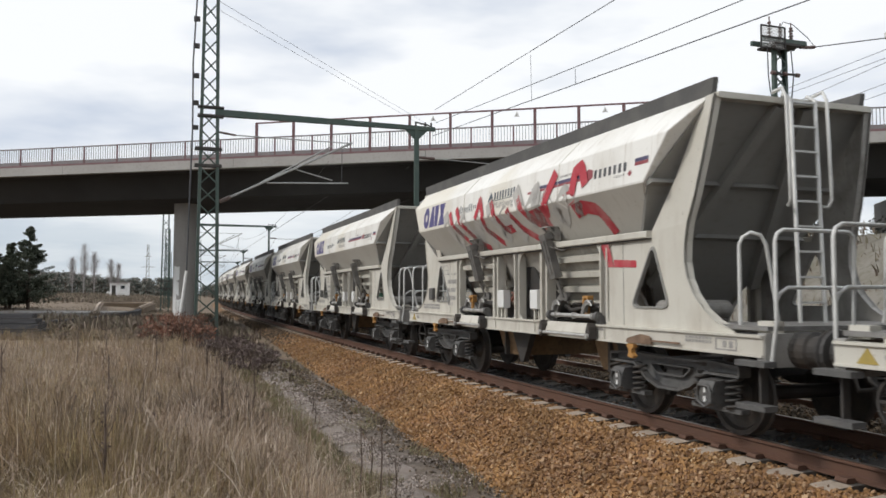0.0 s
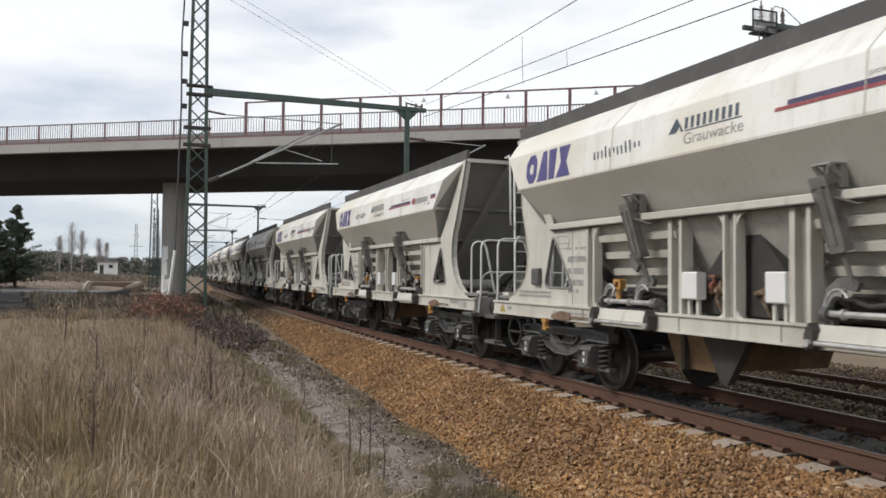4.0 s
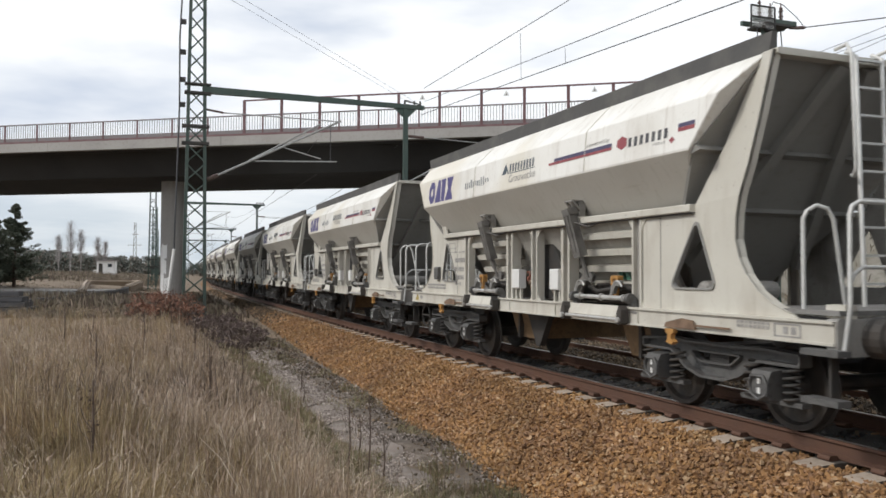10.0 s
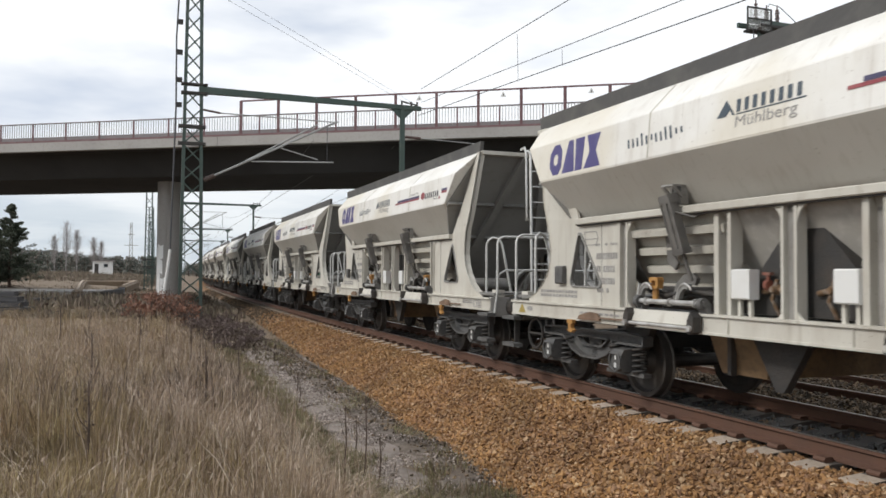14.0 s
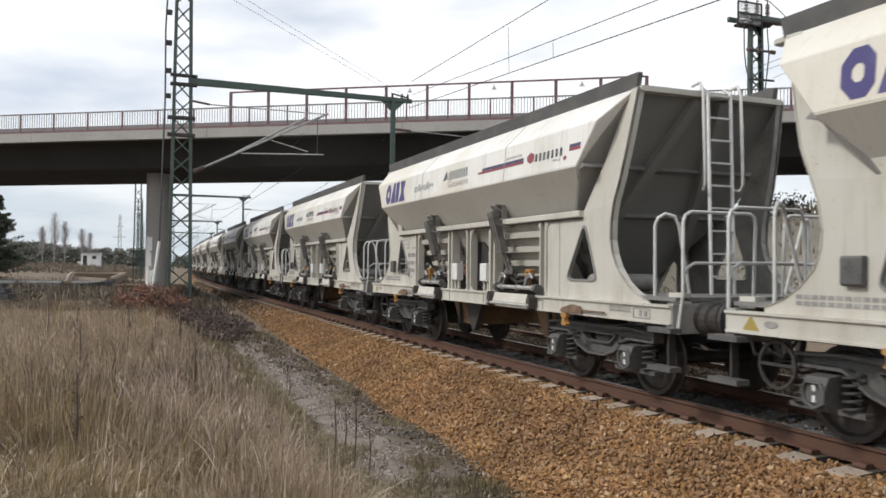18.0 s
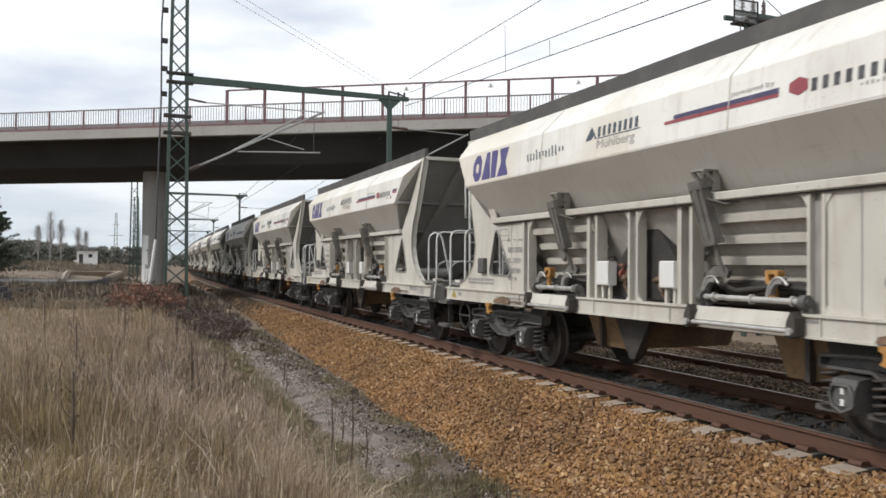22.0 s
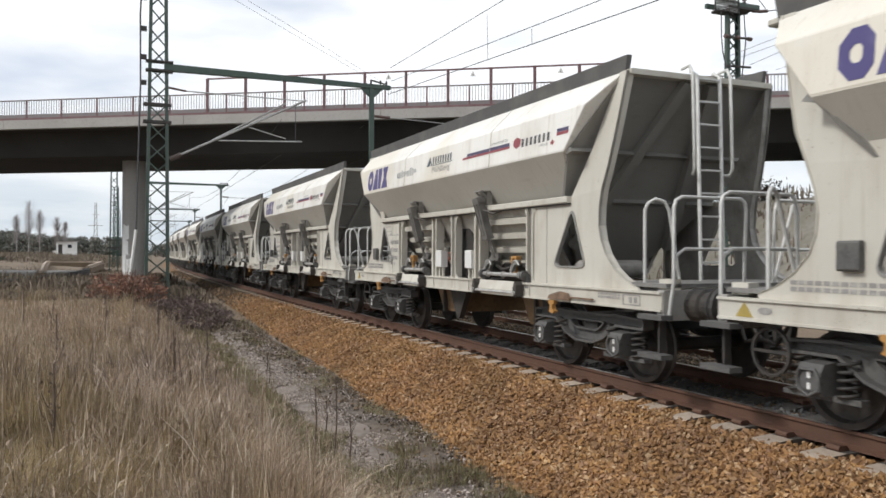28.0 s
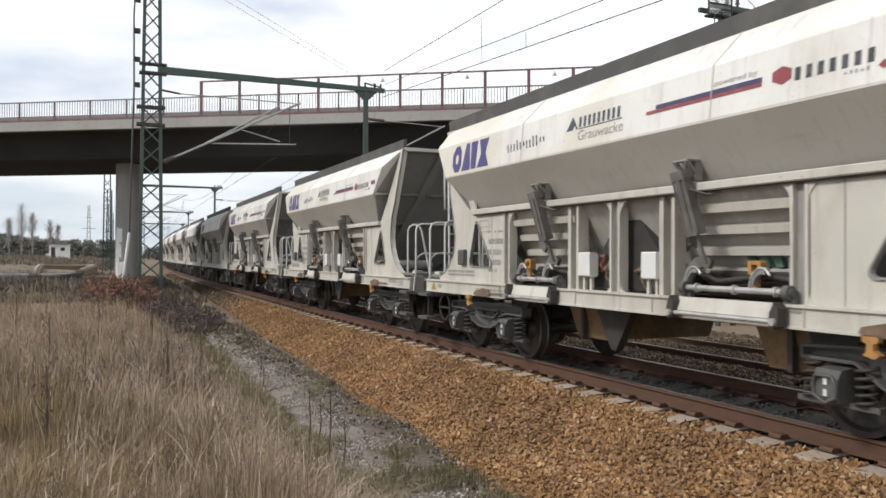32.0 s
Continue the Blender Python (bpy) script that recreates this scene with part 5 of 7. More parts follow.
def letters_on_side(w, text, x_start, width, z0, height, material, label):
    """Painted words on the hopper's band, read from the rear to the front."""
    cu = bpy.data.curves.new("words", "FONT")
    cu.body = text
    ob = bpy.data.objects.new("words", cu)
    scene.collection.objects.link(ob)
    me = bpy.data.meshes.new_from_object(ob.evaluated_get(bpy.context.evaluated_depsgraph_get()))
    bpy.data.objects.remove(ob)
    xs, ys = [v.co.x for v in me.vertices], [v.co.y for v in me.vertices]
    k, q = width / (max(xs) - min(xs)), height / (max(ys) - min(ys))
    lx, ly = min(xs), min(ys)
    for v in me.vertices:
        z = z0 + (v.co.y - ly) * q
        v.co = (x_start - (v.co.x - lx) * k, side_y(z) + 0.004, z)
    me.materials.clear()
    me.materials.append(material)
    me.name = "lettering"
    return part("lettering", me, None, w, label)


def wagon_signs(w, kind):
    rng = random.Random(5)
    g = Geo()
    # four chunky plain shapes: a cut-cornered block, a wedge, a leaning slab and a waisted block
    cut_oct = [(10.15, 3.12), (10.04, 3.0), (9.9, 3.0), (9.82, 3.1), (9.82, 3.33), (9.9, 3.43), (10.04, 3.43), (10.15, 3.31)]
    inner = [(9.985 + (x - 9.985) * 0.36, 3.215 + (z - 3.215) * 0.36) for x, z in cut_oct]
    for k in range(8):
        flat_poly(g, [cut_oct[k], cut_oct[(k + 1) % 8], inner[(k + 1) % 8], inner[k]])
    flat_poly(g, [(9.79, 3.0), (9.47, 3.0), (9.53, 3.44), (9.65, 3.44)])
    flat_poly(g, [(9.44, 3.0), (9.27, 3.0), (9.24, 3.44), (9.47, 3.44)])
    flat_poly(g, [(9.22, 3.0), (8.83, 3.0), (8.95, 3.22), (8.86, 3.44), (9.18, 3.44), (9.1, 3.22)])
    g.v = [(x - 0.12, y, z) for x, y, z in g.v]
    part("logo", g, LOGO_BLUE, w, "violet-blue painted block logo")
    part("lettering", word(Geo(), 8.1, 7.03, 3.12, 3.27, 12, rng, -0.22), INK_GREEN, w, "slanted dark lettering")
    g = Geo()
    flat_poly(g, [(6.55, 3.20), (6.42, 3.20), (6.36, 3.26), (6.33, 3.20), (6.29, 3.20), (6.42, 3.37)])
    word(g, 6.27, 5.39, 3.22, 3.35, 8 if kind == 0 else 9, rng, 0.0, True)
    mark(g, 5.39, 6.27, 3.195, 3.208)
    part("lettering", g, INK_GREEN, w, "dark blue-green company lettering")
    if kind == 1:
        letters_on_side(w, "Grauwacke", 6.28, 0.93, 3.05, 0.125, INK_SOFT, "thin grey lettering")
    else:
        letters_on_side(w, "M\u00fchlberg", 6.28, 0.80, 3.03, 0.15, INK_SOFT, "thin grey lettering")
    part("stripe", mark(mark(Geo(), 3.32, 4.8, 3.195, 3.24), 3.32, 4.4, 3.16, 3.195, 0.003), STRIPE_BLUE, w, "blue speed stripe")
    part("stripe", mark(Geo(), 3.32, 4.95, 3.155, 3.19, 0.006), SIGN_RED, w, "red speed stripe")
    letters_on_side(w, "powered by", 3.9, 0.56, 3.255, 0.07, INK_SOFT, "small grey lettering")
    g = Geo()
    flat_poly(g, [(3.2, 3.17), (3.09, 3.12), (2.99, 3.16), (2.99, 3.25), (3.09, 3.29), (3.2, 3.25)])
    part("logo", g, SIGN_RED, w, "red cube logo")
    g = Geo()
    word(g, 2.95, 2.13, 3.13, 3.245, 7, rng, 0.0, True)
    part("lettering", g, INK, w, "bold black lettering")
    part("lettering", word(Geo(), 2.45, 2.2, 3.07, 3.105, 5, rng), INK_SOFT, w)
    g = Geo()
    flat_poly(g, [(2.15, 3.09), (2.1, 3.05), (2.05, 3.09), (2.1, 3.13)])
    part("logo", g, SIGN_RED, w)
    part("flag", mark(Geo(), 1.72, 2.0, 3.21, 3.255), STRIPE_BLUE, w, "small blue and red flag mark")
    part("flag", mark(Geo(), 1.72, 2.0, 3.165, 3.208), SIGN_RED, w)

    def on_plate(g, x0, x1, z0, z1, y=1.2865):
        return g.box(x0, x1, y, y + 0.003, z0, z1)
    # rows of stencilled figures on the trailing side plate, as plain bars
    for z, h, xs in ((1.98, 0.035, (9.28, 8.75)), (1.80, 0.085, (9.26, 8.75)), (1.63, 0.085, (9.26, 8.75)), (1.47, 0.085, (9.26, 8.75)), (1.36, 0.06, (9.24, 8.95))):
        g = Geo()
        a, b = xs
        n = 9
        for k in range(n):
            if rng.random() < 0.8:
                x = b + (a - b) * k / n
                on_plate(g, x, x + (a - b) / n * 0.7, z, z + h)
        part("stencil", g, INK_SOFT, w, "grey stencilled figures")
    g = Geo()
    for z in (1.33, 1.27):
        for k in range(12):
            on_plate(g, 9.75 + 0.09 * k, 9.82 + 0.09 * k, z, z + 0.04)
    part("stencil", g, INK_SOFT, w)
    g = Geo()
    for a, b in (((9.55, 2.18), (9.25, 2.18)), ((9.25, 2.18), (9.2, 2.08)), ((9.2, 2.08), (9.52, 2.08)), ((9.52, 2.08), (9.55, 2.18)), ((9.52, 2.08), (9.52, 2.0)), ((9.52, 2.0), (9.26, 2.0)), ((9.26, 2.0), (9.2, 2.08))):
        g.beam((a[0], 1.288, a[1]), (b[0], 1.288, b[1]), 0.012, 0.004, (0, 1, 0))
    part("stencil", g, INK_SOFT, w, "outlined box sign")
    g = Geo()
    g.plate([(11.42, 1.0), (11.2, 1.0), (11.31, 1.14)], 1.353, 1.36)
    part("warning_sign", g, SIGN_YELLOW, w, "yellow warning triangle")
    g = Geo()
    g.plate([(11.05 + 0.09 * math.cos(k * math.pi / 7), 1.07 + 0.035 * math.sin(k * math.pi / 7)) for k in range(14)], 1.353, 1.358)
    part("stencil", g, INK_SOFT, w)
    for x0, x1, z in ((8.6, 9.6, 1.06), (0.78, 1.25, 1.10), (0.78, 1.25, 1.06), (3.0, 3.2, 1.1)):
        g = Geo()
        for k in range(8):
            g.box(x0 + (x1 - x0) * k / 8, x0 + (x1 - x0) * (k + 0.7) / 8, 1.353, 1.357, z, z + 0.03)
        part("stencil", g, INK_SOFT, w)
    g = cut_plate(Geo(), [(0.38, 1.0), (0.72, 1.0), (0.72, 1.13), (0.38, 1.13)], [[(0.4, 1.015), (0.7, 1.015), (0.7, 1.115), (0.4, 1.115)]], 1.353, 1.357)
    g.box(0.44, 0.5, 1.353, 1.357, 1.03, 1.1)
    g.box(0.54, 0.6, 1.353, 1.357, 1.03, 1.1)
    part("stencil", g, INK_SOFT, w)


def build_wagon(kind):
    w = thing("hopper_wagon", pose(0, 0, 0), "dusty white four-axle hopper wagon with sloped ends, rolling on the track", "railway wagon", "wagons of the goods train")
    wagon_body(w, (WHITE_PAINT, HOPPER_GREY))
    wagon_fittings(w, DUSTY_PAINT)
    wagon_signs(w, kind)
    bogie(w, 1.93)
    bogie(w, LONG - 1.93)
    return w


def build_far_wagon():
    """A wagon that only ever shows far off: the same shapes with fewer separate pieces."""
    w = thing("hopper_wagon", pose(0, 0, 0), "dusty white four-axle hopper wagon, far off on the track", "railway wagon", "wagons of the goods train")
    wagon_body(w, (WHITE_PAINT, HOPPER_GREY))
    for o in list(w.children_recursive):
        if o.name.startswith(("seam", "sill_rib", "rib", "ledge", "window_rim", "saddle")):
            bpy.data.objects.remove(o)
    for e in (False, True):
        g = Geo()
        for y in (-1.25, 0.24):
            g.tube([(-0.08, y, 1.2), (-0.08, y, 2.24), (-0.08, y + 1.0, 2.24), (-0.08, y + 1.0, 1.2)], 0.022, 5)
        part("handrail", flipped(g, e), GALV, w)
    g = Geo()
    for x in (4.43, LONG - 4.23):
        g.beam((x, 1.47, 2.52), (x - 0.06, 1.30, 1.80), 0.17, 0.15, (0, 1, 0))
    part("door_cylinder", g, SOOTY, w)
    for x in (1.93, LONG - 1.93):
        g = Geo().box(x - 1.28, x + 1.28, -1.08, 1.08, 0.5, 0.82)
        for d in (-0.9, 0.9):
            g.box(x + d - 0.2, x + d + 0.2, -1.25, 1.25, 0.33, 0.66)
        bo = part("bogie", g, BOGIE_GREY, w)
        for d in (-0.9, 0.9):
            g = Geo()
            for y in (0.7, -0.82):
                g.lathe([(0.46, y), (0.46, y + 0.12)], 16)
            ws = part("wheelset", g, WHEEL, bo)
            ws.location = (x + d, 0, 0.46)
    g = Geo()
    flat_poly(g, [(10.14, 3.02), (8.85, 3.02), (8.85, 3.43), (10.14, 3.43)])
    part("logo", g, LOGO_BLUE, w)
    return w


wagons = []
masters = [build_wagon(0), build_wagon(1), build_far_wagon()]
# which company's lettering each wagon carries
KINDS = {-8: 0, -7: 1, -6: 1, -5: 1, -4: 0, -3: 0, -2: 1, -1: 0, 0: 0, 1: 0, 2: 1, 3: 1, 4: 1, 5: 0, 6: 0, 7: 0, 8: 0, 9: 0, 10: 1, 11: 1}
used = set()
for i in range(-9, 27):
    k = KINDS.get(i, 0) if i < 14 else 2
    if k in used:
        w = copy_thing(masters[k], pose(0, 0, 0))
    else:
        w = masters[k]
        used.add(k)
    wagons.append((i, w))


def spray(w, strokes, width, material, label):
    """Sprayed strokes on the hopper's side: each a run of (x, z) with the paint's width."""
    g = Geo()
    for run in strokes:
        fine = []
        for (x0, z0), (x1, z1) in zip(run, run[1:]):
            n = max(2, int(abs(z1 - z0) / 0.02) + int(abs(x1 - x0) / 0.1))
            fine += [(x0 + (x1 - x0) * k / n, z0 + (z1 - z0) * k / n) for k in range(n)]
        fine.append(run[-1])
        v = []
        for i, (x, z) in enumerate(fine):
            a, b = fine[max(i - 1, 0)], fine[min(i + 1, len(fine) - 1)]
            d = Vector((b[0] - a[0], b[1] - a[1])).normalized()
            for s in (-1, 1):
                px, pz = x - d.y * s * width / 2, min(max(z + d.x * s * width / 2, 2.38), 3.47)
                v.append((px, side_y(pz) + 0.014, pz))
        g.add(v, [(2 * i, 2 * i + 1, 2 * i + 3, 2 * i + 2) for i in range(len(fine) - 1)])
    return part("graffiti", g, material, w, label)


by_number = dict(wagons)
tagged(by_number[-8], "white hopper wagon with large red graffiti along its side")
spray(by_number[-8], [[(8.7, 3.2), (8.4, 2.6), (7.8, 3.0)], [(7.8, 3.1), (7.4, 2.55), (7.0, 2.9), (6.7, 2.5)], [(6.5, 3.2), (6.2, 2.6), (5.8, 2.95), (5.5, 2.5)], [(5.4, 3.3), (5.0, 2.75), (4.6, 3.2), (4.7, 2.6)], [(4.4, 3.1), (4.0, 2.7), (3.7, 3.05), (3.4, 2.75)]], 0.26, GRAFFITI_PALE, "pale grey sprayed strokes")
spray(by_number[-8], [[(8.45, 3.2), (8.2, 2.85), (7.75, 2.45)], [(8.1, 3.25), (7.85, 2.95), (7.45, 2.55), (7.1, 2.42)], [(7.1, 2.95), (6.9, 3.3), (6.75, 3.0), (6.85, 2.75), (6.45, 2.48)], [(6.4, 3.2), (6.2, 2.9), (6.05, 2.68), (5.75, 2.7)], [(5.7, 3.0), (5.45, 2.66), (5.0, 2.42)], [(5.3, 3.15), (5.05, 2.8), (4.75, 2.66), (4.45, 2.68)]], 0.13, GRAFFITI_RED, "red sprayed strokes")
spray(by_number[-8], [[(4.95, 2.8), (4.4, 2.84), (4.28, 3.05), (4.0, 3.38)], [(3.72, 2.93), (3.5, 2.98), (3.42, 3.3), (3.25, 3.36), (3.13, 3.08)], [(3.62, 2.76), (3.3, 2.80), (3.02, 2.74), (2.95, 2.60), (2.9, 2.41)]], 0.18, GRAFFITI_RED, "broad red sprayed strokes")
g = Geo()
g.add([(3.12, 1.315, 2.28), (2.93, 1.315, 2.28), (2.82, 1.29, 1.95), (3.0, 1.29, 1.95), (2.3, 1.29, 1.93), (2.3, 1.29, 2.02), (2.83, 1.29, 2.05)], [(0, 1, 2, 3), (2, 4, 5, 6)])
part("graffiti", g, GRAFFITI_RED, by_number[-8])
for i in (-7, -5, -2, 2, 8, 11):
    g = Geo()
    for k in range(5):
        x, z = 3.3 + 0.17 * k, 1.57
        y = 1.26 - (2.33 - z) * 0.566 + 0.012
        g.plate([(x, z - 0.06), (x + 0.09, z - 0.06), (x + 0.14, z + 0.07), (x + 0.04, z + 0.07)], y, y + 0.05)
    part("graffiti", g, GRAFFITI_GREEN, by_number[i], "green sprayed marks")

g = Geo()
g.lathe([(0.02, -0.72), (0.10, -0.71), (0.155, -0.66), (0.165, -0.6), (0.165, 0.62), (0.155, 0.68), (0.10, 0.73), (0.02, 0.74)], 28, pose(1.55, 0.3, 1.42))
part("air_tank", g, FUNNEL_GREY, by_number[-3], "pale grey air tank under the end wall")
g = Geo()
scrawl = [[(2.72 + 0.085 * math.cos(k * math.pi / 5), 2.0 + 0.065 * math.sin(k * math.pi / 5)) for k in range(11)], [(2.72, 1.94), (2.79, 1.86), (2.80, 1.72), (2.83, 1.60)], [(2.72, 1.94), (2.62, 1.80), (2.66, 1.66)], [(2.76, 1.84), (2.64, 1.72), (2.74, 1.66)],
          [(2.78, 1.58), (2.64, 1.55), (2.66, 1.48), (2.78, 1.50)], [(2.62, 1.42), (2.74, 1.46), (2.79, 1.36), (2.70, 1.27), (2.60, 1.31)]]
for run in scrawl:
    g.tube([(x, 1.288, z) for x, z in run], 0.008, 4)
part("graffiti", g, GRIMY_SHADED_PAINT, by_number[7], "thin grey sprayed scrawl")

# ---- road bridge ----
EDGE = Vector((-3.775, 35.21, 0))
ROAD, OVER = Vector((0.9742, -0.2257, 0)), Vector((0.2257, 0.9742, 0))
BAY = 1.84


def road(a, n, z):
    """A place on the bridge: a metres along its near edge, n metres across it."""
    return EDGE + ROAD * a + OVER * n + Vector((0, 0, z))


def span(g, a0, a1, ring):
    """An outline across the bridge drawn out along it."""
    k = len(ring)
    v = [road(a, n, z) for a in (a0, a1) for n, z in ring]
    return g.add(v, [(i, (i + 1) % k, k + (i + 1) % k, k + i) for i in range(k)] + [tuple(range(k))[::-1], tuple(range(k, 2 * k))])


def build_bridge():
    b = thing("road_bridge", pose(0, 0, 0), "grey concrete road bridge over the railway, shade coloured into its underside", "bridge")
    # deck and girder coloured near black: the underside's shade is in it
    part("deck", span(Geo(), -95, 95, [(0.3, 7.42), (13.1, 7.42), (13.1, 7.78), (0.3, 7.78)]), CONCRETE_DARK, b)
    for k in range(-10, 10):
        a = k * 9.2 + 2.6
        part("edge_beam", span(Geo(), a + 0.01, a + 9.19, [(0.0, 7.4), (0.32, 7.4), (0.32, 7.84), (0.0, 7.82)]), CONCRETE, b)
    part("edge_beam", span(Geo(), -95, 95, [(13.08, 7.4), (13.4, 7.4), (13.4, 7.84), (13.08, 7.84)]), CONCRETE, b)
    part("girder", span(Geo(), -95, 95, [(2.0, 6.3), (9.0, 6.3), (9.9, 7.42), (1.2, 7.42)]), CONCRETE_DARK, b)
    for a in (-41.5, -11.7):
        g = Geo()
        p = road(a, 4.4, 0)
        g.lathe([(0.60, -6.32), (0.60, 1.2)], 28, Matrix.Translation((p.x, p.y, 0)) @ pose(0, 0, 0, -90, 0, 0))
        pier = part("pier", g, CONCRETE, b, "round concrete pier")
        if a > -20:
            g = Geo()
            for k, (a0, a1, z0, z1) in enumerate(((-2.45, -2.0, 0.5, 2.9), (-2.1, -1.75, 1.5, 2.2), (-1.95, -1.5, 0.3, 1.3), (-2.3, -1.7, 2.3, 3.0))):
                v = []
                for z in (z0, z1):
                    for j in range(5):
                        t = a0 + (a1 - a0) * j / 4
                        v.append((p.x + 0.606 * math.cos(t), p.y + 0.606 * math.sin(t), z + 0.05 * math.sin(9 * t + k)))
                g.add(v, [(j, j + 1, j + 6, j + 5) for j in range(4)])
            part("graffiti", g, PLASTER, pier, "white sprayed patches")
    g = Geo()
    span(g, 23.6, 26.2, [(0.8, -1), (12.8, -1), (12.8, 6.32), (0.8, 6.32)])
    part("abutment", g, CONCRETE, b, "concrete abutment wall")
    g = Geo()
    g.add([road(26.2, -4, -1), road(95, -30, -1), road(95, 42, -1), road(26.2, 17, -1), road(26.2, 0.5, 7.3), road(95, 0.5, 7.3), road(95, 13, 7.3), road(26.2, 13, 7.3)],
          [(0, 1, 5, 4), (1, 2, 6, 5), (2, 3, 7, 6), (3, 0, 4, 7), (4, 5, 6, 7)])
    tagged(part("embankment", g, GRASS_GROUND), "grassy earth embankment behind the abutment", "embankment", "", "structure")
    g = Geo()
    g.add([road(-60, -4, -1), road(-120, -30, -1), road(-120, 42, -1), road(-60, 17, -1), road(-60, 0.5, 7.3), road(-120, 0.5, 7.3), road(-120, 13, 7.3), road(-60, 13, 7.3)],
          [(0, 1, 5, 4), (1, 2, 6, 5), (2, 3, 7, 6), (3, 0, 4, 7), (4, 5, 6, 7)])
    tagged(part("embankment", g, GRASS_GROUND), "grassy earth embankment behind the abutment", "embankment", "", "structure")
    # railing on the near edge
    r = thing("bridge_railing", pose(0, 0, 0), "faded red and grey steel railing on the bridge's edge", "railing")
    part("base_rail", span(Geo(), -70, 40, [(0.08, 7.84), (0.26, 7.84), (0.26, 7.93), (0.08, 7.93)]), RED_PRIMER, r, "faded red base rail")
    part("top_rail", span(Geo(), -70, 40, [(0.13, 8.74), (0.2, 8.74), (0.2, 8.79), (0.13, 8.79)]), RAIL_GREY, r)
    part("low_rail", span(Geo(), -70, 40, [(0.15, 8.02), (0.18, 8.02), (0.18, 8.05), (0.15, 8.05)]), RAIL_GREY, r)
    part("screen_rail", span(Geo(), -3 * BAY, 7 * BAY, [(0.12, 9.42), (0.2, 9.42), (0.2, 9.48), (0.12, 9.48)]), RED_PRIMER, r)
    pm = Geo()
    for k in range(1, 14):
        a = BAY * k / 14
        p, q = ROAD * a + OVER * 0.165 + Vector((0, 0, 8.04)), ROAD * a + OVER * 0.165 + Vector((0, 0, 8.75))
        pm.beam(p, q, 0.022, 0.022)
    panel = pm.mesh("picket_panel", RAIL_GREY)
    pg = Geo().beam(OVER * 0.165 + Vector((0, 0, 7.93)), OVER * 0.165 + Vector((0, 0, 8.76)), 0.07, 0.07)
    post = pg.mesh("post", RED_PRIMER)
    tg = Geo().beam(OVER * 0.165 + Vector((0, 0, 7.93)), OVER * 0.165 + Vector((0, 0, 9.46)), 0.12, 0.12)
    tall = tg.mesh("screen_post", RED_PRIMER)
    for k in range(-36, 21):
        p = tagged(part("picket_panel", panel, None, r), kind="stuff")
        p.matrix_basis = Matrix.Translation(EDGE + ROAD * (k * BAY))
        if k in (1, 3, 5):
            g = Geo()
            c = ROAD * (k * BAY + 1.08) + EDGE + OVER * 0.1
            g.add([c + ROAD * dx + OVER * dn + Vector((0, 0, z)) for dn in (0, 0.02) for dx, z in ((-0.13, 9.12), (0.13, 9.12), (0, 9.36))], [(0, 1, 2), (5, 4, 3), (0, 3, 4, 1), (1, 4, 5, 2), (2, 5, 3, 0)])
            sg = part("warning_plate", g, CLEAN_WHITE, r, "small white warning triangle plate")
            g = Geo()
            g.add([c + ROAD * dx + OVER * -0.004 + Vector((0, 0, z)) for dx, z in ((-0.02, 9.15), (0.03, 9.15), (0.0, 9.28))], [(0, 1, 2)])
            part("symbol", g, INK, sg)
        high = -3 <= k <= 7
        p = part("screen_post" if high else "post", tall if high else post, None, r)
        p.matrix_basis = Matrix.Translation(EDGE + ROAD * (k * BAY))
        if -3 <= k < 7:
            p = part("post", post, None, r)
            p.matrix_basis = Matrix.Translation(EDGE + ROAD * ((k + 0.5) * BAY))
    # crash barrier along the roadway
    c = thing("crash_barrier", pose(0, 0, 0), "grey steel crash barrier along the roadway", "barrier")
    part("rail", span(Geo(), -70, 40, [(1.7, 8.2), (1.76, 8.2), (1.72, 8.3), (1.76, 8.4), (1.7, 8.4)]), RAIL_GREY, c)
    for k in range(-17, 10):
        g = Geo()
        g.beam(road(k * 4, 1.8, 7.78), road(k * 4, 1.8, 8.4), 0.1, 0.06)
        part("post", g, RED_PRIMER, c)
    far = thing("bridge_railing", pose(0, 0, 0), "grey steel railing on the bridge's far edge", "railing")
    part("top_rail", span(Geo(), -70, 40, [(9.2, 8.74), (9.27, 8.74), (9.27, 8.79), (9.2, 8.79)]), RAIL_GREY, far)
    for k in range(-36, 21):
        g = Geo()
        g.beam(road(k * BAY, 9.23, 7.84), road(k * BAY, 9.23, 8.76), 0.06, 0.06)
        part("post", g, RED_PRIMER, far)


build_bridge()

# ---- overhead line ----
ARM = Vector((0.935, 0.355, 0))


def mast_legs(m, foot, top, w0, w1, d, flange, material):
    """Two channel legs that lean together; each is a part of its own."""
    for sx in (-1, 1):
        g = Geo()
        g.beam((sx * w0 / 2, 0, foot), (sx * w1 / 2, 0, top), 0.02, d, (0, 1, 0))
        for sy in (-1, 1):
            k = sx * flange / 2
            g.beam((sx * w0 / 2 - k, sy * d / 2, foot), (sx * w1 / 2 - k, sy * d / 2, top), flange, 0.018, (0, 1, 0))
        part("leg", g, material, m)


def lacing(foot, top, w0, w1, d, step, bars):
    out = []
    n = int((top - foot) / step)
    for k in range(n):
        for sy in (-1, 1):
            za, zb = foot + step * k, foot + step * (k + 1)
            wa = (w0 + (w1 - w0) * (za - foot) / (top - foot)) / 2
            wb = (w0 + (w1 - w0) * (zb - foot) / (top - foot)) / 2
            s = 1 if (k + (sy > 0)) % 2 else -1
            out.append(((-s * wa, sy * d / 2, za), (s * wb, sy * d / 2, zb)))
    return out


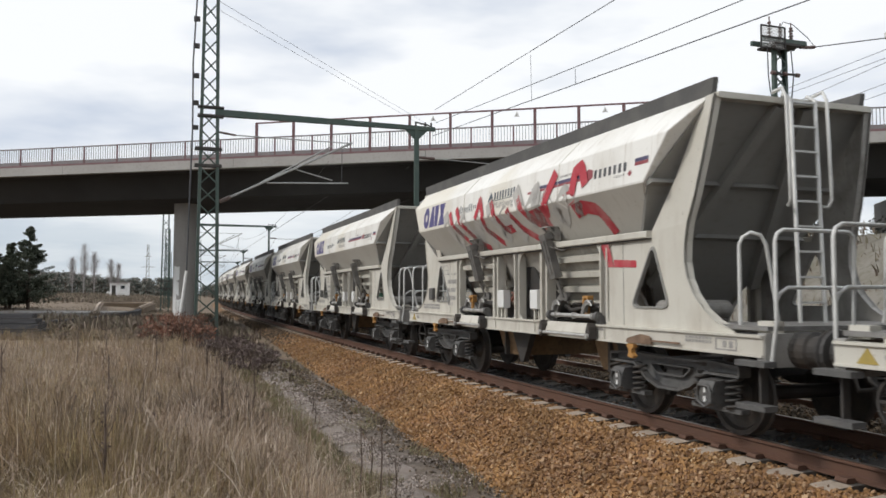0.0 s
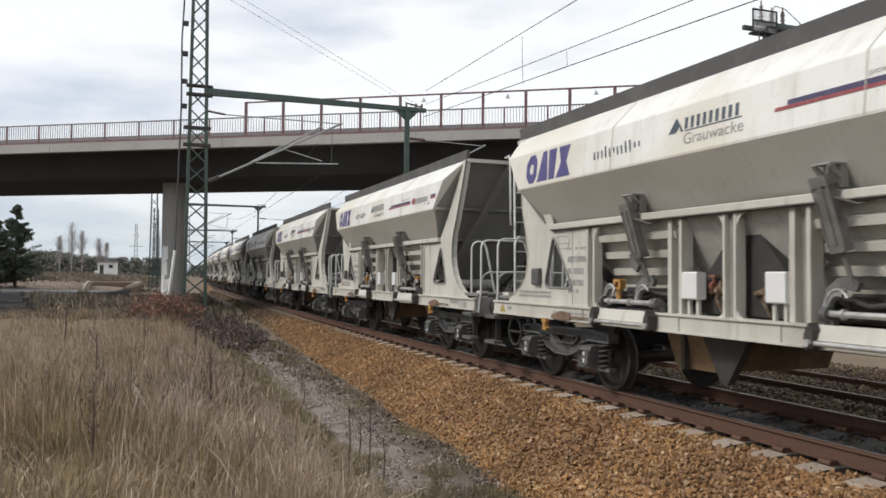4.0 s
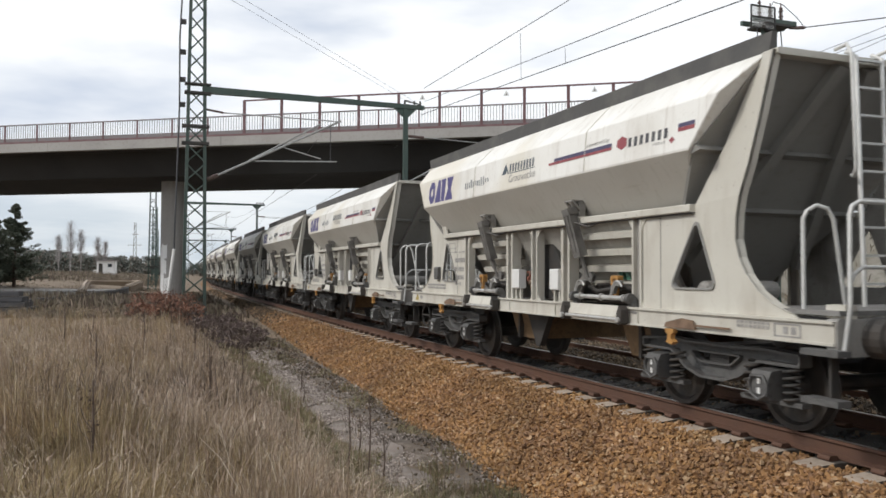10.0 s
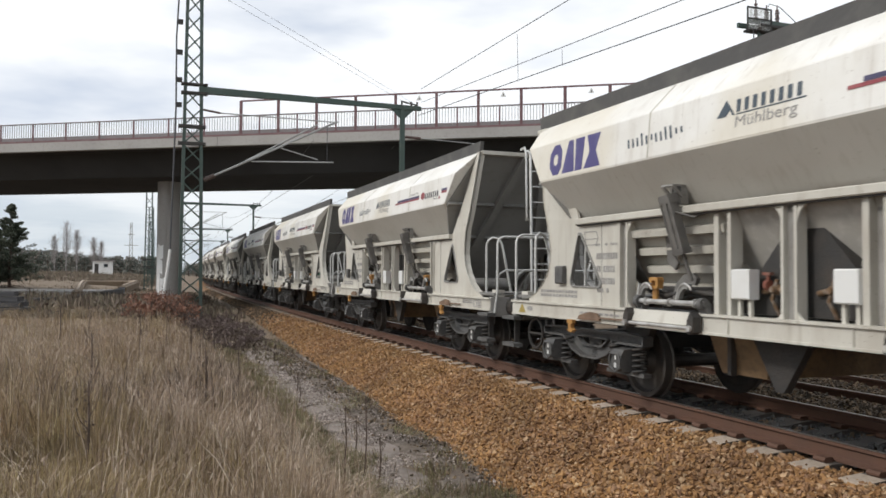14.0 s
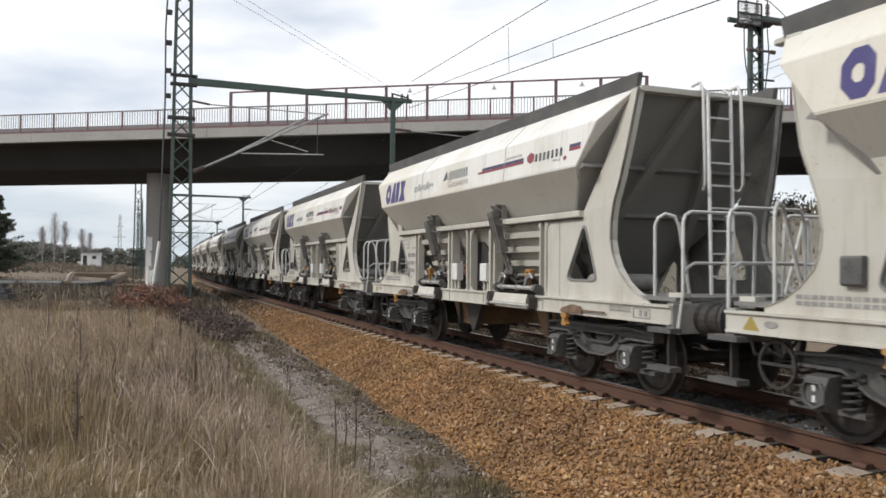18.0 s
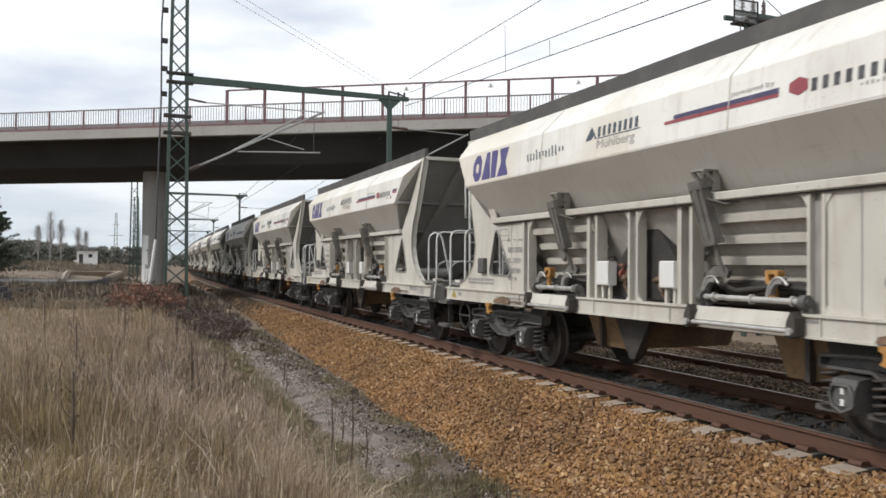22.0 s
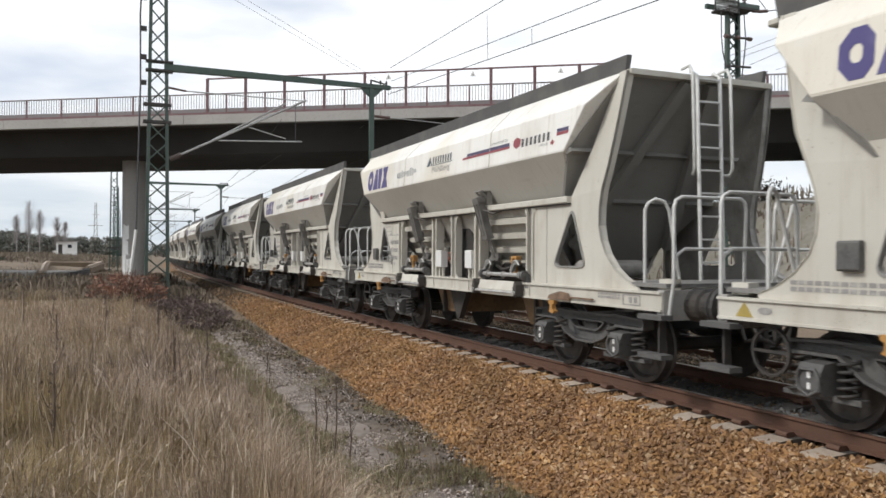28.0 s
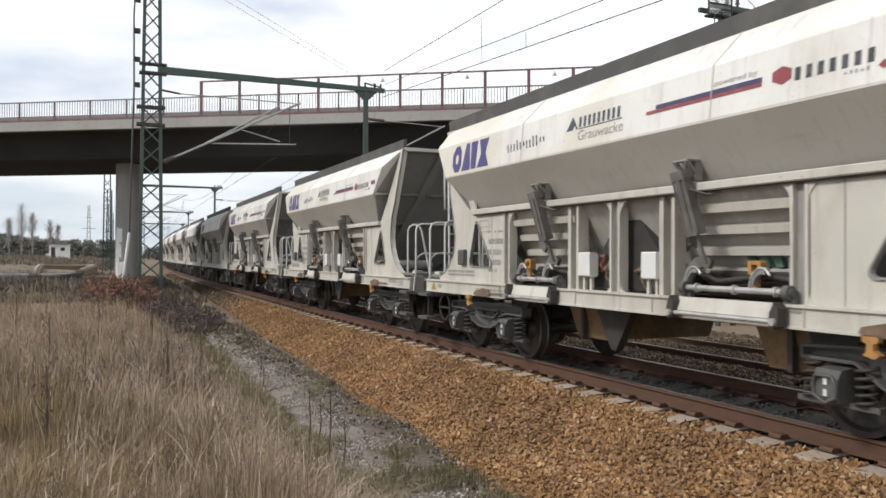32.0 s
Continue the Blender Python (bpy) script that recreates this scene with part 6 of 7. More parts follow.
def build_mast(x, y, arm=True):
    """A green lattice mast with its long arm over the near track, its hanging post, and its bracket."""
    m = thing("catenary_mast", pose(x, y, 0, 0, 0, math.degrees(math.atan2(0.355, 0.935))), "green lattice steel catenary mast beside the track", "mast", "masts of the overhead line")
    mast_legs(m, -0.3, 13.2, 0.84, 0.54, 0.20, 0.10, GREEN_MAST)
    for p, q in lacing(0.1, 13.0, 0.82, 0.54, 0.20, 0.68, 0.05):
        part("lacing_bar", Geo().beam(p, q, 0.05, 0.02, (0, 1, 0)), GREEN_MAST, m)
    for z in (6.25, 6.87):
        part("collar", Geo().box(-0.5, 0.45, -0.15, 0.15, z - 0.05, z + 0.05), DARK_STEEL, m)
    if not arm:
        return m
    g = Geo()
    g.box(-0.42, 0.5, -0.16, 0.16, 8.05, 8.13).box(-0.42, 0.5, -0.16, 0.16, 8.38, 8.44)
    part("arm_collar", g, DARK_STEEL, m)
    g = Geo()
    g.add([(0.2, -0.1, 8.1), (0.2, 0.1, 8.1), (0.2, 0.1, 8.35), (0.2, -0.1, 8.35), (8.75, -0.08, 8.14), (8.75, 0.08, 8.14), (8.75, 0.08, 8.3), (8.75, -0.08, 8.3)],
          [(0, 1, 2, 3), (7, 6, 5, 4), (0, 4, 5, 1), (1, 5, 6, 2), (2, 6, 7, 3), (3, 7, 4, 0)])
    part("long_arm", g, GREEN_MAST, m)
    g = Geo()
    g.box(7.89, 8.07, -0.07, 0.07, 4.6, 8.14)
    g.plate([(7.5, 8.14), (8.45, 8.14), (8.1, 7.8), (7.86, 7.8)], -0.03, 0.03)
    part("hanging_post", g, GREEN_MAST, m)
    g = Geo()
    for xx in (7.95, 8.35, 8.6):
        g.beam((xx, 0, 8.3), (xx, 0, 8.48), 0.06, 0.06)
    g.beam((7.9, -0.25, 8.4), (8.7, 0.25, 8.4), 0.05, 0.05)
    part("arm_head", g, DARK_STEEL, m)
    # bracket over the near track
    g = Geo()
    g.tube([(0.75, 0, 5.12), (5.35, 0, 7.45)], 0.042, 8)
    br = part("bracket_tube", g, PALE_STEEL, m, "pale bracket tube")
    part("tie_tube", Geo().tube([(0.95, 0, 7.44), (5.3, 0, 7.42)], 0.022, 6), PALE_STEEL, br)
    part("tie_tube", Geo().tube([(0.35, 0, 7.52), (0.95, 0, 7.44)], 0.04, 6), INSULATOR, br)
    part("brace_tube", Geo().tube([(1.9, 0.12, 5.74), (4.6, 0.12, 7.3)], 0.032, 7), PALE_STEEL, br)
    part("steady_tube", Geo().tube([(2.1, 0, 5.72), (5.2, 0, 5.86)], 0.028, 7), PALE_STEEL, br)
    part("steady_arm", Geo().tube([(3.2, 0.1, 6.3), (4.6, 0.1, 5.95)], 0.022, 6), PALE_STEEL, br)
    part("drop_bar", Geo().tube([(4.95, 0, 7.3), (4.95, 0, 5.86)], 0.014, 5), WIRE_MAT, br)
    g = Geo()
    for k in range(7):
        t = k / 6
        g.tube([(0.42 + 0.33 * t, 0, 4.95 + 0.17 * t), (0.45 + 0.33 * t, 0, 4.965 + 0.17 * t)], 0.085, 8)
    part("insulator", g, INSULATOR, br)
    # bracket on the hanging post for the second track
    br = part("bracket_tube", Geo().tube([(8.1, 0, 5.2), (11.4, 0, 7.0)], 0.035, 7), PALE_STEEL, m)
    part("tie_tube", Geo().tube([(8.1, 0, 7.05), (11.4, 0, 6.95)], 0.02, 6), PALE_STEEL, br)
    part("steady_tube", Geo().tube([(8.6, 0, 5.5), (11.2, 0, 5.65)], 0.022, 6), PALE_STEEL, br)
    part("insulator", Geo().tube([(8.1, 0, 7.05), (8.75, 0, 7.03)], 0.06, 8), INSULATOR, br)
    # cable down the outer leg, ending in a white pipe
    part("cable", Geo().tube([(-0.5, -0.2, 12.8), (-0.62, -0.25, 10), (-0.6, -0.25, 7.5), (-0.66, -0.3, 5), (-0.72, -0.3, 2.35)], 0.03, 6), WIRE_MAT, m)
    part("cable_pipe", Geo().tube([(-0.72, -0.3, 2.4), (-1.0, -0.35, 0.0)], 0.05, 8), CLEAN_WHITE, m, "white plastic cable pipe")
    for z in (12.6, 11.6, 10.6, 9.5, 8.5, 7.6):
        part("clamp", Geo().box(-0.62, -0.4, -0.24, -0.1, z - 0.08, z + 0.08), DARK_STEEL, m)
    return m


first_mast = build_mast(-8.96, 29.0)
# the same masts further along the line
for s in (77.0, 126.0, 175.0):
    p = at(s, -5.35, 0)
    turn = math.degrees(math.atan2(0.355, 0.935)) - math.degrees(TRACK_BEND * (s - 26))
    copy_thing(first_mast, pose(p.x, p.y, 0.2, 0, 0, turn))
for x, y, z in ((-25.3, 70, 0.5), (-33.0, 92, 0.8), (-41.5, 116, 0.8), (-50.5, 142, 0.8)):
    q = build_mast(x, y, False) if y == 70 else copy_thing(back_mast, pose(x, y, -4.2, 0, 0, 20))
    if y == 70:
        back_mast = q
        q.matrix_basis = pose(x, y, -4.2, 0, 0, 20)


def build_switch_mast():
    m = thing("switch_mast", pose(9.0, 22.0, 0, 0, 0, 20), "green lattice mast with line switch, insulators and a wire-mesh panel", "mast")
    mast_legs(m, -0.5, 8.5, 0.60, 0.40, 0.14, 0.06, GREEN_MAST)
    for p, q in lacing(0.0, 8.4, 0.58, 0.38, 0.14, 0.36, 0.04):
        part("lacing_bar", Geo().beam(p, q, 0.04, 0.02, (0, 1, 0)), GREEN_MAST, m)
    for y in (-0.22, 0.22):
        part("cross_beam", Geo().beam((-0.75, y, 8.52), (0.72, y, 8.52), 0.09, 0.12), GREEN_MAST, m)
    part("cross_beam", Geo().beam((-0.55, -0.4, 8.28), (0.35, 0.3, 8.34), 0.08, 0.08), DARK_STEEL, m)
    part("platform", Geo().box(-0.45, 0.45, -0.35, 0.35, 8.38, 8.44), DARK_STEEL, m)
    g = Geo()
    for a, b in (((-0.9, 8.25), (-0.1, 8.25)), ((-0.1, 8.25), (-0.1, 8.85)), ((-0.1, 8.85), (-0.9, 8.85)), ((-0.9, 8.85), (-0.9, 8.25)), ((-0.9, 8.55), (-0.1, 8.55))):
        g.beam((a[0], -0.34, a[1]), (b[0], -0.34, b[1]), 0.035, 0.03, (0, 1, 0))
    bd = part("board_frame", g, DARK_STEEL, m)
    g = Geo()
    for k in range(19):
        g.beam((-0.88 + 0.0422 * k, -0.325, 8.26), (-0.88 + 0.0422 * k, -0.325, 8.84), 0.007, 0.007)
    for k in range(14):
        g.beam((-0.9, -0.325, 8.28 + 0.0422 * k), (-0.1, -0.325, 8.28 + 0.0422 * k), 0.007, 0.007)
    part("wire_mesh", g, GALV, bd, "pale wire mesh")
    for x, h in ((-0.32, 9.15), (0.05, 9.0), (0.42, 9.05)):
        g = Geo()
        for k in range(6):
            g.tube([(x, 0, 8.6 + (h - 8.6) * k / 6), (x, 0, 8.6 + (h - 8.6) * k / 6 + 0.04)], 0.05 if k % 2 else 0.065, 8)
        g.tube([(x, 0, 8.5), (x, 0, h + 0.1)], 0.02, 6)
        part("insulator", g, INSULATOR, m)
    for s in (-1, 1):
        part("jumper", Geo().tube([(s * 0.40, 0, 8.45), (s * 0.43, -0.05, 7.6), (s * 0.38, -0.05, 7.2), (s * 0.25, -0.1, 6.6), (s * 0.22, -0.1, 5.8)], 0.018, 6), WIRE_MAT, m)
    for z in (7.6, 6.8):
        part("cross_arm", Geo().beam((-0.42, -0.2, z), (0.46, -0.2, z + 0.03), 0.05, 0.05), DARK_STEEL, m)
    for x in (-0.4, 0.0, 0.42):
        part("insulator", Geo().tube([(x - 0.05, -0.2, 7.62), (x + 0.06, -0.2, 7.62)], 0.06, 8), INSULATOR, m)
    part("jumper", Geo().tube([(0.1, 0, 9.05), (0.25, 0.1, 9.2), (0.6, 0.1, 9.15), (1.0, 0, 8.8), (1.2, 0, 8.62)], 0.012, 5), WIRE_MAT, m)
    part("strain_insulator", Geo().tube([(0.72, 0, 8.5), (1.0, 0, 8.52), (1.25, 0, 8.56)], 0.05, 8), INSULATOR, m)
    part("strain_wire", Geo().tube([(1.25, 0, 8.56), (6.5, -1.2, 9.4), (12, -2.4, 10.2)], 0.016, 5), WIRE_MAT, m)
    return m


build_switch_mast()


def wire(a, b, r=0.011, sag=0.0, label="thin dark overhead wire"):
    a, b = Vector(a), Vector(b)
    pts = [a.lerp(b, k / 16) - Vector((0, 0, sag * 4 * (k / 16) * (1 - k / 16))) for k in range(17)]
    return tagged(part("overhead_wire", Geo().tube(pts, r, 5), WIRE_MAT), label, "wire", "wires of the overhead line")


HEAD = Vector((-8.96, 29.0, 0)) + ARM * 8.3 + Vector((0, 0, 8.38))


wire((6.76, 9.20, 8.04), (-0.73, 30.32, 8.61), 0.011)
wire((9.83, 3.80, 6.41), (-0.71, 30.68, 8.18), 0.011)
wire((11.24, 2.40, 6.18), (-0.81, 30.24, 7.59), 0.013)
wire((2.26, 23.40, 8.65), (2.29, 23.40, 7.25), 0.007, 0, "thin vertical dropper wire")
wire((3.15, 20.60, 7.43), (3.16, 20.60, 7.01), 0.007, 0, "thin vertical dropper wire")
for a, b in (((16.95, 40, 12.0), (17.39, 32, 11.44)), ((17.51, 40, 11.91), (17.38, 32, 11.09)), ((18.06, 40, 11.62), (17.37, 32, 10.91)), ((19.18, 40, 11.24), (17.89, 33, 10.32)), ((21.02, 42, 11.6), (19.5, 36, 10.68))):
    a, b = Vector(a), Vector(b)
    wire(a + (a - b) * 0.3, b + (b - a) * 1.6, 0.012)
wire(HEAD + Vector((0, 0, 0.1)), (-6.6, 21.8, 9.75), 0.005)
wire(HEAD + Vector((-0.1, 0, 0)), (-6.6, 21.8, 9.5), 0.005)
for s0, s1 in ((28.2, 79), (79, 128), (128, 177)):
    for u in (-0.15, 3.5):
        wire(at(s0, u, 5.8), at(s1, u, 5.8), 0.012)
        wire(at(s0, u, 7.3), at(s1, u, 7.3), 0.011, 1.15)

# ---- withered grass, weeds, bushes, trees ----
def blades(name, spots, heights, material, label, category, bend=0.5, width=0.006):
    """Many curved blades joined into one mesh; each is a tapering strip of three lengths."""
    rng = np.random.default_rng(11)
    p = np.asarray(spots)
    n = len(p)
    h = np.asarray(heights)
    # neighbours lean together, gusts and treading turn whole patches
    a = 5.0 * np.sin(p[:, 0] * 1.1 + 1.3 * np.sin(p[:, 1] * 0.9)) + rng.normal(0, 1.3, n)
    d = np.stack([np.cos(a), np.sin(a), np.zeros(n)], -1)
    b = rng.uniform(0, 2 * np.pi, n)
    r = np.stack([np.cos(b), np.sin(b), np.zeros(n)], -1)
    k = (np.abs(rng.normal(0, 1, n)) * bend * (0.75 + 0.5 * np.sin(p[:, 0] * 2.3 + p[:, 1] * 1.7)))[:, None]
    wd = (width * (0.6 + 0.8 * rng.random(n)))[:, None]
    rows = []
    for t, w in ((0.0, 1.0), (0.4, 0.9), (0.75, 0.6), (1.0, 0.08)):
        c = p + np.array([0, 0, 1.0]) * (h * t * (1 - 0.28 * np.minimum(k[:, 0], 1.6) * t))[:, None] + d * (k * h[:, None] * t * t * 0.75)
        rows += [c - r * wd * w, c + r * wd * w]
    v = np.stack(rows, 1)
    f = np.array([(0, 1, 3, 2), (2, 3, 5, 4), (4, 5, 7, 6)])
    f = (f[None] + 8 * np.arange(n)[:, None, None]).reshape(-1, 4)
    return tagged(new(name, mesh_arrays(name, v.reshape(-1, 3), f, material, True)), label, category, "", "stuff")


def arched(name, spots, lengths, material, label, category, curl=1.6, width=0.003):
    """Long blades that rise, bow over and hang; each is a tapering strip of six lengths."""
    rng = np.random.default_rng(23)
    p = np.asarray(spots, float)
    n = len(p)
    h = np.asarray(lengths)[:, None] / 6
    a = rng.uniform(0, 2 * np.pi, n)
    d = np.stack([np.cos(a), np.sin(a), np.zeros(n)], -1)
    side = np.stack([-np.sin(a), np.cos(a), np.zeros(n)], -1)
    lean = np.abs(rng.normal(0.1, 0.25, n))[:, None]
    step = (curl * (0.35 + 0.9 * rng.random(n)))[:, None] / 6
    twist = rng.normal(0, 0.12, n)[:, None]
    wd = (width * (0.6 + 0.8 * rng.random(n)))[:, None]
    rows, c = [], p
    for k in range(7):
        w = wd * (1 - (k / 6) ** 2 * 0.93)
        rows += [c - side * w, c + side * w]
        b = lean + step * k * (0.5 + 0.16 * k)
        c = c + (np.array([0, 0, 1.0]) * np.cos(b) + d * np.sin(b) + side * twist * k * 0.4) * h
    v = np.stack(rows, 1)
    f = np.array([(2 * k, 2 * k + 1, 2 * k + 3, 2 * k + 2) for k in range(6)])
    f = (f[None] + 14 * np.arange(n)[:, None, None]).reshape(-1, 4)
    return tagged(new(name, mesh_arrays(name, v.reshape(-1, 3), f, material, True)), label, category, "", "stuff")


def lumpy(x, y):
    return ground_height(x, y) + 0.06 * noise.noise((x * 0.5, y * 0.5, 0))


def build_grass():
    rng = random.Random(21)
    spots, heights = [], []
    tries = 0
    while len(spots) < 165000 and tries < 80000:
        tries += 1
        # tufts, thicker near the eye
        r = 1.3 * (34 / 1.3) ** (rng.random() ** 0.85)
        a = radians(rng.uniform(-34, 20))
        x, y = r * math.sin(a), r * math.cos(a)
        s, u = plan(x, y)
        edge = -4.75 + 0.5 * noise.noise((s * 0.6, 1.7, 0)) + 0.25 * noise.noise((s * 2.1, 4.7, 0))
        if u > edge or (s > 15 and u > -4.9):
            continue
        tall = 0.55 + 0.5 * noise.noise((x * 0.35, y * 0.35, 9.0)) + 0.5 * noise.noise((x * 1.1, y * 1.1, 2.0))
        k = min(1.0, max(0.25, (edge - u) / 1.3)) * max(0.4, tall + 0.25)
        z = lumpy(x, y)
        n = 11 if r < 8 else 7
        for j in range(n):
            spots.append((x + rng.gauss(0, 0.05), y + rng.gauss(0, 0.05), z - 0.02))
            heights.append(k * rng.uniform(0.35, 1.0) * 0.60)
    blades("dry_grass", spots, heights, GRASS_DRY, "tall withered straw-coloured grass on the bank", "grass", 1.5, 0.0027)
    # seed-bearing pale stalks
    spots, heights = [], []
    for k in range(4200):
        r = rng.uniform(2.0, 22)
        a = radians(rng.uniform(-34, 8))
        x, y = r * math.sin(a), r * math.cos(a)
        if plan(x, y)[1] > -5.2:
            continue
        spots.append((x, y, lumpy(x, y)))
        heights.append(rng.uniform(0.5, 0.85))
    # feathery seed heads
    tips, sizes = [], []
    for (x, y, z), h in list(zip(spots, heights))[::5]:
        for j in range(7):
            tips.append((x + rng.gauss(0, 0.012), y + rng.gauss(0, 0.012), z + h * rng.uniform(0.66, 0.92)))
            sizes.append(rng.uniform(0.03, 0.07))
    # dark dead weeds low in the grass
    spots2, heights2 = [], []
    for k in range(1500):
        r = rng.uniform(3.0, 20)
        a = radians(rng.uniform(-34, 4))
        x, y = r * math.sin(a), r * math.cos(a)
        if plan(x, y)[1] > -5.4 or noise.noise((x * 0.45, y * 0.45, 41.0)) < 0.16:
            continue
        for j in range(9):
            spots2.append((x + rng.gauss(0, 0.09), y + rng.gauss(0, 0.09), lumpy(x, y) + rng.uniform(0.0, 0.2)))
            heights2.append(rng.uniform(0.2, 0.5))
    blades("dark_weeds", spots2, heights2, TWIG, "dark brown dead weeds among the grass", "weeds", 1.6, 0.004)
    blades("seed_heads", tips, sizes, STALK, "pale feathery seed heads of the dry grass", "grass", 0.9, 0.003)
    # long pale blades bowed over by the weather, in tussocks
    bowed, lengths = [], []
    for k in range(2300):
        r = 1.8 * (17 / 1.8) ** (rng.random() ** 0.8)
        a = radians(rng.uniform(-34, 16))
        x, y = r * math.sin(a), r * math.cos(a)
        s, u = plan(x, y)
        if u > -4.75 or noise.noise((x * 0.5, y * 0.5, 14.0)) < -0.12:
            continue
        z = lumpy(x, y)
        for j in range(rng.randint(4, 11)):
            bowed.append((x + rng.gauss(0, 0.06), y + rng.gauss(0, 0.06), z))
            lengths.append(rng.uniform(0.4, 0.85) * (0.7 if u > -5.3 else 1.0))
    arched("bowed_grass", bowed, lengths, PALE_BLADE, "long pale withered blades bowed over the grass", "grass", 2.3, 0.0019)
    blades("grass_stalks", spots, heights, STALK, "pale dry grass stalks above the rest", "grass", 1.1, 0.0026)
    # short green-brown grass on the sand's edges
    spots, heights = [], []
    for k in range(15000):
        s = rng.uniform(-7, 20)
        u = rng.choice((rng.gauss(-4.65, 0.2), rng.gauss(-4.6, 0.25), rng.gauss(-3.45, 0.28)))
        if noise.noise((s * 0.8, u * 1.5, 6.0)) < (0.14 if u > -4.4 else -0.35) - (0.15 if s < 5 and u > -3.9 else 0):
            continue
        p = at(s, u, 0)
        z = lumpy(p.x, p.y) + 0.02
        for j in range(4):
            spots.append((p.x + rng.gauss(0, 0.04), p.y + rng.gauss(0, 0.04), z))
            heights.append(rng.uniform(0.03, 0.09) * (2.4 if rng.random() < 0.18 else 1))
    for k in range(5200):
        s, u = rng.uniform(-6, 4.6), rng.uniform(-4.6, -3.2)
        if noise.noise((s * 1.1, u * 1.4, 31.0)) < 0.02 + 0.06 * max(0.0, s - 1.5):
            continue
        p = at(s, u, 0)
        for j in range(5):
            spots.append((p.x + rng.gauss(0, 0.05), p.y + rng.gauss(0, 0.05), lumpy(p.x, p.y) + 0.02))
            heights.append(rng.uniform(0.05, 0.19))
    blades("short_grass", spots, heights, GRASS_GREEN, "short dull green grass at the path's edge", "grass", 1.3, 0.0035)


PALE_BLADE = island_shade("pale_blade", [(0.0, (0.15, 0.10, 0.07)), (0.4, (0.27, 0.195, 0.135)), (0.75, (0.37, 0.29, 0.215)), (1.0, (0.60, 0.52, 0.42))], 0.65)
STALK = island_shade("pale_stalk", [(0.0, (0.20, 0.14, 0.10)), (0.6, (0.34, 0.25, 0.18)), (1.0, (0.56, 0.47, 0.38))], 0.7)
build_grass()


def twigs(g, rng, p, up, length, r, depth):
    """A forking twig."""
    q = p + up * length
    mid = p.lerp(q, 0.5) + Vector((rng.gauss(0, 0.06), rng.gauss(0, 0.06), 0)) * length
    g.tube([p, mid, q], r, 4, r * 0.55)
    if depth:
        for k in range(rng.randint(2, 3)):
            d = (up + Vector((rng.gauss(0, 0.55), rng.gauss(0, 0.55), rng.gauss(0.1, 0.3)))).normalized()
            twigs(g, rng, p.lerp(q, rng.uniform(0.45, 1.0)), d, length * rng.uniform(0.5, 0.8), r * 0.55, depth - 1)


def leaf_cloud(g, rng, centres, count, size, flat=0.5):
    """Small folded leaves strewn round the centres (place, radius)."""
    for c, rad in centres:
        for k in range(count):
            d = Vector((rng.gauss(0, 1), rng.gauss(0, 1), rng.gauss(0, 1))).normalized() * rad * rng.random() ** 0.4
            p = Vector(c) + Vector((d.x, d.y, d.z * flat))
            a = Vector((rng.gauss(0, 1), rng.gauss(0, 1), rng.gauss(0, 1))).normalized()
            b = a.orthogonal().normalized()
            s = size * rng.uniform(0.6, 1.4)
            g.add([p - a * s, p + b * s * 0.5, p + a * s, p - b * s * 0.5], [(0, 1, 2), (0, 2, 3)])


def leaf_array(name, centres, radii, count, size, material, seed, flat=0.9):
    """Many small leaves as one mesh from arrays: count round each centre."""
    rng = np.random.default_rng(seed)
    c = np.repeat(np.asarray(centres, float), count, 0)
    n = len(c)
    d = rng.normal(size=(n, 3))
    d *= (np.repeat(np.asarray(radii, float), count) * rng.random(n) ** 0.4 / np.linalg.norm(d, axis=1))[:, None]
    d[:, 2] *= flat
    a = rng.normal(size=(n, 3))
    a /= np.linalg.norm(a, axis=1, keepdims=True)
    b = np.cross(a, rng.normal(size=(n, 3)))
    b /= np.linalg.norm(b, axis=1, keepdims=True)
    s = (size * rng.uniform(0.6, 1.4, n))[:, None]
    p = c + d
    v = np.stack([p - a * s, p + b * s * 0.5, p + a * s, p - b * s * 0.5], 1)
    return mesh_arrays(name, v.reshape(-1, 3), np.arange(4 * n).reshape(-1, 4), material)


def build_bush(x, y, h, leaf, label, seed, leaves=60):
    rng = random.Random(seed)
    z = lumpy(x, y)
    b = thing("bush", pose(x, y, z), label, "bush", "bushes by the masts")
    g = Geo()
    for k in range(16):
        d = Vector((rng.gauss(0, 0.6), rng.gauss(0, 0.5), 1)).normalized()
        twigs(g, rng, Vector((rng.gauss(0, 0.12), rng.gauss(0, 0.12), -0.05)), d, h * rng.uniform(0.4, 0.65), 0.012, 2)
    part("twig_tangle", g, TWIG, b)
    if leaf:
        g = Geo()
        leaf_cloud(g, rng, [((rng.gauss(0, 0.35) * h, rng.gauss(0, 0.35) * h, h * rng.uniform(0.25, 0.8)), 0.28 * h) for k in range(9)], leaves, 0.035)
        part("foliage", g, leaf, b)
    return b


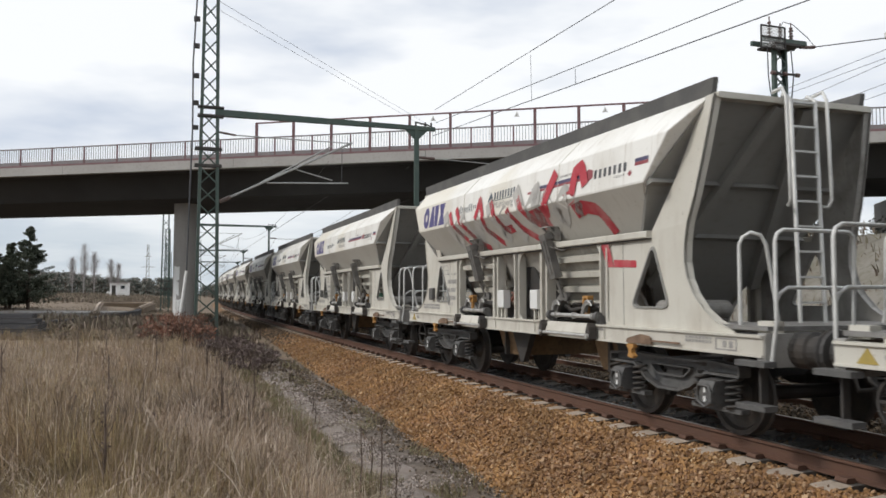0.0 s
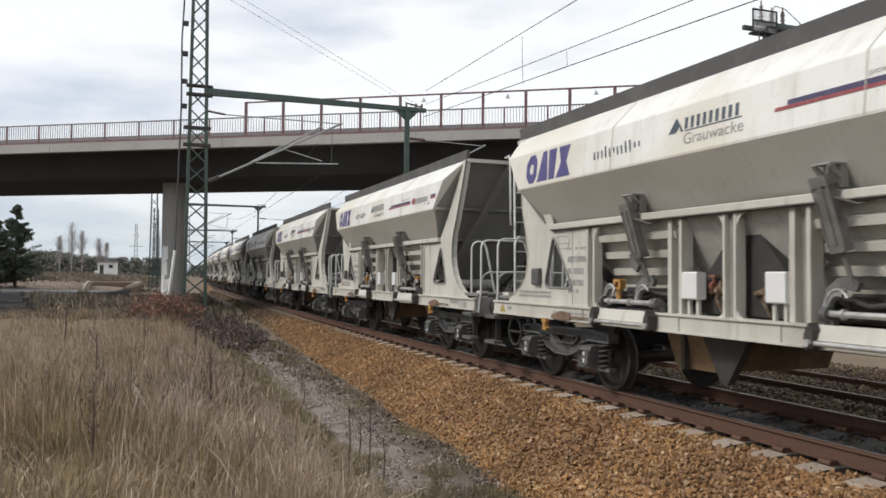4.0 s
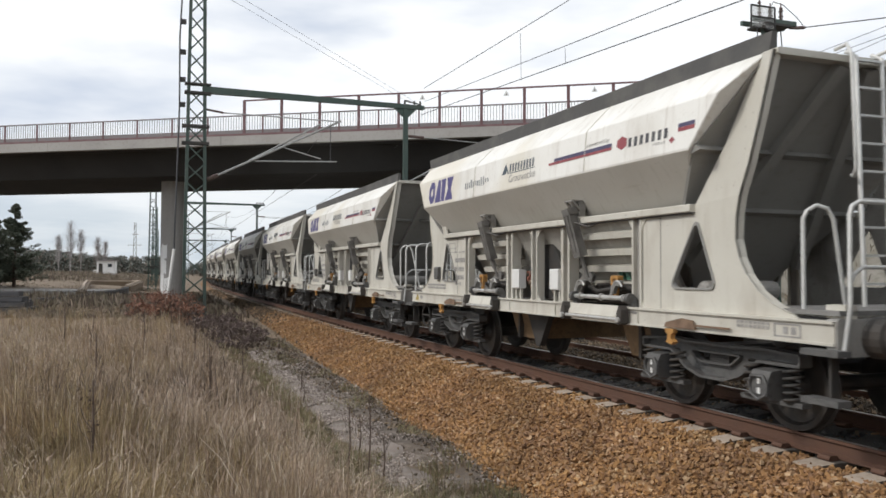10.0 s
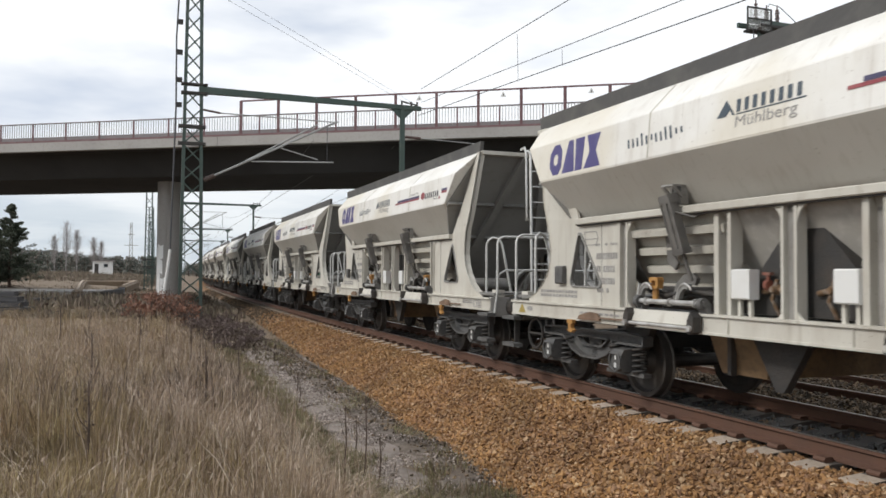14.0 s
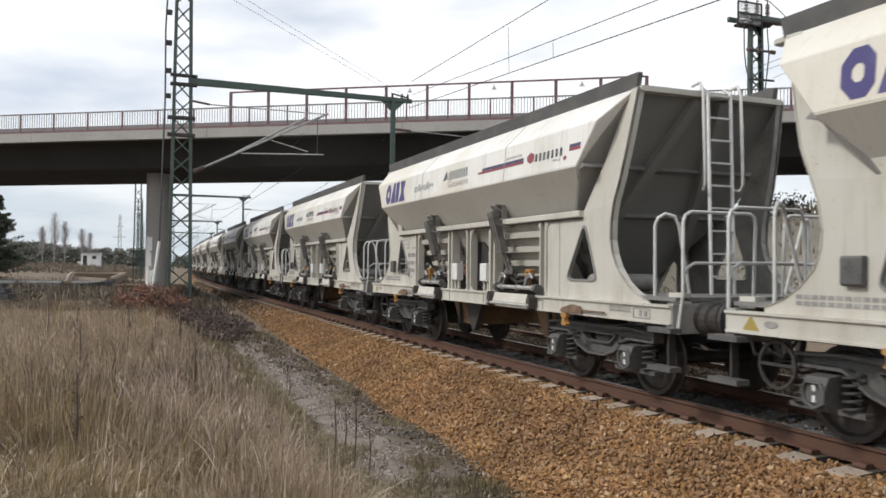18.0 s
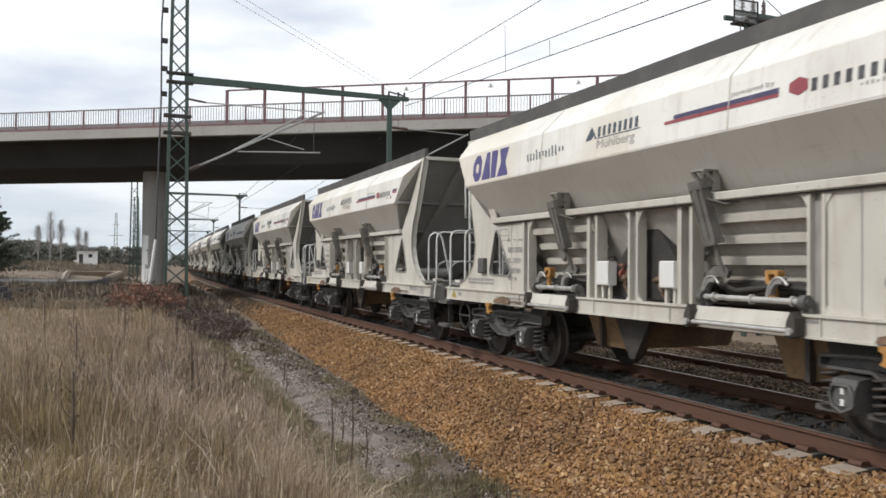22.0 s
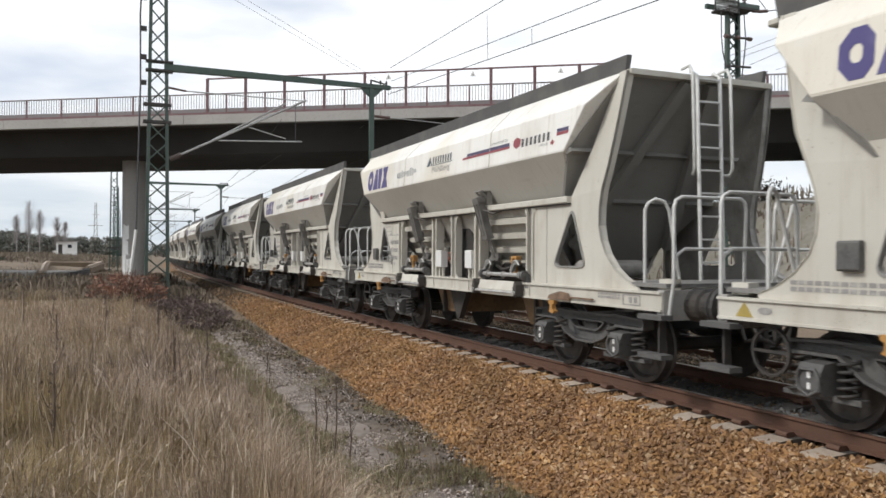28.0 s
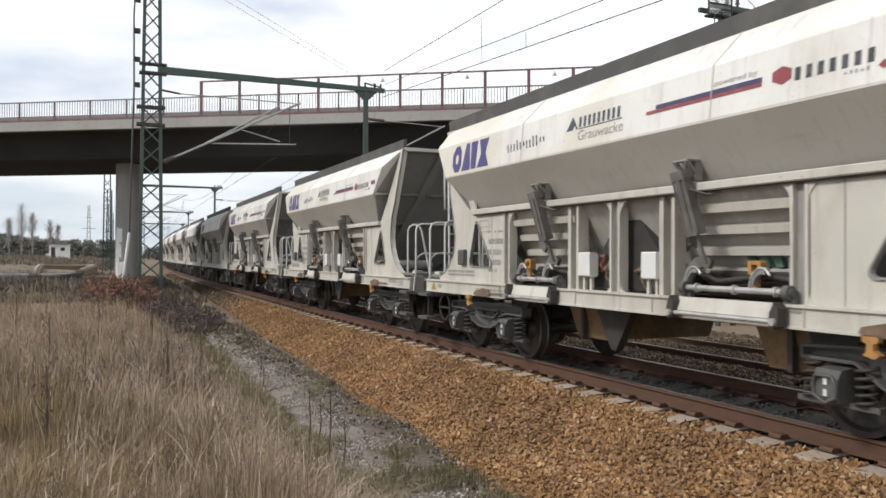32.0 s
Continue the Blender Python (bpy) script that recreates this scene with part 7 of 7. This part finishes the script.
for k, (x, y, h) in enumerate(((-9.5, 28.2, 1.2), (-9.2, 27.8, 1.25), (-8.8, 27.6, 1.0), (-8.9, 26.6, 1.0), (-9.3, 27.0, 1.0), (-8.3, 26.2, 0.8), (-9.4, 26.2, 0.9), (-9.3, 25.2, 0.75))):
    build_bush(x, y, h, RED_LEAF, "rust-red withered bramble bush at the mast's foot", 40 + k)
for k, (s, u, h) in enumerate(((17.0, -4.5, 0.55), (18.0, -4.0, 0.65), (18.9, -4.7, 0.75), (19.6, -3.7, 0.6), (20.4, -4.3, 0.75), (21.2, -5.0, 0.8), (21.8, -3.8, 0.65), (22.7, -4.5, 0.8), (23.6, -5.2, 0.85), (23.9, -3.9, 0.65), (24.8, -4.5, 0.75), (25.8, -5.0, 0.8), (26.6, -4.1, 0.7), (17.8, -5.2, 0.6), (19.8, -5.4, 0.75), (16.4, -5.0, 0.45), (22.4, -5.6, 0.85), (24.6, -5.8, 0.9))):
    p = at(s, u, 0)
    build_bush(p.x, p.y, h * 0.85, SCRUB, "dark leafless scrub beside the ballast", 60 + k, 30)


def build_weed(s, u, h, seed):
    rng = random.Random(seed)
    p = at(s, u, 0)
    w = thing("dead_weed", pose(p.x, p.y, lumpy(p.x, p.y)), "dark dead weed stalk standing in the sand", "weed", "dead weeds in the sand")
    part("stem", Geo().tube([(0, 0, -0.03), (0.02, 0.01, h * 0.5), (0.0, 0.03, h)], 0.013, 5, 0.006), TWIG, w)
    g = Geo()
    for k in range(7):
        z = h * rng.uniform(0.35, 0.95)
        a = rng.uniform(0, 6.28)
        g.tube([(0.01, 0.01, z), (0.06 * math.cos(a), 0.06 * math.sin(a), z + 0.08), (0.09 * math.cos(a), 0.09 * math.sin(a), z + 0.17)], 0.003, 4)
    leaf_cloud(g, rng, [((0, 0.02, h * 0.85), 0.09), ((0.02, 0, h * 0.6), 0.07)], 14, 0.014, 1.3)
    part("twig_tuft", g, TWIG, w)


for k, (s, u, h) in enumerate(((3.4, -4.5, 0.98), (3.5, -4.72, 0.8), (3.3, -4.35, 0.5), (4.4, -4.35, 0.55), (8.5, -4.3, 0.4), (9.8, -4.1, 0.4), (3.9, -6.3, 0.7), (7.5, -5.5, 0.7), (5.5, -7.6, 0.8), (0.6, -7.4, 0.75), (9.5, -7.0, 0.9), (12, -8.5, 0.9), (6.5, -9.0, 0.9), (14, -6.4, 0.9), (3.0, -8.6, 0.8), (10.5, -9.8, 1.0), (16.5, -8.2, 1.0), (8.2, -6.2, 0.8))):
    build_weed(s, u, h, 80 + k)


def build_pine(x, y, z, h, seed):
    rng = random.Random(seed)
    t = thing("pine_tree", pose(x, y, z), "dark green bushy pine tree at the field's edge", "tree", "pines at the field's edge")
    part("trunk", Geo().tube([(0, 0, -0.3), (0.05, 0, h * 0.5), (0, 0, h * 0.97)], 0.13, 7, 0.02), TWIG, t)
    br, heart, radii = Geo(), [], []
    for k in range(150):
        f = rng.random() ** 1.25 * 0.95 + 0.02
        a = rng.uniform(0, 6.28)
        reach = (1 - f) * h * 0.36 * rng.uniform(0.45, 1.12) + 0.12
        zz = f * h
        tip = Vector((reach * math.cos(a), reach * math.sin(a), zz + reach * rng.uniform(0.1, 0.45)))
        br.tube([(0, 0, zz), tip * 0.6 + Vector((0, 0, zz * 0.4)), tip], 0.025, 4, 0.006)
        cs = [(Vector((0, 0, zz)).lerp(tip, q), (0.11 + 0.11 * rng.random()) * (1.35 - 0.6 * f)) for q in (0.35, 0.55, 0.75, 0.9, 1.03)]
        for c, rad in cs:
            heart.append(c)
            radii.append(rad)
    part("limb_whorl", br, TWIG, t)
    part("crown", leaf_array("crown", heart, radii, 40, 0.06, PINE_LEAF, seed, 0.8), None, t)


for k, (x, y, z, h) in enumerate(((-32.0, 60, 0.6, 6.1), (-33.7, 60.6, 0.6, 4.9), (-35.6, 61, 0.6, 5.6), (-33.0, 58.8, 0.6, 3.3), (-37.5, 60, 0.6, 5.0))):
    build_pine(x, y, z, h, 100 + k)


def build_bare_tree(x, y, z, h, seed):
    rng = random.Random(seed)
    t = thing("bare_tree", pose(x, y, z), "slender leafless grey-brown tree in the distance", "tree", "bare trees in the distance")
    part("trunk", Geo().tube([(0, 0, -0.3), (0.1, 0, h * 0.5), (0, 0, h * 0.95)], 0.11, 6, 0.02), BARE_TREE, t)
    g = Geo()
    for k in range(150):
        f = rng.uniform(0.22, 0.95)
        a = rng.uniform(0, 6.28)
        reach = h * 0.16 * min(1.0, (f - 0.1) * 2.5) * (1.08 - f) * rng.uniform(0.7, 1.3) + 0.25
        d = Vector((math.cos(a) * 0.4, math.sin(a) * 0.4, 1)).normalized()
        twigs(g, rng, Vector((0, 0, f * h * 0.9)), d, reach * 1.8, 0.016, 1)
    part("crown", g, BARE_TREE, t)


for k, (x, y, z, h) in enumerate(((-74.2, 160, 1, 11.5), (-76.5, 160, 1, 8.3), (-73.0, 162, 1, 9.6), (-68.7, 160, 1, 7.9), (-67.2, 160, 1, 6.9))):
    build_bare_tree(x, y, z, h, 130 + k)


def build_far_woods():
    rng = random.Random(9)
    for name, row in (("far_woods", [(-210 + 0.42 * k + rng.gauss(0, 1), 200 + rng.uniform(0, 26), 0.8, 4.2 + min(4.0, max(0.0, 0.08 * (-86 + 210 - 0.42 * k))) + 0.7 * noise.noise((k * 0.05, 2.0, 0)) + rng.uniform(-0.4, 0.4)) for k in range(330)]),
                      ("far_woods", [(*at(-18 + 1.05 * k + rng.gauss(0, 0.6), 19 + rng.uniform(0, 5), 3.7), rng.uniform(0.3, 1.2)) for k in range(95)]),
                      ("far_woods", [(-112 + 0.75 * k + rng.gauss(0, 1), 262 + rng.uniform(0, 40), 0.5, 3.6 + 1.2 * noise.noise((k * 0.06, 7.0, 0)) + rng.uniform(-0.6, 0.6)) for k in range(200)])):
        g, heart = Geo(), []
        for x, y, z, h in row:
            for k in range(30):
                f = rng.random() ** 0.8
                w = h * 0.17 * (1.05 - f) + 0.35
                heart.append((x + rng.gauss(0, w), y + rng.gauss(0, w), z + h * f))
            g.beam((x, y, z - 0.5), (x, y, z + h * 0.9), 0.2, 0.2)
        near = row[0][1] < 90
        tagged(part(name, leaf_array(name, heart, [0.7] * len(heart), 12, 0.09 if near else 0.3, FAR_WOOD, 5), None), "distant dull green wood along the horizon", "woods", "", "stuff")
        tagged(part("far_trunks", g, TWIG), "trunks of the distant wood", "woods", "", "stuff")
    # low brown brush in the middle distance
    spots, heights = [], []
    for k in range(12500):
        if k % 4:
            y = 27 + 150 * rng.random() ** 1.6
            x = -y * rng.uniform(0.22, 0.64)
            s, u = plan(x, y)
        else:
            # the strip between the pier and the ballast
            s, u = 12 + 60 * rng.random() ** 1.5, rng.uniform(-8.5, -3.3)
            if s < 25 and u < -4.5:
                continue
            p = at(s, u, 0)
            x, y = p.x, p.y
        if (k % 4 and u > -7):
            continue
        tall = max(0.15, 0.42 + 0.6 * noise.noise((x * 0.08, y * 0.08, 3.0))) * (0.4 if y < 34 else 0.2 if -38 < x < -17 and 44 < y < 82 else 1.0)
        for j in range(6):
            xx, yy = x + rng.gauss(0, 0.4), y + rng.gauss(0, 0.4)
            spots.append((xx, yy, lumpy(xx, yy) - 0.05))
            heights.append(tall * rng.uniform(0.5, 1.4))
    # weeds on the far side of the tracks
    for k in range(2600):
        s, u = rng.uniform(-22, 40), 10.5 + 7.5 * rng.random()
        p = at(s, u, 0)
        for j in range(4):
            xx, yy = p.x + rng.gauss(0, 0.25), p.y + rng.gauss(0, 0.25)
            spots.append((xx, yy, -0.36 + max(0.0, u - 11.5) * 0.68))
            heights.append(rng.uniform(0.15, 0.55))
    blades("field_brush", spots, heights, FIELD_BRUSH, "low reddish brown withered brush on the field", "brush", 1.0, 0.035)


FIELD_BRUSH = island_shade("field_brush", [(0.0, (0.085, 0.062, 0.05)), (0.4, (0.15, 0.115, 0.088)), (0.7, (0.16, 0.145, 0.098)), (1.0, (0.26, 0.205, 0.16))], 0.9)
build_far_woods()


# ---- far things on the field ----
def build_hut():
    h = thing("white_hut", pose(-58.5, 140, 1.0, 0, 0, 14), "small white plastered hut with flat roof on the field", "hut")
    part("wall", cut_plate(Geo(), [(-1.45, 0), (1.45, 0), (1.45, 2.45), (-1.45, 2.45)], [[(0.3, 1.35), (1.0, 1.35), (1.0, 1.95), (0.3, 1.95)], [(-1.15, 0.05), (-0.5, 0.05), (-0.5, 1.95), (-1.15, 1.95)]], -1.2, -1.05), PLASTER, h)
    for b in ((-1.45, -1.3, -1.05, 1.2), (1.3, 1.45, -1.05, 1.2), (-1.45, 1.45, 1.2, 1.35)):
        part("wall", Geo().box(b[0], b[1], b[2], b[3], 0, 2.45), PLASTER, h)
    part("roof", Geo().box(-1.7, 1.7, -1.5, 1.6, 2.45, 2.6), RAIL_GREY, h, "flat grey roof")
    w = part("window", cut_plate(Geo(), [(0.3, 1.35), (1.0, 1.35), (1.0, 1.95), (0.3, 1.95)], [[(0.36, 1.41), (0.94, 1.41), (0.94, 1.89), (0.36, 1.89)]], -1.19, -1.1), RAIL_GREY, h)
    part("pane", Geo().box(0.36, 0.94, -1.15, -1.13, 1.41, 1.89), DARK_GLASS, w)
    part("door", Geo().box(-1.15, -0.5, -1.16, -1.1, 0.05, 1.95), DARK_STEEL, h, "dark door")
    part("annex", Geo().box(-2.0, -1.45, -1.0, 0.5, 0, 0.9), PLASTER, h)


build_hut()
g = Geo()
g.slab([(-31, 49.5), (-21.6, 49.5), (-22.4, 55.5), (-31, 56)], -0.3, 0.37)
tagged(part("pavement", g, CONCRETE), "worn grey concrete yard on the field", "pavement", "", "structure")
kb = thing("kerb", pose(0, 0, 0), "pale curved concrete kerb round the yard", "kerb")
bend = [(-21.8, 48.5), (-24.6, 55.0), (-28.3, 63.5)] + rounded([(-28.3, 63.5), (-34.0, 77.0), (-30.2, 80.5), (-23.6, 60.0)], 5.0, 5)[6:18] + [(-23.6, 60.0)]
for (x0, y0), (x1, y1) in zip(bend, bend[1:]):
    p, q = [Vector((x, y, max(ground_height(x, y), 0.3) + 0.14 + 0.24 * smooth(52, 70, y))) for x, y in ((x0, y0), (x1, y1))]
    part("kerb_stone", Geo().beam(p, q, 0.16, 0.13), SLEEPER, kb)
    part("kerb_bank", Geo().beam(p - Vector((0, 0, 0.34)), q - Vector((0, 0, 0.34)), 0.6, 0.54), GRASS_GROUND, kb, "soil bank under the kerb")
st = thing("sleeper_stack", pose(-16.9, 30.5, 0.0, 0, 0, 12), "stack of old dark wooden sleepers at the field's edge", "sleeper stack")
for k in range(4):
    for j in range(5 - k):
        part("old_sleeper", Geo().box(-1.6 + 0.1 * k, 1.3 - 0.15 * k, -0.8 + 0.32 * j + 0.16 * k, -0.54 + 0.32 * j + 0.16 * k, 0.05 + 0.2 * k, 0.22 + 0.2 * k), OLD_WOOD, st)
st = thing("slab_row", pose(0, 0, 0), "curved low row of dark old kerb slabs in the grass", "kerb")
for k in range(24):
    f, h = k / 24, (k + 0.92) / 24
    p, q = [Vector((-18.1 - 0.3 * e - 4.4 * e * e, 34 + 24 * e, 0.16 + 0.12 * e + 0.02 * (k % 3))) for e in (f, h)]
    part("slab", Geo().beam(p, q, 0.35, 0.34), OLD_WOOD, st)
py = thing("transmission_tower", pose(-115, 300, 0.5), "distant thin lattice transmission tower", "tower")
for sx in (-1, 1):
    part("leg", Geo().beam((sx * 0.75, 0, 0), (sx * 0.3, 0, 19.5), 0.2, 0.2), PALE_STEEL, py)
for k in range(9):
    w0, w1 = 0.75 - 0.45 * k / 9, 0.75 - 0.45 * (k + 1) / 9
    part("brace", Geo().beam((-w0, 0, 2.1 * k), (w1, 0, 2.1 * k + 2.1), 0.12, 0.12), PALE_STEEL, py)
for z, w in ((11.0, 2.6), (15, 1.2)):
    part("cross_arm", Geo().beam((-w, 0, z), (w, 0, z), 0.2, 0.2), PALE_STEEL, py)

# ---- what moves ----
# where the mark of wagon 0 stands along the track, by seconds
RUN = ((0, 103.3), (3, 80.38), (8, 42.23), (13, 4.21), (18, -33.65), (23, -71.37), (28, -109.11), (31.2, -133.16), (32, -139.18))
MARK = 2.4


def run_at(t):
    for (t0, s0), (t1, s1) in zip(RUN, RUN[1:]):
        if t <= t1:
            return s0 + (s1 - s0) * (t - t0) / (t1 - t0)
    return RUN[-1][1]


def motions():
    for i, w in wagons:
        rows = []
        for t, s in RUN:
            a = s - MARK + PITCH * i
            p, q = at(a + 1.93, 0, 0), at(a + LONG - 1.93, 0, 0)
            turn = math.atan2(q.y - p.y, q.x - p.x)
            start = p - (q - p).normalized() * 1.93
            rows.append((t, pose(start.x, start.y, 0, 0, 0, math.degrees(turn))))
        walk(w, rows)
    # the wheels roll: their rims go as fast as the train
    times = [k / 15 for k in range(481)]
    turns = [math.degrees((RUN[0][1] - run_at(t)) / 0.46) for t in times]
    for i, w in wagons:
        if i > 13:
            continue
        for b in w.children:
            for c in b.children:
                if c.name.startswith("wheelset"):
                    x = c.location.x
                    walk(c, [(t, pose(x, 0, 0.46, 0, -a, 0)) for t, a in zip(times, turns)])


motions()
